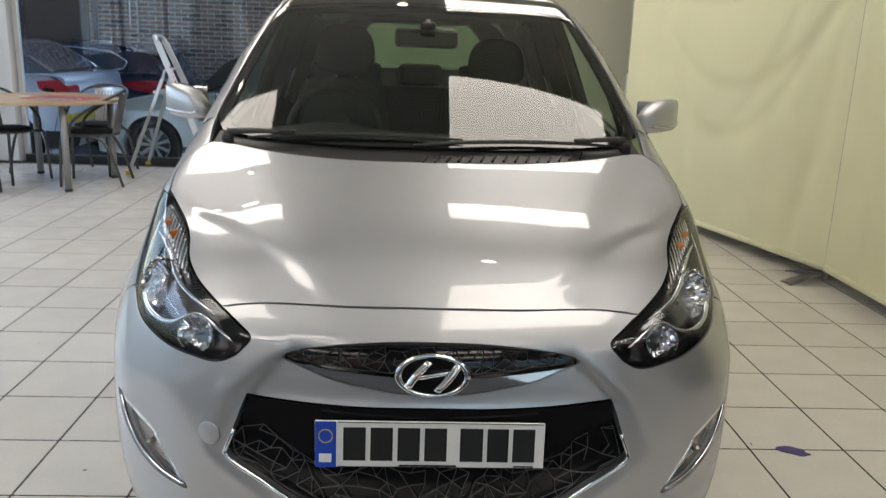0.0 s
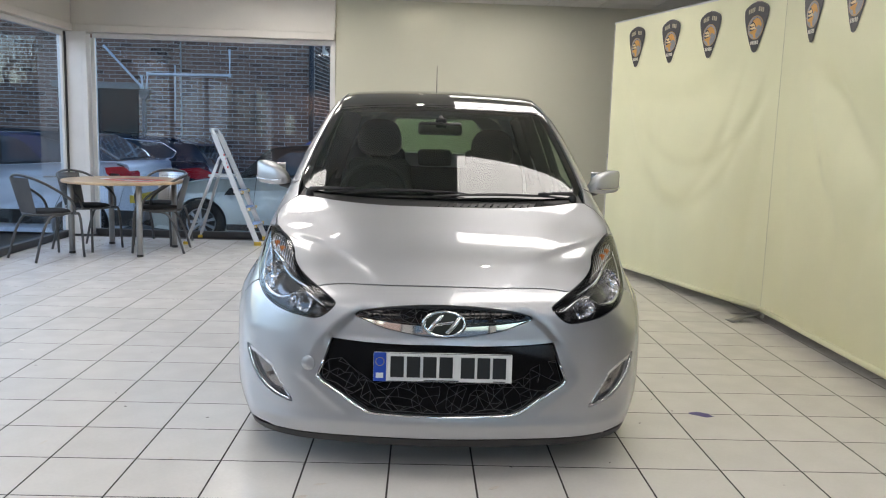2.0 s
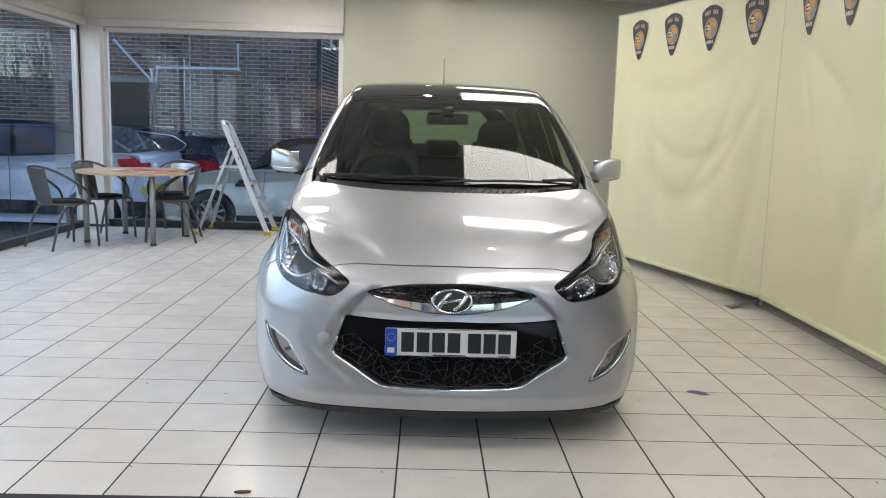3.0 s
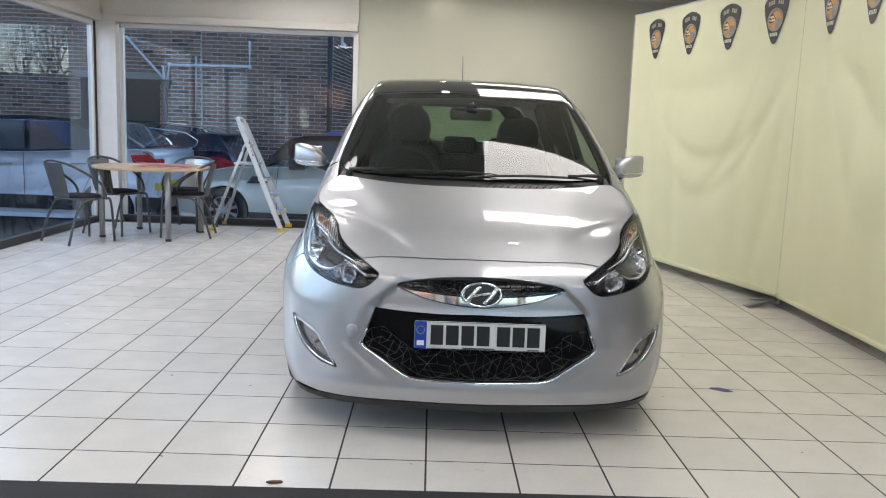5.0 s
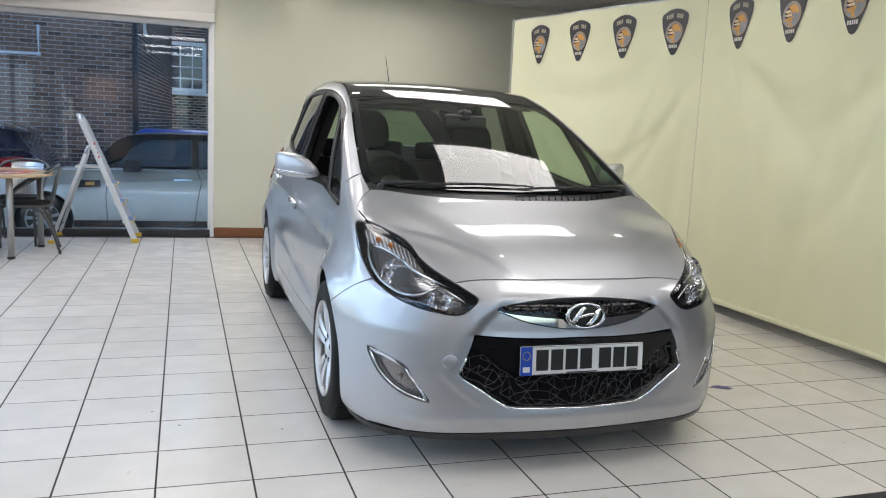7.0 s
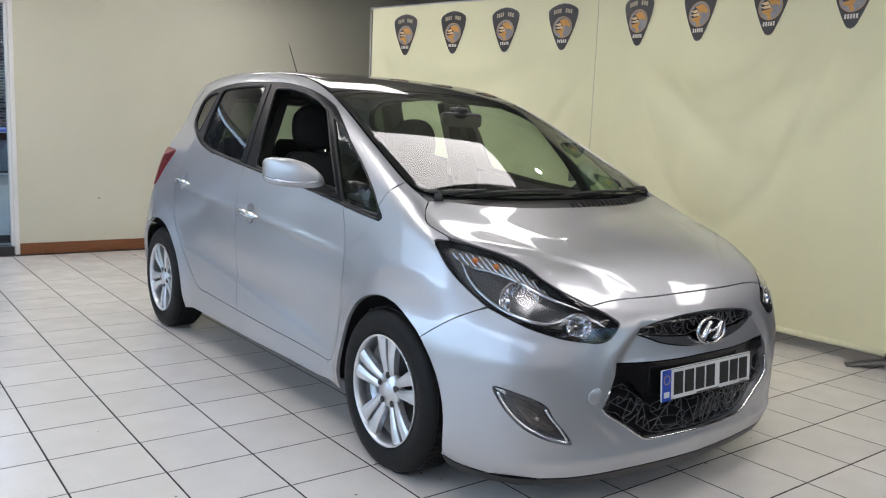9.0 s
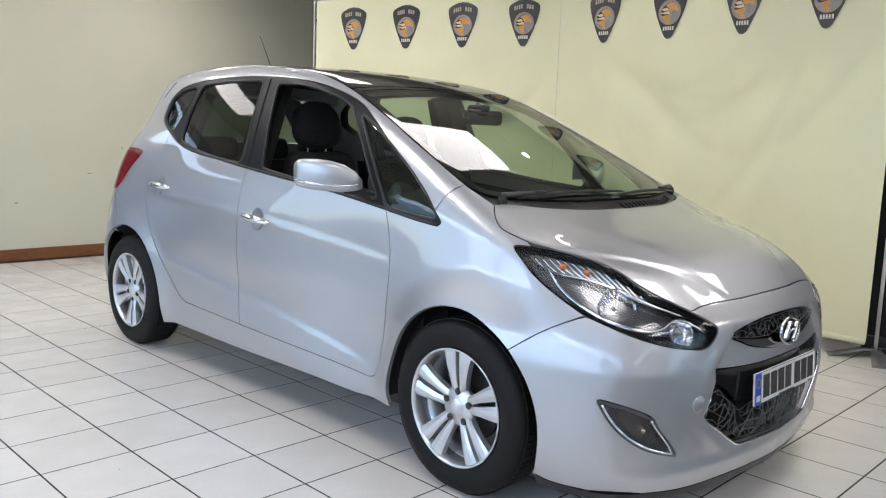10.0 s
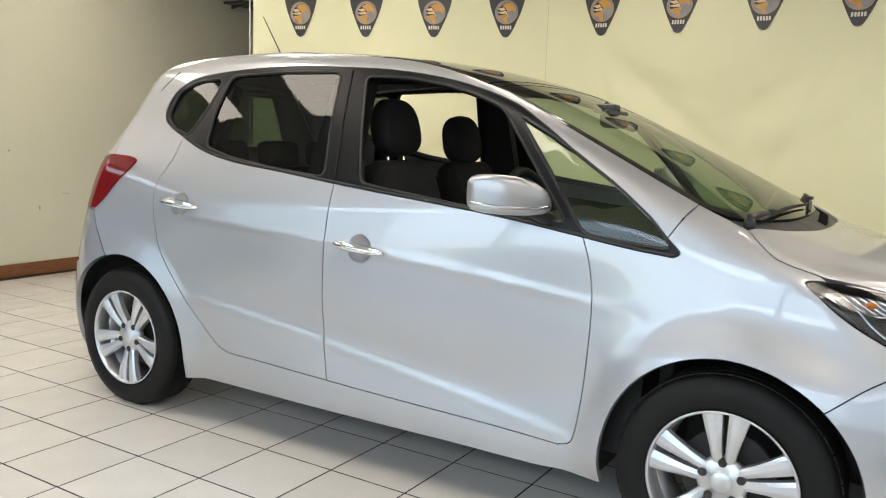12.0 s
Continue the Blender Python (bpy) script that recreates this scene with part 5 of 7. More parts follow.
box(bm, -0.47, 2.9, 0.19, 0.47, 3.85, 0.30)
# unseen front plate, added to deepen the shadow under the nose
box(bm, -0.45, 0.20, 0.165, 0.45, 0.45, 0.189)
part("underbody", bm, M_BLACKPL, car)
bm = a_box(-0.70, 1.02, 0.30, 0.70, 1.06, 0.95)
part("bulkhead", bm, M_CABIN, car)

# door mirrors
for sign in (1, -1):
    mir = thing("door_mirror", "", "")
    mir.parent = car
    bm = bmesh.new()
    rows = []
    for x, fore, aft, low, high in ((0.800, 1.420, 1.470, 1.040, 1.062), (0.818, 1.404, 1.500, 1.034, 1.088), (0.845, 1.402, 1.535, 1.028, 1.116), (0.880, 1.416, 1.562, 1.026, 1.138), (0.920, 1.440, 1.580, 1.028, 1.150),
                                    (0.958, 1.472, 1.592, 1.032, 1.154), (0.982, 1.504, 1.598, 1.037, 1.152), (0.996, 1.540, 1.602, 1.044, 1.146), (1.003, 1.572, 1.604, 1.056, 1.134)):
        ring = []
        for i in range(24):
            a = 2 * math.pi * i / 24
            c, s_ = math.cos(a), math.sin(a)
            y = (fore + aft) / 2 + (aft - fore) / 2 * math.copysign(abs(c) ** (0.30 if c > 0 else 0.62), c)
            z = (low + high) / 2 + (high - low) / 2 * math.copysign(abs(s_) ** 0.48, s_)
            ring.append(bm.verts.new((sign * x, y, z)))
        rows.append(ring)
    for A, B in zip(rows, rows[1:]):
        for i in range(24):
            bm.faces.new((A[i], A[(i + 1) % 24], B[(i + 1) % 24], B[i]))
    bm.faces.new(rows[0])
    bm.faces.new(rows[-1])
    bmesh.ops.recalc_face_normals(bm, faces=bm.faces)
    part("shell", bm, M_PAINT, mir, smooth=True)
    strip = [(sign * x, u, z) for x, u, z in ((0.845, 1.401, 1.058), (0.88, 1.414, 1.054), (0.92, 1.440, 1.054), (0.958, 1.471, 1.056), (0.983, 1.504, 1.058), (0.999, 1.545, 1.062), (1.005, 1.588, 1.068))]
    part("repeater_strip", a_tube(smooth_line(strip, 5), 0.0065, 8, flat=0.6), M_LENS, mir, smooth=True)
    part("repeater_back", a_tube(smooth_line([(x * 0.996, u + 0.003, z) for x, u, z in strip], 5), 0.005, 6), M_REFLECTOR, mir, smooth=True)
    bm = bmesh.new()
    tube(bm, smooth_line([(sign * 0.742, 1.435, 1.005), (sign * 0.775, 1.448, 1.018), (sign * 0.815, 1.462, 1.034), (sign * 0.850, 1.480, 1.040)], 4), 0.027, 12, flat=0.8)
    part("mirror_arm", bm, M_BLACKPL, mir, smooth=True)
    bm = a_box(-0.066, -0.002, -0.048, 0.066, 0.002, 0.048, 0.002)
    bm.transform(pose(sign * 0.915, 1.602, 1.090))
    part("mirror_glass", bm, M_CHROME, mir)

# wipers: an opposed pair, each pivoting at its outer end
def wiper(sign, pivot_u, joint, tip):
    w = thing("wiper", "", "")
    w.parent = car

    def over(x, u, h):
        return Vector(top_place(np.array([sign * x]), np.array([u]))[0]) + Vector((0, 0, h))
    p = over(0.615, pivot_u, 0.006)
    part("pivot", a_lathe([(0.001, 0.013), (0.013, 0.011), (0.018, 0.0), (0.018, -0.03)], 16, origin=tuple(p)), M_BLACKPL, w, smooth=True)
    j = over(*joint, 0.018)
    arm = smooth_line([p + Vector((0, 0, 0.014)), p.lerp(j, 0.5) + Vector((0, 0, 0.010)), j], 5)
    part("arm", a_tube(arm, [0.013 - 0.0006 * i for i in range(len(arm))], 8, flat=0.6), M_BLACKPL, w, smooth=True)
    part("claw", a_box(-0.026, -0.009, -0.007, 0.026, 0.009, 0.006, 0.003), M_BLACKPL, w).matrix_basis = pose(*(j + Vector((0, 0, 0.002))))
    n = 16
    x0, x1 = joint[0] + 0.12, tip[0]
    blade = []
    for i in range(n + 1):
        t = i / n
        x = x0 + (x1 - x0) * t
        u = joint[1] + (tip[1] - joint[1]) * (joint[0] - x) / (joint[0] - tip[0])
        blade.append(over(x, u, 0.009))
    part("blade", a_tube(blade, [0.003 + 0.0045 * math.sin(math.pi * i / n) ** 0.6 for i in range(n + 1)], 8, flat=0.7), M_BLACKPL, w, smooth=True)


wiper(-1, 0.850, (0.430, 0.822), (-0.10, 0.792))
wiper(1, 0.868, (0.470, 0.828), (-0.05, 0.760))

# cabin
def seat(x, u, tall=1.0):
    s_ = thing("seat", "", "")
    s_.parent = car
    part("cushion", a_box(x - 0.25, u - 0.28, 0.42, x + 0.25, u + 0.26, 0.60, 0.06, 4), M_BLACKCLOTH, s_, smooth=True)
    bm = a_box(-0.245, -0.065, 0.0, 0.245, 0.065, 0.62, 0.06, 4)
    for v in bm.verts:
        v.co.x *= 1.0 - 0.22 * max(0.0, (v.co.z - 0.3) / 0.32)
    bm.transform(pose(x, u + 0.26, 0.56 * tall, -17))
    part("backrest", bm, M_BLACKCLOTH, s_, smooth=True)
    bm = bmesh.new()
    bmesh.ops.create_uvsphere(bm, u_segments=28, v_segments=16, radius=1.0)
    for v in bm.verts:
        v.co.x, v.co.y, v.co.z = (math.copysign(abs(c) ** 0.72, c) for c in v.co)
        v.co.x *= 0.138 * (1.0 - 0.10 * v.co.z)
        v.co.y, v.co.z = v.co.y * 0.062, v.co.z * 0.118
    bm.transform(pose(x, u + 0.45, 1.275 * tall + 0.012, -12))
    part("head_restraint", bm, M_BLACKCLOTH, s_, smooth=True)
    for dx in (-0.055, 0.055):
        part("restraint_post", a_tube([(x + dx, u + 0.435, 1.09 * tall), (x + dx, u + 0.455, 1.20 * tall)], 0.006, 8), M_CHROME, s_)


seat(-0.37, 1.87)
seat(0.36, 1.98, 0.965)
bench = thing("rear_bench", "", "")
bench.parent = car
part("cushion", a_box(-0.62, 2.70, 0.42, 0.62, 3.10, 0.58, 0.05, 3), M_BLACKCLOTH, bench, smooth=True)
bm = a_box(-0.62, -0.06, 0, 0.62, 0.06, 0.56, 0.05, 3)
bm.transform(pose(0, 3.12, 0.54, -20))
part("backrest", bm, M_BLACKCLOTH, bench, smooth=True)
for x in (-0.36, 0.0, 0.36):
    bm = a_box(-0.13, -0.04, 0.0, 0.13, 0.04, 0.13, 0.035, 3)
    bm.transform(pose(x, 3.31, 1.075, -10))
    part("head_restraint", bm, M_BLACKCLOTH, bench, smooth=True)
bm = bmesh.new()
rows = []
for i in range(15):
    x = -0.70 + 0.1 * i
    hump = 0.035 * math.exp(-((x + 0.36) / 0.16) ** 2)
    u0 = 1.02 + 0.25 * abs(x) ** 3
    rows.append([bm.verts.new(p) for p in ((x, u0, 0.985 - 0.11 * x * x), (x, 1.30, 1.000 - 0.04 * x * x), (x, 1.50, 0.995 + hump), (x, 1.60, 0.965 + hump), (x, 1.63, 0.88), (x, 1.58, 0.62), (x, 1.40, 0.40))])
for A, B in zip(rows, rows[1:]):
    for i in range(6):
        bm.faces.new((A[i], B[i], B[i + 1], A[i + 1]))
bmesh.ops.recalc_face_normals(bm, faces=bm.faces)
part("dashboard", bm, M_CABIN, car, smooth=True)
wheel_m = pose(-0.36, 1.66, 0.975, 64)
sw = thing("steering_wheel", "", "")
sw.parent = car
bm = a_tube([(0.185 * math.cos(a), 0.185 * math.sin(a), 0) for a in (2 * math.pi * i / 40 for i in range(40))], 0.0155, 10, True)
bm.transform(wheel_m)
part("wheel_rim", bm, M_CABIN, sw, smooth=True)
bm = a_lathe([(0.001, 0.03), (0.06, 0.025), (0.075, 0.0), (0.06, -0.05), (0.001, -0.05)], 24)
bm.transform(wheel_m)
part("hub_pad", bm, M_CABIN, sw, smooth=True)
for a in (-20, 200, 270):
    bm = a_tube([(0.06 * math.cos(radians(a)), 0.06 * math.sin(radians(a)), -0.005), (0.18 * math.cos(radians(a)), 0.18 * math.sin(radians(a)), 0)], 0.016, 8, flat=0.5)
    bm.transform(wheel_m)
    part("wheel_spoke", bm, M_CABIN, sw, smooth=True)
rv = thing("rear_view_mirror", "", "")
rv.parent = car
part("housing", a_box(-0.125, 1.49, 1.315, 0.115, 1.535, 1.385, 0.02, 3), M_BLACKPL, rv, smooth=True)
part("stem", a_tube([(0, 1.50, 1.37), (0, 1.56, 1.41)], 0.014, 8), M_BLACKPL, rv)
part("sensor_pod", a_box(-0.03, 1.50, 1.375, 0.03, 1.60, 1.41, 0.012), M_BLACKPL, car)
part("parcel_shelf", a_box(-0.55, 3.38, 0.98, 0.55, 3.66, 1.0, 0.005), M_CABIN, car)

# ---- backdrop: two vinyl panels on stands ----
def fold_depth(s, z, seed):
    """How far the hanging sheet bulges at (s across 0..1, z up): hanging swags and loose upright folds."""
    rg = random.Random(seed)
    d = 0.0
    for k in range(6):
        c, w, top, drop = rg.uniform(0.40, 0.62), rg.uniform(0.34, 0.58), rg.uniform(1.9, 2.5), 0.25 + 0.24 * k + rg.uniform(-0.06, 0.06)
        amp, wide = rg.uniform(0.012, 0.026), rg.uniform(0.08, 0.15)
        t = (s - c) / w
        if abs(t) < 1.3:
            q = (z - (top - drop * (1 - t * t))) / wide
            # a sharp upper crease that fades downward
            d += amp * (math.exp(-q * q * 1.6) if q > 0 else math.exp(-q * q * 0.5)) * (1 - min(1.0, abs(t) / 1.3) ** 2)
    for _ in range(7):
        c, lean, w, amp = rg.uniform(0.03, 0.97), rg.uniform(-0.12, 0.12), rg.uniform(0.025, 0.06), rg.uniform(0.008, 0.022)
        d += amp * math.exp(-((s - c - lean * (z - 1.2)) / w) ** 2) * min(1.0, max(0.0, (2.2 - z) / 1.0))
    # pulled flat along the rail, where the emblems are printed
    d *= min(1.0, max(0.10, (2.10 - z) / 0.40))
    return d + 0.007 * noise.noise((s * 3.1 + seed, z * 1.3, 0.4))


def backdrop(x0, y0, x1, y1, seed, tips, label):
    """One sheet between two upright poles; its logos are printed shields."""
    top_z, low_z = 2.455, 0.095
    t = thing("backdrop_panel", label, "backdrop", x0, y0, 0, math.degrees(math.atan2(y1 - y0, x1 - x0)), group="backdrop panels")
    length = math.hypot(x1 - x0, y1 - y0)
    bm = bmesh.new()
    nx, nz = 120, 120
    grid = [[bm.verts.new((length * i / nx, fold_depth(i / nx, low_z + (top_z - low_z) * j / nz, seed) * min(1.0, i / 8, (nx - i) / 8, (nz - j) / 6 + 0.1), low_z + (top_z - low_z) * j / nz)) for j in range(nz + 1)] for i in range(nx + 1)]
    for i in range(nx):
        for j in range(nz):
            bm.faces.new((grid[i][j], grid[i + 1][j], grid[i + 1][j + 1], grid[i][j + 1]))
    part("sheet", bm, M_CURTAIN, t, smooth=True)
    part("top_rail", a_tube([(-0.02, 0.012, top_z), (length + 0.02, 0.012, top_z)], 0.014, 10), M_ALU, t, smooth=True)
    part("hem", a_tube([(0.01, 0.004, low_z - 0.004), (length - 0.01, 0.004, low_z - 0.004)], 0.020, 12), M_CURTAIN, t, smooth=True)

    def on_sheet(a, z, lift):
        s = a / length
        i, j = s * nx, (z - low_z) / (top_z - low_z) * nz
        return Vector((a, fold_depth(s, z, seed) * min(1.0, i / 8, (nx - i) / 8, (nz - j) / 6 + 0.1) + lift, z))
    side = 1 if FACE_SIGN > 0 else -1
    for a in tips:
        logo = part("logo_shield", shield(on_sheet, a, 1.0, 0.004 * side), M_EDGEPRINT, t, "dark shield-shaped printed emblem")
        part("logo_field", shield(on_sheet, a, 0.965, 0.0055 * side), M_SHIELD, logo)
        part("logo_disc", disc(on_sheet, a, 2.185, 0.088, 0.0065 * side), M_GOLDPRINT, logo)
        part("logo_disc_field", disc(on_sheet, a, 2.185, 0.083, 0.0075 * side), M_SILVERPRINT, logo)
        part("emblem_shade", flat_shape(on_sheet, [(a + px, 2.185 + pz) for px, pz in EMBLEM_SHADE], 0.0084 * side), M_SHIELD, logo)
        for pts, ink in EMBLEM:
            part("emblem_feather", flat_shape(on_sheet, [(a + px, 2.185 + pz) for px, pz in pts], 0.0092 * side), ink, logo)
        # one upright bar for each printed character
        for n, mid, z0, rise, wide, high in ((4, -0.052, 2.296, 0.20, 0.0135, 0.034), (3, 0.052, 2.296, -0.20, 0.0165, 0.034), (5, 0.0, 2.060, 0.0, 0.0125, 0.027)):
            for i in range(n):
                c = mid + (i - (n - 1) / 2) * (wide + 0.0055)
                z = z0 + rise * (c - mid)
                part("lettering_bar", flat_shape(on_sheet, [(a + c - wide / 2, z), (a + c + wide / 2, z), (a + c + wide / 2, z + high), (a + c - wide / 2, z + high)], 0.0086 * side), M_LETTER if z > 2.2 else M_PALEPRINT, logo)
    return t


FACE_SIGN = -1
# a crest of pale feathers over a golden head and neck
EMBLEM_SHADE = [(-0.066, 0.022), (-0.030, 0.058), (0.016, 0.074), (0.030, 0.052), (-0.010, 0.020), (-0.006, -0.012), (-0.030, -0.030), (-0.062, -0.020)]
EMBLEM = (([(-0.034, 0.050), (0.010, 0.070), (0.046, 0.056), (0.070, 0.020), (0.066, -0.006), (0.052, 0.010), (0.026, 0.014), (0.018, 0.000), (0.000, 0.018), (-0.012, 0.034)], M_ORANGE),
          ([(-0.070, 0.024), (-0.020, 0.034), (-0.004, 0.014), (-0.040, 0.010)], M_PALEGOLD),
          ([(-0.074, -0.002), (-0.030, 0.004), (-0.002, 0.010), (0.006, -0.010), (-0.038, -0.012)], M_PALEGOLD),
          ([(-0.066, -0.028), (-0.022, -0.018), (0.008, -0.014), (0.020, -0.006), (0.016, -0.028), (0.004, -0.046), (0.014, -0.078), (-0.010, -0.080), (-0.024, -0.050), (-0.048, -0.044)], M_ORANGE))


def flat_shape(on_sheet, pts, lift):
    bm = bmesh.new()
    vs = [bm.verts.new(on_sheet(a, z, lift)) for a, z in pts]
    bm.faces.new(vs)
    bmesh.ops.triangulate(bm, faces=bm.faces)
    return bm


def disc(on_sheet, a, z, r, lift):
    return flat_shape(on_sheet, [(a + r * math.cos(q), z + r * math.sin(q)) for q in (2 * math.pi * i / 28 for i in range(28))], lift)


def shield(on_sheet, a, k, lift):
    half = smooth_line([(0.0, 0.190, 0), (0.060, 0.180, 0), (0.128, 0.145, 0), (0.136, 0.095, 0), (0.112, 0.005, 0), (0.070, -0.095, 0), (0.030, -0.170, 0), (0.0, -0.186, 0)], 4)
    pts = [(p.x * k, p.y * k) for p in half] + [(-p.x * k, p.y * k) for p in half[::-1][1:-1]]
    bm = bmesh.new()
    c = bm.verts.new(on_sheet(a, 2.186, lift))
    ring = [[bm.verts.new(on_sheet(a + x * f, 2.186 + z * f, lift)) for x, z in pts] for f in (0.5, 1.0)]
    n = len(pts)
    for i in range(n):
        bm.faces.new((c, ring[0][i], ring[0][(i + 1) % n]))
        bm.faces.new((ring[0][i], ring[1][i], ring[1][(i + 1) % n], ring[0][(i + 1) % n]))
    return bm


# the first sheet slants away from the second
backdrop(1.855, 6.86, 2.545, 4.56, 11, [0.42, 0.975, 1.53, 2.09], "pale green vinyl backdrop sheet with a row of dark emblems")
backdrop(2.545, 4.5572, 2.530, 2.07, 23, [0.417, 0.967, 1.517, 2.062], "pale green vinyl backdrop sheet with loose hanging folds")


def stand(x, y, lean=0):
    t = thing("backdrop_stand", "grey metal backdrop pole on curved flat feet", "stand", x, y, 0, lean, group="backdrop stands")
    part("pole", a_tube([(0, 0, 0.02), (0, 0, 1.15)], 0.0115, 12), M_POLE, t, smooth=True)
    part("upper_pole", a_tube([(0, 0, 1.15), (0, 0, 2.47)], 0.008, 12), M_POLE, t, smooth=True)
    part("clamp", a_lathe([(0.011, 1.13), (0.015, 1.135), (0.015, 1.165), (0.011, 1.17)], 16), M_LEGGREY, t, smooth=True)
    for q in (40, 200, 320):
        bm = bmesh.new()
        rows = []
        for i in range(9):
            s = i / 8
            w = 0.030 + 0.022 * s
            h = 0.050 * math.cos(s * math.pi / 2) ** 1.2 + 0.003
            rows.append([bm.verts.new((0.02 + 0.25 * s, -w, h)), bm.verts.new((0.02 + 0.25 * s, w, h)), bm.verts.new((0.02 + 0.25 * s, w, h - 0.003)), bm.verts.new((0.02 + 0.25 * s, -w, h - 0.003))])
        for A, B in zip(rows, rows[1:]):
            for k in range(4):
                bm.faces.new((A[k], A[(k + 1) % 4], B[(k + 1) % 4], B[k]))
        bm.faces.new(rows[0])
        bm.faces.new(rows[-1])
        bm.transform(pose(0, 0, 0, 0, 0, q))
        part("foot", bm, M_PANELGREY, t, smooth=True)
    return t


s0 = stand(2.566, 4.566, 150)
copy_thing(s0, pose(2.56, 2.02, 0, 0, 0, 165))
copy_thing(s0, pose(1.865, 6.905, 0, 0, 0, 120))

# black banner beyond the end of the backdrop, and a made-up grey stand-in
t = thing("banner", "tall plain black fabric banner on a frame", "banner", 2.74, 1.45, 0, 90)
part("cloth", a_box(-0.50, -0.006, 0.10, 0.68, 0.006, 2.46, 0.004), M_BLACKCLOTH, t)
part("base_bar", a_box(-0.52, -0.04, 0.0, 0.70, 0.04, 0.10, 0.01), M_DARKFRAME, t)
t = thing("post_base", "low grey round base and tube, standing in for a grey object", "stand", 2.52, 1.62, 0)
part("base", a_lathe([(0.001, 0.030), (0.06, 0.028), (0.17, 0.016), (0.185, 0.0), (0.001, 0.0)], 36), M_GREYMETAL, t, smooth=True)
part("tube", a_tube([(0, 0, 0.02), (0, 0, 0.95)], 0.02, 12), M_GREYMETAL, t, smooth=True)

# shelf high on the wall with a cardboard box
M_CARD = mat("cardboard", (0.30, 0.19, 0.11), 0.8, var=0.15, scale=12, fine=120)
sh = thing("wall_shelf", "black metal wall shelf high in the corner", "shelf", 3.20, BACK - 0.14, 2.49)
part("board", a_box(-0.32, -0.14, 0.0, 0.42, 0.137, 0.022, 0.003), M_DARKFRAME, sh)
for x in (-0.22, 0.32):
    part("bracket", a_prism([(x, 0.13, -0.001), (x, -0.06, -0.001), (x, 0.13, -0.035)], (0.02, 0, 0)), M_DARKFRAME, sh)
bx = thing("cardboard_box", "brown cardboard box on the wall shelf", "box", 3.24, BACK - 0.14, 2.512)
part("carton", a_box(-0.20, -0.12, 0.0, 0.26, 0.12, 0.20, 0.004), M_CARD, bx)
part("flap", a_box(-0.199, -0.119, 0.2005, 0.259, -0.002, 0.204), M_CARD, bx)

# ---- table, chairs, flyer ----
tb = thing("table", "round beech-topped table on four grey tube legs", "table", -3.13, 7.205, 0, -10.4)
part("tabletop", a_lathe([(0.001, 0.745), (0.592, 0.745), (0.600, 0.740), (0.600, 0.722), (0.594, 0.718), (0.001, 0.718)], 72), M_BEECH, tb, smooth=False)
for sx, sy in ((-1, -1), (1, -1), (1, 1), (-1, 1)):
    leg = part("leg", a_tube([(sx * 0.370, sy * 0.365, 0.012), (sx * 0.370, sy * 0.365, 0.717)], 0.029, 20), M_LEGGREY, tb, smooth=True)
    part("foot_cap", a_lathe([(0.032, 0.0), (0.033, 0.012), (0.030, 0.025), (0.028, 0.0)], 20, origin=(sx * 0.370, sy * 0.365, 0)), M_BLACKPL, leg)
fl = thing("flyer", "red and white printed flyers lying on the table", "flyer", -2.98, 7.15, 0.746, -14)
part("sheet", a_box(-0.25, -0.20, 0.0, 0.25, 0.19, 0.003), M_REDPAPER, fl)
part("upper_sheet", a_box(-0.13, -0.17, 0.0035, 0.22, -0.03, 0.006), M_WHITEPAPER, fl)
for i in range(4):
    part("print_bar", a_box(-0.110 + 0.083 * i, -0.15, 0.0064, -0.050 + 0.083 * i, -0.05, 0.0074), M_SHIELD, fl)
cd = thing("saucer", "small white round coaster on the table", "coaster", -3.33, 7.22, 0.746)
part("disc", a_lathe([(0.001, 0.004), (0.05, 0.004), (0.053, 0.0)], 24), M_WHITEPAPER, cd)


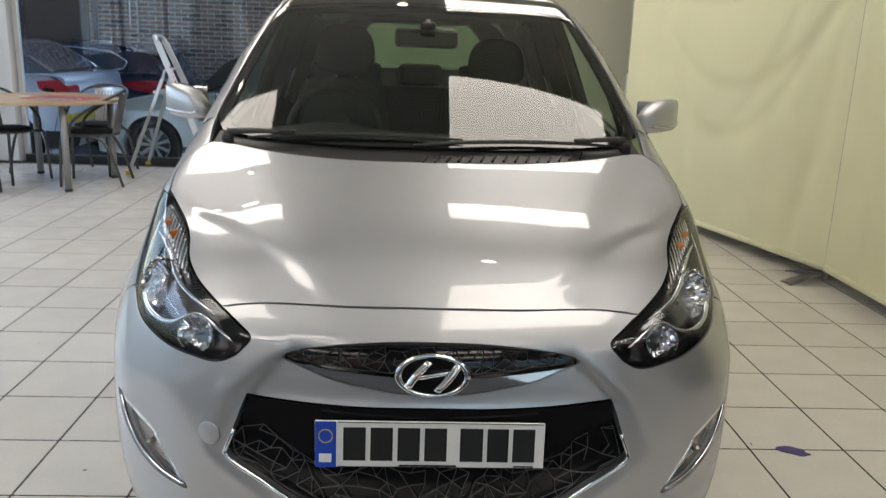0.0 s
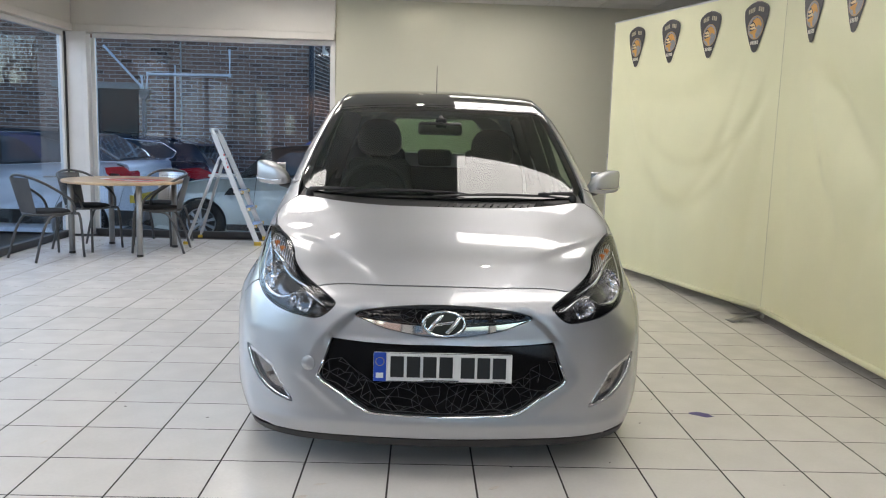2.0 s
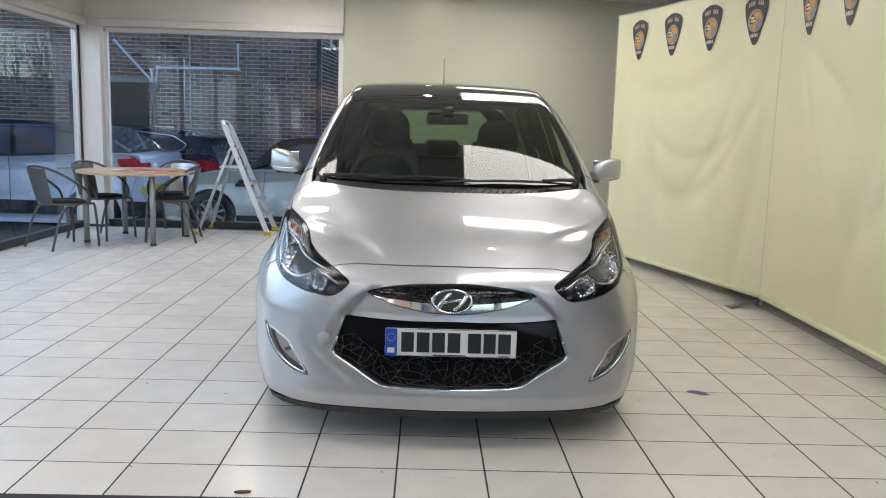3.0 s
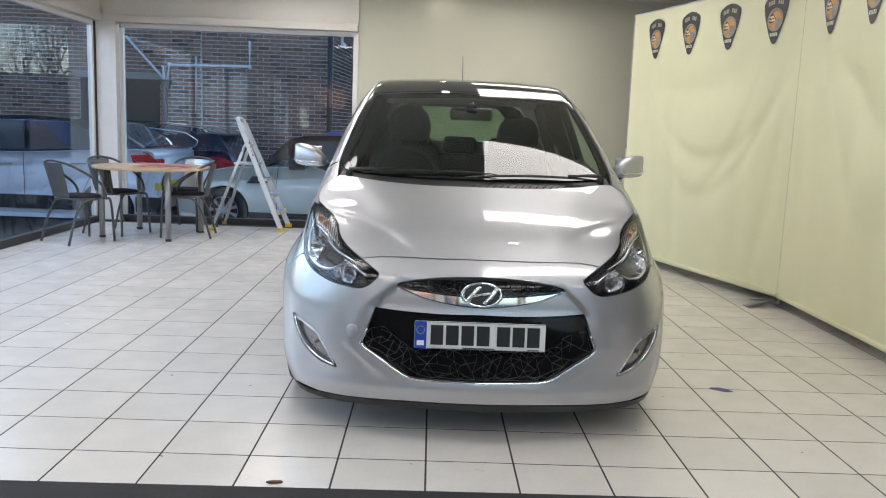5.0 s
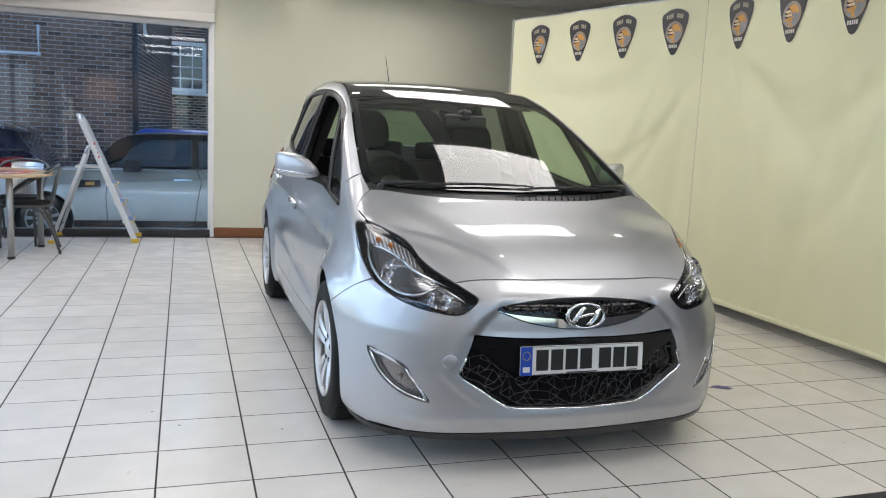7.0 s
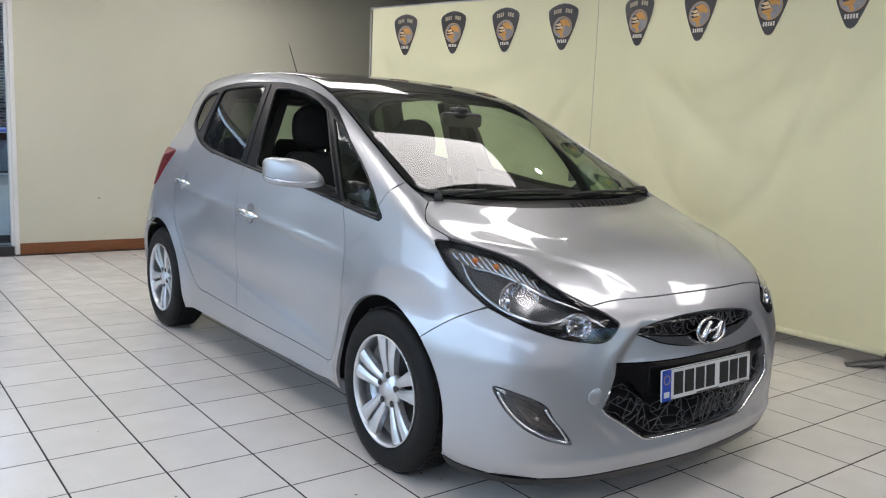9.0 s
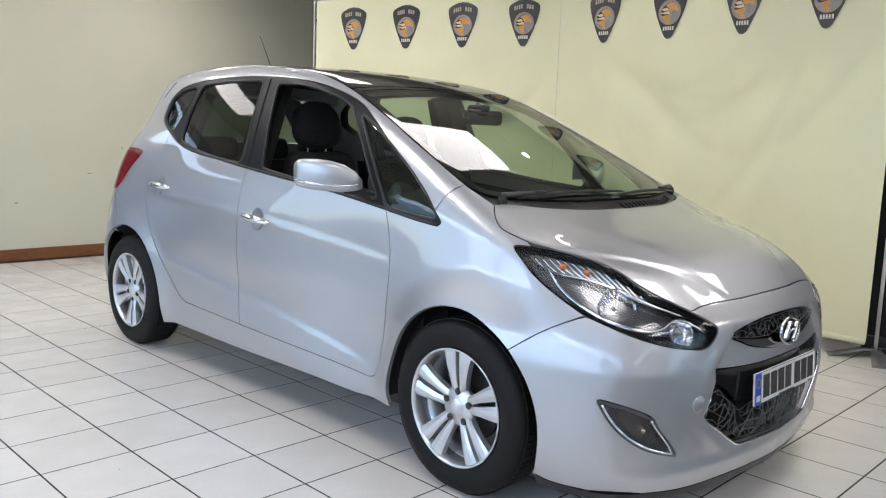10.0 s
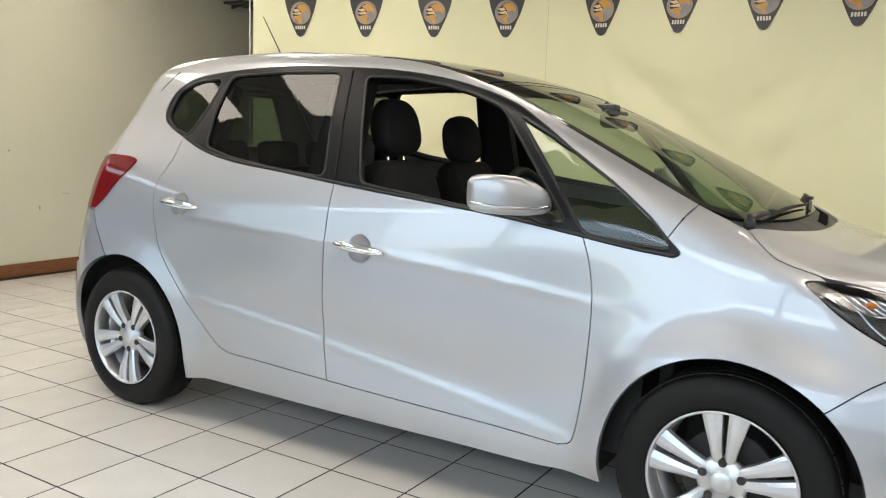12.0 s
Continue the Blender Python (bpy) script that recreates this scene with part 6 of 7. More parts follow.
def chair(x, y, face, perforated=False):
    """A bistro chair; face: degrees from +x that the sitter looks."""
    t = thing("chair", "grey metal bistro chair with black seat pad", "chair", x, y, 0, face, group="chairs round the table")
    part("seat", a_lathe([(0.001, 0.472), (0.17, 0.474), (0.205, 0.464), (0.212, 0.448), (0.20, 0.438), (0.001, 0.438)], 36), M_BLACKCLOTH, t, smooth=True)
    part("seat_ring", a_tube([(0.212 * math.cos(q), 0.212 * math.sin(q), 0.440) for q in (2 * math.pi * i / 36 for i in range(36))], 0.011, 8, True), M_GREYMETAL, t, smooth=True)
    for sy in (1, -1):
        part("front_leg", a_tube(smooth_line([(0.15, sy * 0.12, 0.435), (0.195, sy * 0.165, 0.432), (0.225, sy * 0.195, 0.39), (0.245, sy * 0.215, 0.0)], 5), 0.0125, 10), M_GREYMETAL, t, smooth=True)
        part("rear_leg", a_tube(smooth_line([(0.05, sy * 0.205, 0.435), (-0.10, sy * 0.215, 0.41), (-0.19, sy * 0.225, 0.26), (-0.27, sy * 0.235, 0.0)], 5), 0.0125, 10), M_GREYMETAL, t, smooth=True)
    hoop = smooth_line([(0.15, 0.225, 0.435), (0.11, 0.250, 0.56), (-0.05, 0.245, 0.68), (-0.22, 0.19, 0.78), (-0.275, 0.0, 0.815), (-0.22, -0.19, 0.78), (-0.05, -0.245, 0.68), (0.11, -0.250, 0.56), (0.15, -0.225, 0.435)], 7)
    part("hoop", a_tube(hoop, 0.0125, 10), M_GREYMETAL, t, smooth=True)
    bm = bmesh.new()
    rows = []
    for i in range(11):
        a = -0.155 + 0.031 * i
        b = -0.035 * (1 - (a / 0.16) ** 2)
        rows.append([[bm.verts.new((-0.185 - 0.085 * j / 8 + b + o, a * (0.85 + 0.15 * j / 8), 0.455 + 0.335 * j / 8)) for j in range(9)] for o in (0, 0.004)])
    for A, B in zip(rows, rows[1:]):
        for j in range(8):
            for o in (0, 1):
                q = (A[o][j], B[o][j], B[o][j + 1], A[o][j + 1])
                bm.faces.new(q if o else q[::-1])
    part("back_panel", bm, M_ALU if perforated else M_PANELGREY, t, "punched metal back panel", smooth=True)
    bm = bmesh.new()
    for i in range(9):
        for j in range(12):
            a, h = -0.118 + 0.0295 * i, 0.485 + 0.0235 * j
            b = -0.035 * (1 - (a / 0.16) ** 2)
            x0 = -0.185 - 0.085 * (h - 0.455) / 0.335 + b
            vs = [bm.verts.new((x0 + 0.0062, a + 0.008 * math.cos(q), h + 0.008 * math.sin(q))) for q in (math.pi / 3 * k for k in range(6))]
            bm.faces.new(vs)
    tagged(part("punched_hole", bm, M_SHIELD, t), kind="stuff")
    return t


chair(-3.66, 6.60, 56)
chair(-3.53, 7.27, -22)
chair(-2.77, 7.24, 188)
chair(-2.93, 7.80, -98, True)

# ---- step ladder ----
lad = thing("step_ladder", "aluminium step ladder with yellow feet standing open", "ladder")
def bar(name, a, b, w, d, m, parent):
    """A flat-sided rail from a to b, w across y and d along x."""
    A, B = Vector(a), Vector(b)
    bm = bmesh.new()
    rings = [[bm.verts.new(p + Vector((sx * d / 2, sy * w / 2, 0))) for sx, sy in ((-1, -1), (1, -1), (1, 1), (-1, 1))] for p in (A, B)]
    for k in range(4):
        bm.faces.new((rings[0][k], rings[0][(k + 1) % 4], rings[1][(k + 1) % 4], rings[1][k]))
    bm.faces.new(rings[0][::-1])
    bm.faces.new(rings[1])
    bmesh.ops.bevel(bm, geom=[e for e in bm.edges], offset=0.004, segments=2, affect="EDGES")
    return part(name, bm, m, parent)


for sy, y0, y1 in ((-1, 7.79, 7.90), (1, 8.27, 8.16)):
    st = bar("stile", (-1.86, y0, 0.02), (-2.37, y1, 1.24), 0.026, 0.060, M_ALU, lad)
    part("rubber_foot", a_box(-1.90, y0 - 0.02, 0.0, -1.82, y0 + 0.02, 0.045, 0.008), M_YELLOW, st)
    rl = bar("rear_leg", (-2.645, y0 - 0.06 * sy * -1, 0.02), (-2.335, y1, 0.90), 0.024, 0.034, M_ALU, lad)
    part("rubber_foot", a_box(-2.675, y0 + 0.06 * sy - 0.018, 0.0, -2.615, y0 + 0.06 * sy + 0.018, 0.035, 0.006), M_YELLOW, rl)
    part("rear_bow", a_tube(smooth_line([(-2.335, y1, 0.90), (-2.31, y1, 0.97), (-2.265, y1, 0.985)], 4), 0.014, 8), M_ALU, lad, smooth=True)
part("top_bow", a_tube(smooth_line([(-2.36, 7.90, 1.22), (-2.385, 7.905, 1.265), (-2.40, 7.95, 1.285), (-2.40, 8.11, 1.285), (-2.385, 8.155, 1.265), (-2.36, 8.16, 1.22)], 5), 0.024, 10, flat=0.7), M_ALU, lad, smooth=True)
part("platform", a_box(-2.43, 7.88, 0.755, -2.165, 8.18, 0.780, 0.005), M_ALU, lad)
M_TREAD = mat("blue_tread_plastic", (0.16, 0.26, 0.45), 0.5, var=0.1)
for z in (0.20, 0.39, 0.58):
    x = -1.86 - 0.51 * (z - 0.02) / 1.22
    tr = part("tread", a_box(x - 0.05, 7.80 + 0.09 * z, z, x + 0.055, 8.26 - 0.09 * z, z + 0.024, 0.004), M_ALU, lad)
    part("tread_grip", a_box(x - 0.04, 7.83 + 0.09 * z, z + 0.0245, x + 0.045, 8.23 - 0.09 * z, z + 0.028), M_TREAD, tr)
    for yy in (7.802 + 0.09 * z, 8.236 - 0.09 * z):
        part("tread_end", a_box(x + 0.030, yy, z - 0.004, x + 0.060, yy + 0.022, z + 0.030, 0.003), M_YELLOW, tr)
bar("rear_rung", (-2.60, 7.80, 0.15), (-2.60, 8.27, 0.15), 0.02, 0.02, M_ALU, lad)
for i in range(4):
    part("label_bar", a_box(-2.21 - 0.0085 * i, 7.8475 + 0.0, 0.86 + 0.045 * i, -2.195 - 0.0185 * i, 7.8495, 0.885 + 0.045 * i), M_REDPAPER, lad)

# ---- marks on the floor ----
def blot(name, label, x, y, a, b, material, seed, category, rz=0, high=0.0012):
    rg = random.Random(seed)
    t = thing(name, label, category, x, y, 0.0008, rz)
    pts = [(a * math.cos(q) * rg.uniform(0.78, 1.1), b * math.sin(q) * rg.uniform(0.7, 1.15), 0) for q in (2 * math.pi * i / 14 for i in range(14))]
    part("patch", a_prism([tuple(p) for p in smooth_line(pts, 3, True)], (0, 0, high)), material, t)
    return t


blot("ink_stain", "dark purple ink blot on the floor tile", 1.372, 2.441, 0.055, 0.034, M_PURPLE, 2, "stain", -25)
blot("dead_leaf", "brown dead leaf lying on the floor", -0.665, 1.205, 0.030, 0.010, M_LEAF, 5, "leaf", 5, 0.006)
rg = random.Random(12)
for i in range(26):
    x, y = rg.uniform(-2.6, 2.2), rg.uniform(1.35, 3.6)
    r = rg.uniform(0.003, 0.007)
    t = thing("floor_speck", "tiny dark scuff on the floor tile", "scuff", x, y, 0.0008, rg.uniform(0, 180), group="floor scuffs")
    part("fleck", a_prism([(r * 1.6 * math.cos(q) * rg.uniform(0.6, 1), r * 0.6 * math.sin(q) * rg.uniform(0.6, 1), 0) for q in (math.pi / 4 * k for k in range(8))], (0, 0, 0.0008)), M_GROUT, t)

# faint brown smudges left on the tiles
M_SMUDGE = mat("floor_smudge", (0.50, 0.45, 0.385), 0.35, var=0.15, scale=40)
rg = random.Random(31)
for i in range(14):
    x, y = rg.uniform(-2.7, -1.0) if i < 9 else rg.uniform(-1.0, 2.2), rg.uniform(1.5, 4.6) if i < 9 else rg.uniform(1.25, 1.6)
    blot("floor_smudge", "faint brown smudge on a floor tile", x, y, rg.uniform(0.012, 0.034), rg.uniform(0.004, 0.010), M_SMUDGE, 50 + i, "smudge", rg.uniform(0, 180), 0.0004)
# small scuffs on the back wall
M_SCUFF = mat("wall_scuff", (0.33, 0.31, 0.24), 0.6, var=0.2, scale=60)
for x, z, w, h in ((0.30, 0.78, 0.030, 0.006), (0.62, 1.02, 0.012, 0.012), (1.10, 0.66, 0.045, 0.004), (-0.35, 0.52, 0.020, 0.010), (0.86, 0.55, 0.010, 0.028)):
    t = thing("wall_scuff", "small grey scuff on the cream wall", "scuff", x, BACK, z, group="wall scuffs")
    part("mark", a_prism([(w * math.cos(q) * rg.uniform(0.6, 1), -0.0012, h * math.sin(q) * rg.uniform(0.6, 1)) for q in (math.pi / 5 * k for k in range(10))], (0, 0.001, 0)), M_SCUFF, t)

# ---- outside: yard, brick walls, parked cars ----
YARD = -0.30
M_ASPHALT = mat("asphalt", (0.055, 0.055, 0.058), 0.9, var=0.3, scale=3, fine=150, bump=0.5)
M_BRICK = mat("dark_brick", (0.145, 0.084, 0.060), 0.85, var=0.75, scale=5, fine=60, island=0.9, per_object=0.9, bump=0.3)
M_MORTAR = mat("mortar", (0.56, 0.55, 0.53), 0.95, var=0.2, scale=6, fine=80, bump=0.3)
M_REDBRICK = mat("red_brick", (0.46, 0.21, 0.11), 0.85, var=0.35, scale=4, fine=50, island=0.5, bump=0.2)
M_CREAM = mat("cream_patch", (0.78, 0.68, 0.48), 0.8, var=0.12, scale=3, fine=60, bump=0.2)
M_CONCRETE = mat("concrete", (0.32, 0.31, 0.29), 0.9, var=0.15, scale=4, bump=0.3)
M_PIPE = mat("white_plastic_pipe", (0.78, 0.80, 0.82), 0.4, var=0.1, scale=6)
M_FLATDARK = mat("flat_dark", (0.02, 0.02, 0.022), 0.7, var=0.3, scale=5)
# blue-grey of shade and mirrored sky is mixed into this white
M_CARWHITE = mat("white_car_paint", (0.52, 0.57, 0.66), 0.30, var=0.03, scale=3, coat=1.0)
# crossover roof toned dark for the brick wall mirrored in it
M_CARROOF = mat("wall_darkened_roof", (0.030, 0.036, 0.050), 0.25, var=0.1, scale=3, coat=1.0)
M_CARCREAM = mat("cream_car_paint", (0.52, 0.54, 0.51), 0.30, var=0.03, scale=3, coat=1.0)
M_CARBLUE = mat("dark_blue_car_paint", (0.008, 0.016, 0.045), 0.28, var=0.1, scale=3, coat=1.0)
# blue base stands for the sky and daylight showing in the panes
M_CARGLASS = mat("blue_lifted_glass", (0.045, 0.062, 0.085), 0.04, var=0.2, scale=4, spec=0.8)
M_PARKRED = mat("red_tail_lens", (0.42, 0.012, 0.02), 0.1, var=0.3, scale=12)
M_YPLATE = mat("yellow_plate", (0.62, 0.42, 0.03), 0.4, var=0.05)
M_BLUECAR = mat("bright_blue_panel", (0.02, 0.08, 0.40), 0.3, var=0.1, coat=1.0)

structure("ground", a_box(-90, -90, YARD - 0.4, 90, 90, YARD), M_ASPHALT, "dark asphalt yard and street", "ground")
structure("foundation", a_box(LEFT - 0.2, FRONT - 0.2, YARD, RIGHT + 0.2, BACK + 0.24, -0.081), M_CONCRETE, "concrete plinth under the showroom", "foundation")


def brick_wall(name, label, x0, x1, y, z0, z1, material, parts_from=None, parts_to=None, rz=0, origin=None):
    """A stretcher-bond wall: a mortar slab with each brick standing proud; the bricks face -y."""
    w = structure(name, a_box(x0, y, z0, x1, y + 0.25, z1), M_MORTAR, label, "wall")
    if origin:
        w.matrix_basis = pose(*origin, 0, 0, rz)
    bm = bmesh.new()
    box(bm, -0.1065, -0.004, -0.0315, 0.1065, 0.02, 0.0315)
    one = mesh_of(bm, "brick")
    one.materials.append(material)
    verts, faces = [], []
    rg = random.Random(len(name))
    made = 0
    for j in range(int((z1 - z0) / 0.075)):
        z = z0 + 0.0375 + 0.075 * j
        for i in range(int((x1 - x0) / 0.225) + 1):
            x = x0 + 0.1125 + 0.225 * i - (0.1125 if j % 2 else 0)
            a, b = max(x - 0.1065, x0), min(x + 0.1065, x1)
            if b - a < 0.04:
                continue
            if parts_from and parts_from[0] < x < parts_to[0] and parts_from[1] < z < parts_to[1] and b - a > 0.21 and made < 300:
                o = new("brick", one)
                o.parent = w
                o.matrix_basis = pose(x, y + rg.uniform(-0.002, 0.001), z)
                made += 1
                continue
            k = len(verts)
            d = rg.uniform(-0.002, 0.001)
            verts += [(px, py, pz) for py in (y - 0.004 + d, y + 0.02) for px, pz in ((a, z - 0.0315), (b, z - 0.0315), (b, z + 0.0315), (a, z + 0.0315))]
            faces += [(k, k + 1, k + 2, k + 3), (k, k + 4, k + 5, k + 1), (k + 1, k + 5, k + 6, k + 2), (k + 2, k + 6, k + 7, k + 3), (k + 3, k + 7, k + 4, k)]
    me = bpy.data.meshes.new("bricks")
    me.from_pydata(verts, [], faces)
    me.materials.append(material)
    o = new("bricks", me)
    o.parent = w
    tagged(o, kind="stuff")
    return w


WALL_Y = 14.8
# yard walls carried up to 9 m, unseen, to keep sun off the showroom floor
brick_wall("wall_yard", "dark brown brick wall across the yard", -9.6, -2.16, WALL_Y, YARD, 9.0, M_BRICK, (-5.2, 1.30), (-2.6, 2.90))
brick_wall("wall_return", "dark brick wall running back from the corner", 0.0, 7.0, 0.0, 0.0, 9.3, M_BRICK, rz=86, origin=(-2.165, WALL_Y + 0.02, YARD))
brick_wall("wall_far", "dark brick house wall beyond the yard", -3.0, 1.8, 23.0, YARD, 7.0, M_BRICK)
brick_wall("wall_garden", "low brick garden wall beside the far house", 1.81, 14.0, 23.6, YARD, 2.4, M_BRICK)
brick_wall("pilaster", "shallow brick pier on the yard wall", -5.285, -4.72, WALL_Y - 0.11, YARD, 9.0, M_BRICK)
dk = thing("service_opening", "service opening under a concrete lintel, its shade a dark sheet", "door", kind="structure")
# flat dark sheet stands for the shade inside the opening
part("shutter", a_box(-7.10, WALL_Y - 0.03, YARD, -5.56, WALL_Y - 0.008, 1.98), M_FLATDARK, dk)
part("lintel", a_box(-7.20, WALL_Y - 0.05, 1.98, -5.50, WALL_Y - 0.008, 2.10), M_CONCRETE, dk)


def pipe_run(label, pts, r, m, group=""):
    t = thing("pipe", label, "pipe", group=group)
    part("run", a_tube(pts, r, 10), m, t, smooth=True)
    for p in pts[1:-1]:
        part("elbow", a_lathe([(r * 0.5, -r * 1.5), (r * 1.3, -r * 1.3), (r * 1.3, r * 1.3), (r * 0.5, r * 1.5)], 12, origin=p), m, t, smooth=True)
    return t


PY = WALL_Y - 0.16
pipe_run("white plastic waste pipe sloping down the brick wall", [(-6.15, PY, 2.78), (-5.45, PY, 2.03), (-5.43, PY, 1.93)], 0.024, M_PIPE, "waste pipes")
pipe_run("white plastic waste pipe with an upright end", [(-3.76, PY, 2.78), (-3.76, PY, 2.29), (-5.32, PY, 2.27), (-5.36, PY, 1.96)], 0.024, M_PIPE, "waste pipes")
pipe_run("thin white pipe stub on the brick wall", [(-5.47, PY, 2.24), (-5.44, PY, 2.22), (-5.42, PY, 1.95)], 0.020, M_PIPE, "waste pipes")
hp = thing("rainwater_hopper", "black hopper and drain pipe on the brick wall", "drainpipe")
part("hopper", a_prism([(-5.52, PY - 0.06, 1.98), (-5.28, PY - 0.06, 1.98), (-5.35, PY - 0.06, 1.80), (-5.45, PY - 0.06, 1.80)], (0, 0.12, 0)), M_DARKFRAME, hp)
part("downpipe", a_tube([(-5.40, PY, 1.82), (-5.40, PY, YARD)], 0.045, 12), M_DARKFRAME, hp, smooth=True)
pipe_run("black drain pipe at the corner of the brick wall", [(-2.20, PY + 0.05, 3.9), (-2.20, PY + 0.05, YARD)], 0.05, M_DARKFRAME)
pipe_run("pale upright rod against the brick wall", [(-4.80, PY + 0.01, 2.45), (-4.82, PY + 0.01, 1.40)], 0.014, M_FRAME)


def house_window(x, y, z, w, h, parent, rows=3, cols=3, deep=0.06, facing_y=-1, paint=M_FRAME):
    wd = thing("window", "", "")
    wd.parent = parent
    f = facing_y
    part("pane", a_box(x, y + f * 0.01, z, x + w, y + f * 0.02, z + h), M_CARGLASS, wd)
    bm = bmesh.new()
    for i in range(cols + 1):
        a = x + w * i / cols
        t = 0.05 if i in (0, cols) else 0.018
        box(bm, a - t, y + f * 0.012, z - 0.05, a + t, y + f * (deep + 0.012), z + h + 0.05)
    part("frame", bm, paint, wd)
    bm = bmesh.new()
    for j in range(rows + 1):
        b = z + h * j / rows
        t = 0.05 if j in (0, rows) else 0.018
        box(bm, x - 0.048, y + f * 0.014, b - t, x + w + 0.048, y + f * (deep + 0.008), b + t)
    part("glazing_bars", bm, paint, wd)
    part("sill", a_box(x - 0.12, y, z - 0.14, x + w + 0.12, y + f * 0.14, z - 0.06), paint, wd)


far = thing("far_house_windows", "white painted sash windows of the far brick house", "window")
house_window(-1.78, 22.98, 2.10, 0.95, 1.25, far, 4, 3)
house_window(-0.25, 22.98, 2.10, 0.95, 1.25, far, 4, 3)
house_window(-1.70, 22.98, 4.10, 0.95, 1.25, far, 4, 3)
rw = thing("return_wall_window", "white window high on the receding brick wall", "window")
for a in (15.6, 17.4):
    bm = a_box(-2.16, a, 2.85, -2.06, a + 1.1, 4.2)
    part("frame", bm, M_FRAME, rw)
    part("pane", a_box(-2.065, a + 0.08, 2.93, -2.052, a + 1.02, 4.12), M_CARGLASS, rw)

# bare tree behind the garden wall
def bare_tree(x, y):
    t = thing("bare_tree", "leafless tree with fine bare twigs against the sky", "tree", x, y, YARD)
    rg = random.Random(77)
    trunk = [Vector((0.02 * math.sin(2.1 * i), 0.02 * math.cos(1.7 * i), 0.3 * i)) for i in range(9)]
    part("trunk", a_tube(trunk, [0.17 - 0.009 * i for i in range(9)], 10), M_BARK, t, smooth=True)
    limbs, twigs = bmesh.new(), bmesh.new()

    def grow(at, way, length, r, depth):
        pts = [at]
        for _ in range(4):
            way = (way + Vector((rg.uniform(-0.25, 0.25), rg.uniform(-0.25, 0.25), rg.uniform(-0.05, 0.22)))).normalized()
            pts.append(pts[-1] + way * length / 4)
        tube(limbs if depth < 2 else twigs, pts, [r * (1 - 0.16 * k) for k in range(5)], 6 if depth < 2 else 4)
        if depth < 4:
            for k in (1, 2, 3, 4):
                if depth < 3 or rg.random() < 0.75:
                    out = (way + Vector((rg.uniform(-1, 1), rg.uniform(-1, 1), rg.uniform(-0.2, 0.6)))).normalized()
                    grow(pts[k], out, length * 0.62, r * 0.45, depth + 1)
    for k in range(5):
        q = 2 * math.pi * k / 5 + 0.4
        grow(trunk[5 + k % 4], Vector((math.cos(q), math.sin(q), 1.1)).normalized(), 1.9, 0.075, 0)
    part("limbs", limbs, M_BARK, t, smooth=True)
    tagged(part("twigs", twigs, M_BARK, t), kind="stuff")


M_BARK = mat("grey_bark", (0.10, 0.085, 0.075), 0.9, var=0.3, scale=10, fine=80, bump=0.4)
bare_tree(5.0, 26.5)

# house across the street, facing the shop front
hs = thing("street_house", "dark brick house across the street, placed for window reflections", "house", 0, 0, 0)
# dark brick stands for the house's shaded front, as reflected in the window
part("wall", a_box(-18, -19.0, YARD, -1.7, -16.0, 6.0), M_BRICK, hs)
# made-up panels and porch stand for the sunlit patches reflected there
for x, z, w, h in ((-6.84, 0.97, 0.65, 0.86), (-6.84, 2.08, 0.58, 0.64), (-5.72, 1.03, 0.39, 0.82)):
    part("sunlit_patch", a_box(x, -16.02, z, x + w, -15.96, z + h), M_CREAM, hs, "cream panel standing for a sunlit patch")
part("porch", a_box(-4.86, -16.02, 1.87, -3.8, -15.9, 2.64), M_REDBRICK, hs, "red brick porch standing for a sunlit patch")
part("roof", a_prism([(-18.3, -15.8, 5.9), (-18.3, -19.4, 5.9), (-18.3, -17.6, 8.4)], (16.9, 0, 0)), M_FLATDARK, hs)
for x in (-16.5, -13, -9.5, -3.3):
    house_window(x, -15.99, 4.2, 1.2, 1.3, hs, 2, 2, facing_y=1, paint=M_DARKFRAME)
    house_window(x, -15.99, 0.0, 1.3, 1.2, hs, 2, 2, facing_y=1, paint=M_DARKFRAME)

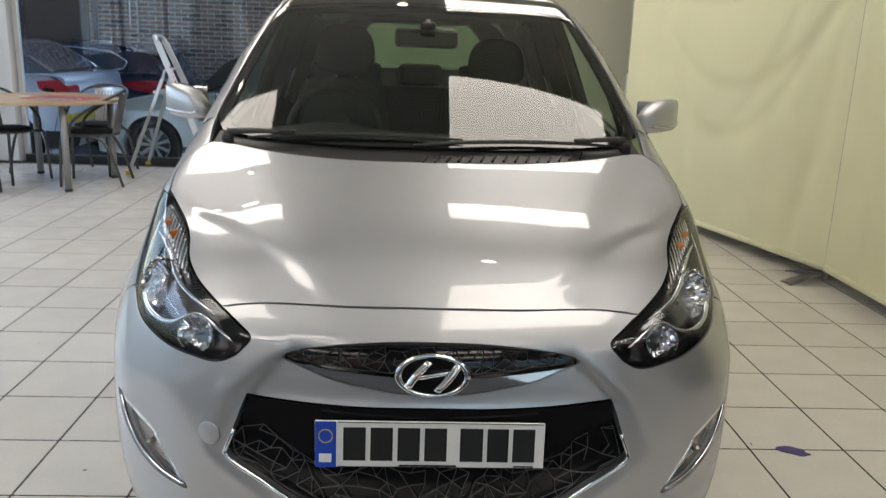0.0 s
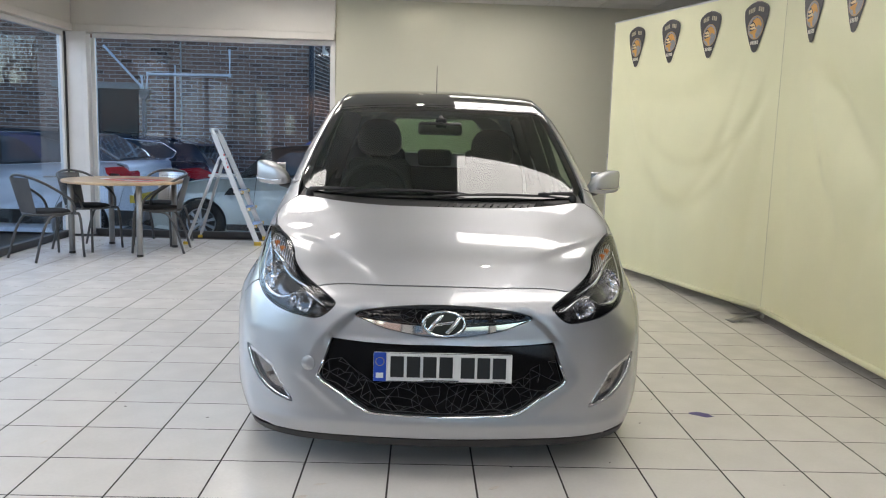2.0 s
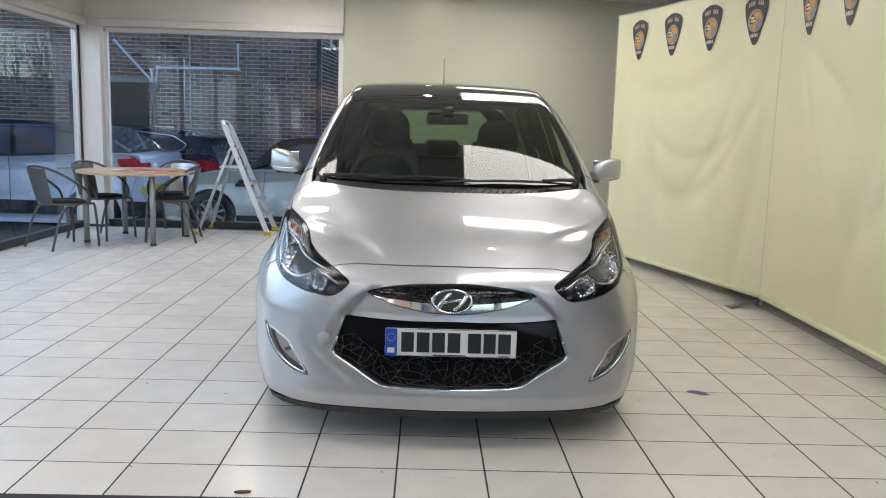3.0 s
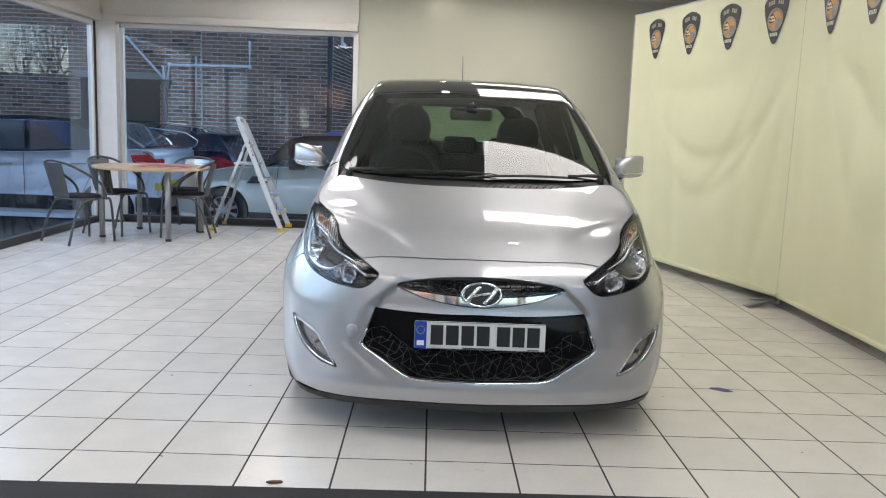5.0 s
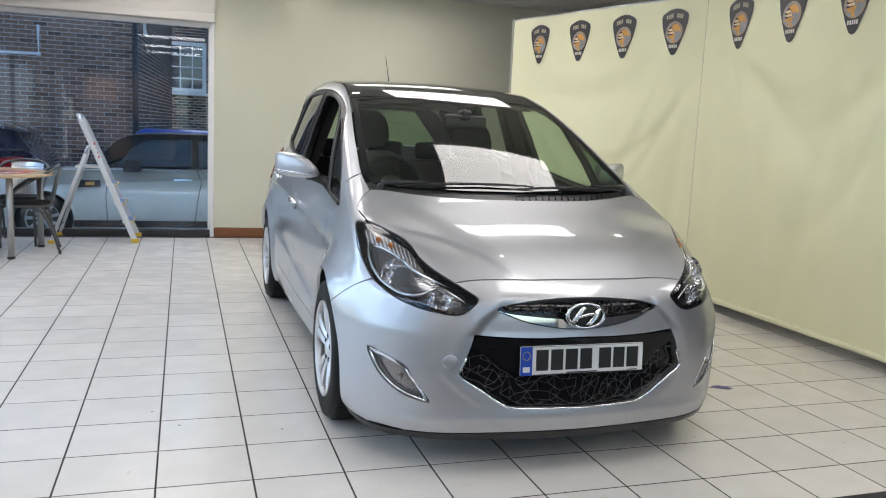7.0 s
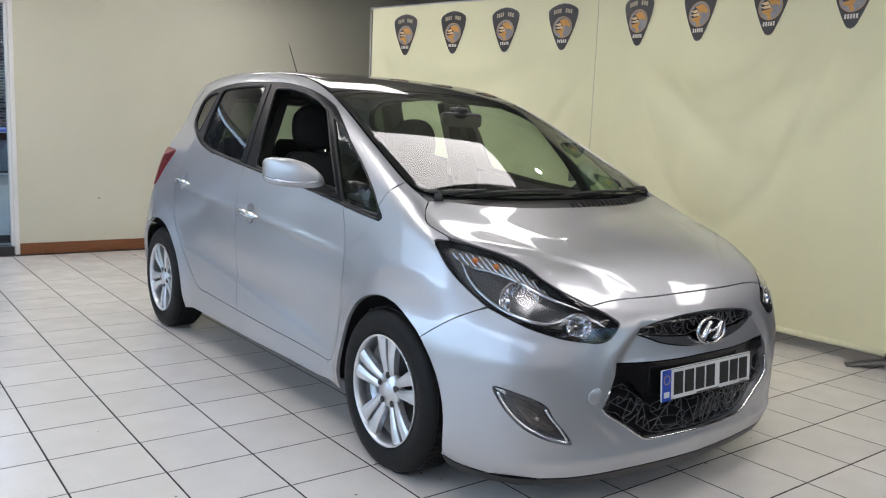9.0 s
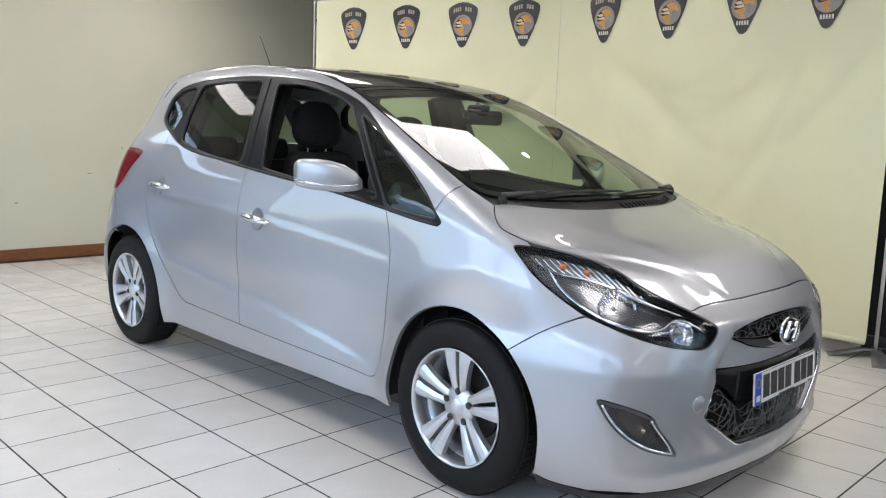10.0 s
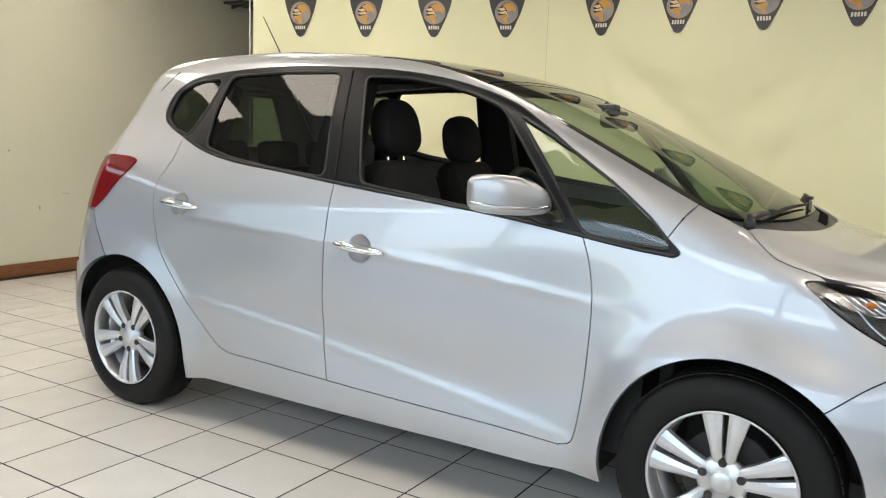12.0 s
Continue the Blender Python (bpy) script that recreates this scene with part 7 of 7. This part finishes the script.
# ---- parked cars ----
def parked(name, label, x, y, spec):
    """A car standing along x with its near side at y; spec gives its side view (0 = its nose or tail at the left)."""
    t = thing(name, label, "car", x, y, YARD)
    wide, body, glassy = spec["wide"], spec["body"], spec["paint"]
    # lower body with wheel arches
    low = []
    for p in spec["under"]:
        if len(p) == 3:
            cx, r = p[0], p[1]
            low += [(cx + r * math.cos(radians(a)), 0.31 + r * math.sin(radians(a))) for a in range(200, -21, -11)]
        else:
            low.append(p)
    top = [tuple(v)[:2] for v in smooth_line([(a, b, 0) for a, b in spec["shoulder"]], 5)]
    outline = tidy(low + top[::-1])
    if np.sum([outline[i - 1][0] * outline[i][1] - outline[i][0] * outline[i - 1][1] for i in range(len(outline))]) < 0:
        outline = outline[::-1]

    def loft(line, rows, m, nm):
        bm = bmesh.new()
        rings = []
        for yy, d in rows:
            rings.append([bm.verts.new((a, yy, b)) for a, b in inset(line, d)])
        n = len(rings[0])
        for A, B in zip(rings, rings[1:]):
            for k in range(n):
                bm.faces.new((A[k], A[(k + 1) % n], B[(k + 1) % n], B[k]))
        bm.faces.new(rings[0])
        bm.faces.new(rings[-1][::-1])
        bmesh.ops.recalc_face_normals(bm, faces=bm.faces)
        return part(nm, bm, m, t, smooth=True)
    b = loft(outline, [(0.035, 0.05), (0.008, 0.018), (0.0, 0.0), (0.0, 0.0), (0.03, -0.004), (wide - 0.03, -0.004), (wide, 0.0), (wide - 0.035, 0.05)][:1] + [(0.012, 0.022), (0.0, 0.004), (0.02, -0.002), (wide - 0.02, -0.002), (wide, 0.004), (wide - 0.012, 0.022)], glassy, "body")
    md = b.modifiers.new("edge", "EDGE_SPLIT")
    md.split_angle = radians(40)
    cab = tidy([tuple(v)[:2] for v in smooth_line([(a, c, 0) for a, c in spec["cabin"]], 5)])
    c = loft(cab, [(0.16, 0.06), (0.13, 0.02), (0.12, 0.0), (wide - 0.12, 0.0), (wide - 0.13, 0.02), (wide - 0.16, 0.06)], spec.get("roof_paint", glassy), "cabin")
    md = c.modifiers.new("edge", "EDGE_SPLIT")
    md.split_angle = radians(40)
    for pane in spec["panes"]:
        ln = inset(tidy(corners(pane)), 0)
        part("side_window", a_prism([(a, 0.112, c) for a, c in ln], (0, 0.02, 0)), M_CARGLASS, t)
        part("window_trim", a_tube([(a, 0.110, c) for a, c in ln], spec.get("trim", 0.008), 6, True), M_CHROME if spec.get("chrome") else M_BLACKPL, t, smooth=True)
    for cx in spec["wheels"]:
        w = part("wheel", a_lathe([(0.20, 0.0), (0.27, -0.012), (0.305, 0.005), (0.312, 0.03), (0.312, 0.17), (0.30, 0.19), (0.20, 0.19)], 40, "y", (cx, 0.012, 0.312), closed=True), M_TYRE, t, smooth=True)
        part("rim_ring", a_lathe([(0.185, 0.02), (0.205, 0.004), (0.212, 0.0), (0.205, 0.03)], 40, "y", (cx, 0.012, 0.312), closed=True), M_RIM, w, smooth=True)
        part("wheel_disc", a_lathe([(0.001, 0.06), (0.19, 0.06), (0.19, 0.07), (0.001, 0.07)], 32, "y", (cx, 0.012, 0.312)), M_DARKMETAL, w)
        part("hub", a_lathe([(0.001, 0.015), (0.04, 0.018), (0.05, 0.06)], 20, "y", (cx, 0.012, 0.312)), M_RIM, w, smooth=True)
        for k in range(spec.get("spokes", 8)):
            q = 2 * math.pi * k / spec.get("spokes", 8) + 0.3
            d = Vector((math.cos(q), 0, math.sin(q)))
            n = Vector((-math.sin(q), 0, math.cos(q)))
            o = Vector((cx, 0.028, 0.312))
            part("spoke", a_prism([o + d * 0.03 - n * 0.012, o + d * 0.195 - n * 0.022, o + d * 0.195 + n * 0.022, o + d * 0.03 + n * 0.012], (0, 0.02, 0)), M_RIM, w)
    for nm, m, pts, dep in spec["bits"]:
        part(nm, a_prism([(a, -0.006, c) for a, c in pts], (0, dep, 0)), m, t)
    if "rear_glass" in spec:
        (xa, za), (xb, zb) = spec["rear_glass"]
        o = Vector((zb - za, 0, -(xb - xa))).normalized() * -0.014
        y0, y1 = 0.24, wide - 0.24
        part("rear_window", a_prism([Vector((xa, y0 + 0.05, za)) + o, Vector((xa, y1 - 0.05, za)) + o, Vector((xb, y1, zb)) + o, Vector((xb, y0, zb)) + o], o * -2.0), M_CARGLASS, t)
    for ln in spec["gaps"]:
        part("panel_gap", a_tube([(a, 0.001, c) for a, c in ln], 0.004, 5), M_BLACKPL, t)
    part("underside", a_box(spec["wheels"][0] - 0.2, 0.15, 0.16, spec["wheels"][1] + 0.2, wide - 0.15, 0.45), M_BLACKPL, t)
    return t


parked("parked_hatchback", "white compact crossover with dark roof and red tail lamps, parked outside", -7.85, 9.25, dict(
    wide=1.78, body=0, paint=M_CARWHITE, roof_paint=M_CARROOF, rear_glass=((3.34, 1.43), (3.84, 1.15)), wheels=(0.80, 3.40), spokes=5,
    under=[(0.02, 0.45), (0.05, 0.26), (0.80, 0.37, 1), (3.40, 0.37, 1), (4.02, 0.30), (4.09, 0.48)],
    shoulder=[(0.02, 0.45), (0.06, 0.72), (0.30, 0.92), (0.95, 1.03), (2.2, 1.04), (3.2, 1.10), (3.95, 1.12), (4.06, 0.98), (4.09, 0.75), (4.09, 0.48)],
    cabin=[(0.95, 1.00), (1.35, 1.26), (1.70, 1.44), (2.2, 1.52), (2.85, 1.50), (3.30, 1.44), (3.85, 1.14), (3.96, 1.02)],
    panes=[[(1.22, 1.06), (1.60, 1.33), (1.85, 1.42), (2.30, 1.455), (2.30, 1.07)], [(2.37, 1.07), (2.37, 1.46), (2.80, 1.44), (3.12, 1.36), (3.36, 1.20), (3.30, 1.12)]],
    bits=[("tail_lamp", M_PARKRED, [(3.74, 1.05), (3.97, 1.07), (4.085, 0.99), (4.085, 0.89), (3.88, 0.90), (3.76, 0.97)], 0.30), ("lamp_core", M_WHITEPAPER, [(3.80, 0.98), (3.93, 0.97), (3.95, 0.90), (3.82, 0.90)], 0.004),
          # black cladding, drawn taller to take in the shade low on the body
          ("cladding", M_BLACKPL, [(1.18, 0.30), (3.02, 0.30), (3.02, 0.48), (1.18, 0.48)], 0.05), ("rear_cladding", M_BLACKPL, [(3.79, 0.30), (4.03, 0.30), (4.10, 0.50), (3.79, 0.50)], 0.3),
          ("number_plate", M_YPLATE, [(4.05, 0.60), (4.10, 0.60), (4.10, 0.70), (4.05, 0.70)], 0.9), ("handle", M_CHROME, [(2.95, 0.90), (3.15, 0.91), (3.15, 0.93), (2.95, 0.92)], 0.02), ("handle", M_CHROME, [(1.98, 0.87), (2.18, 0.88), (2.18, 0.90), (1.98, 0.89)], 0.02),
          ("tailgate_seam", M_BLACKPL, [(3.90, 1.10), (3.97, 1.08), (3.97, 1.07), (3.90, 1.09)], 1.3)],
    gaps=[[(2.33, 0.42), (2.33, 1.05)], [(1.25, 0.42), (1.18, 0.75), (1.20, 1.03)], [(3.05, 0.45), (3.20, 0.75), (3.40, 1.09)]]))

parked("parked_estate", "dark blue estate car with chrome window line, parked outside", -8.10, 11.65, dict(
    wide=1.85, body=0, paint=M_CARBLUE, rear_glass=((4.44, 1.325), (4.625, 1.08)), wheels=(0.95, 3.77), spokes=10, chrome=True, trim=0.014,
    under=[(0.02, 0.45), (0.06, 0.24), (0.95, 0.36, 1), (3.77, 0.36, 1), (4.70, 0.28), (4.80, 0.50)],
    shoulder=[(0.02, 0.45), (0.08, 0.66), (0.5, 0.80), (1.25, 0.93), (2.5, 0.97), (3.8, 1.03), (4.55, 1.05), (4.74, 0.90), (4.80, 0.70), (4.80, 0.50)],
    cabin=[(1.15, 0.90), (1.75, 1.20), (2.15, 1.38), (2.7, 1.46), (3.5, 1.45), (4.2, 1.40), (4.42, 1.34), (4.62, 1.08), (4.66, 0.98)],
    panes=[[(1.75, 1.02), (2.10, 1.27), (2.45, 1.37), (2.62, 1.38), (2.62, 1.03)], [(2.70, 1.03), (2.70, 1.39), (3.40, 1.38), (3.95, 1.33), (4.16, 1.20), (4.10, 1.10), (3.80, 1.05)]],
    bits=[("tail_lamp", M_PARKRED, [(4.10, 0.92), (4.55, 0.96), (4.76, 0.88), (4.78, 0.80), (4.50, 0.78), (4.24, 0.82)], 0.45), ("rear_spoiler", M_CARBLUE, [(4.25, 1.40), (4.62, 1.33), (4.62, 1.30), (4.30, 1.35)], 1.5),
          ("handle", M_CHROME, [(3.35, 0.90), (3.57, 0.91), (3.57, 0.935), (3.35, 0.925)], 0.02), ("rear_number_plate", M_YPLATE, [(4.77, 0.62), (4.815, 0.62), (4.815, 0.72), (4.77, 0.72)], 0.8),
          ("roof_rail", M_CHROME, [(2.4, 1.475), (4.0, 1.455), (4.0, 1.475), (2.4, 1.50)], 0.03)],
    gaps=[[(2.66, 0.32), (2.66, 1.0)], [(3.55, 0.50), (3.75, 0.80), (4.12, 1.02)]]))

parked("parked_city_car", "cream three-door city car with black roof, parked outside", -3.70, 9.72, dict(
    wide=1.68, body=0, paint=M_CARCREAM, roof_paint=M_BLACKPL, wheels=(0.68, 3.12), spokes=9, trim=0.006,
    under=[(0.02, 0.42), (0.05, 0.22), (0.68, 0.345, 1), (3.12, 0.345, 1), (3.66, 0.26), (3.70, 0.45)],
    shoulder=[(0.02, 0.42), (0.06, 0.64), (0.26, 0.80), (0.75, 0.90), (1.25, 0.93), (2.4, 0.95), (3.4, 0.97), (3.62, 0.85), (3.68, 0.65), (3.70, 0.45)],
    cabin=[(1.12, 0.90), (1.36, 1.12), (1.58, 1.32), (1.90, 1.385), (2.6, 1.40), (3.10, 1.375), (3.30, 1.28), (3.42, 1.05), (3.46, 0.92)],
    panes=[[(1.52, 0.97), (1.70, 1.20), (1.86, 1.30), (2.42, 1.325), (2.42, 0.985)], [(2.50, 0.985), (2.50, 1.325), (3.02, 1.31), (3.16, 1.20), (3.22, 1.00)]],
    bits=[("headlamp", M_WHITEPAPER, [(0.10, 0.62), (0.22, 0.56), (0.36, 0.62), (0.38, 0.72), (0.26, 0.80), (0.14, 0.74)], 0.2), ("scuttle_trim", M_BLACKPL, [(1.00, 0.70), (1.34, 0.72), (1.34, 0.80), (1.08, 0.80)], 0.01),
          ("side_repeater", M_ORANGE, [(1.17, 0.735), (1.27, 0.74), (1.27, 0.78), (1.17, 0.775)], -0.010), ("handle", M_CHROME, [(2.20, 0.815), (2.42, 0.82), (2.42, 0.845), (2.20, 0.84)], -0.012),
          ("mirror", M_BLACKPL, [(1.62, 0.92), (1.80, 0.92), (1.83, 0.98), (1.80, 1.06), (1.64, 1.06), (1.60, 0.99)], -0.16), ("belt_trim", M_CHROME, [(1.40, 0.945), (3.35, 0.965), (3.35, 0.978), (1.40, 0.958)], 0.006),
          ("sill_trim", M_BLACKPL, [(1.03, 0.22), (2.78, 0.22), (2.78, 0.30), (1.03, 0.30)], 0.04)],
    gaps=[[(1.42, 0.30), (1.40, 0.60), (1.44, 0.94)], [(2.46, 0.30), (2.50, 0.62), (2.54, 0.80), (2.48, 0.96)]]))
bl = thing("blue_van_roof", "bright blue car roof beyond the city car", "car", 0, 0, YARD)
part("roof", a_box(-2.2, 13.0, 0.2, 0.6, 14.4, 1.42, 0.25, 4), M_BLUECAR, bl, smooth=True)

# ---- floor: dark joints with one slab for each tile ----
floor = structure("floor", a_box(LEFT - 0.2, FRONT - 0.2, -0.08, RIGHT + 0.2, BACK + 0.3, -0.0007), M_GROUT, "cream ceramic floor tiles with dark joints", "floor")
PITCH, X0, Y0 = 0.3377, 0.21, 1.44


def tile_mesh(bm, x, y, w=PITCH - 0.0068):
    h, e = w / 2, 0.0008
    rings = []
    for d, z in ((0, -0.006), (0, -e), (e, 0.0)):
        rings.append([bm.verts.new((x + sx * (h - d), y + sy * (h - d), z)) for sx, sy in ((-1, -1), (1, -1), (1, 1), (-1, 1))])
    for A, B in zip(rings, rings[1:]):
        for k in range(4):
            bm.faces.new((A[k], A[(k + 1) % 4], B[(k + 1) % 4], B[k]))
    bm.faces.new(rings[-1])


bm = bmesh.new()
tile_mesh(bm, 0, 0)
tile_data = mesh_of(bm, "floor_tile")
tile_data.materials.append(M_TILE)
rest = bmesh.new()
rng = random.Random(4)
for i in range(-13, 11):
    for j in range(-17, 21):
        x, y = X0 + (i + 0.5) * PITCH, Y0 + (j + 0.5) * PITCH
        if x < LEFT + 0.1 or x > RIGHT or y < FRONT + 0.1 or y > BACK + 0.0:
            continue
        if -9 <= i <= 6 and -1 <= j <= 16:
            t = new("floor_tile", tile_data)
            t.parent = floor
            t.matrix_basis = pose(x, y, rng.uniform(-0.0002, 0.0), rng.uniform(-0.04, 0.04), rng.uniform(-0.04, 0.04), rng.choice((0, 90, 180, 270)))
        else:
            tile_mesh(rest, x, y)
tagged(part("floor_tiles", rest, M_TILE, floor), kind="stuff")
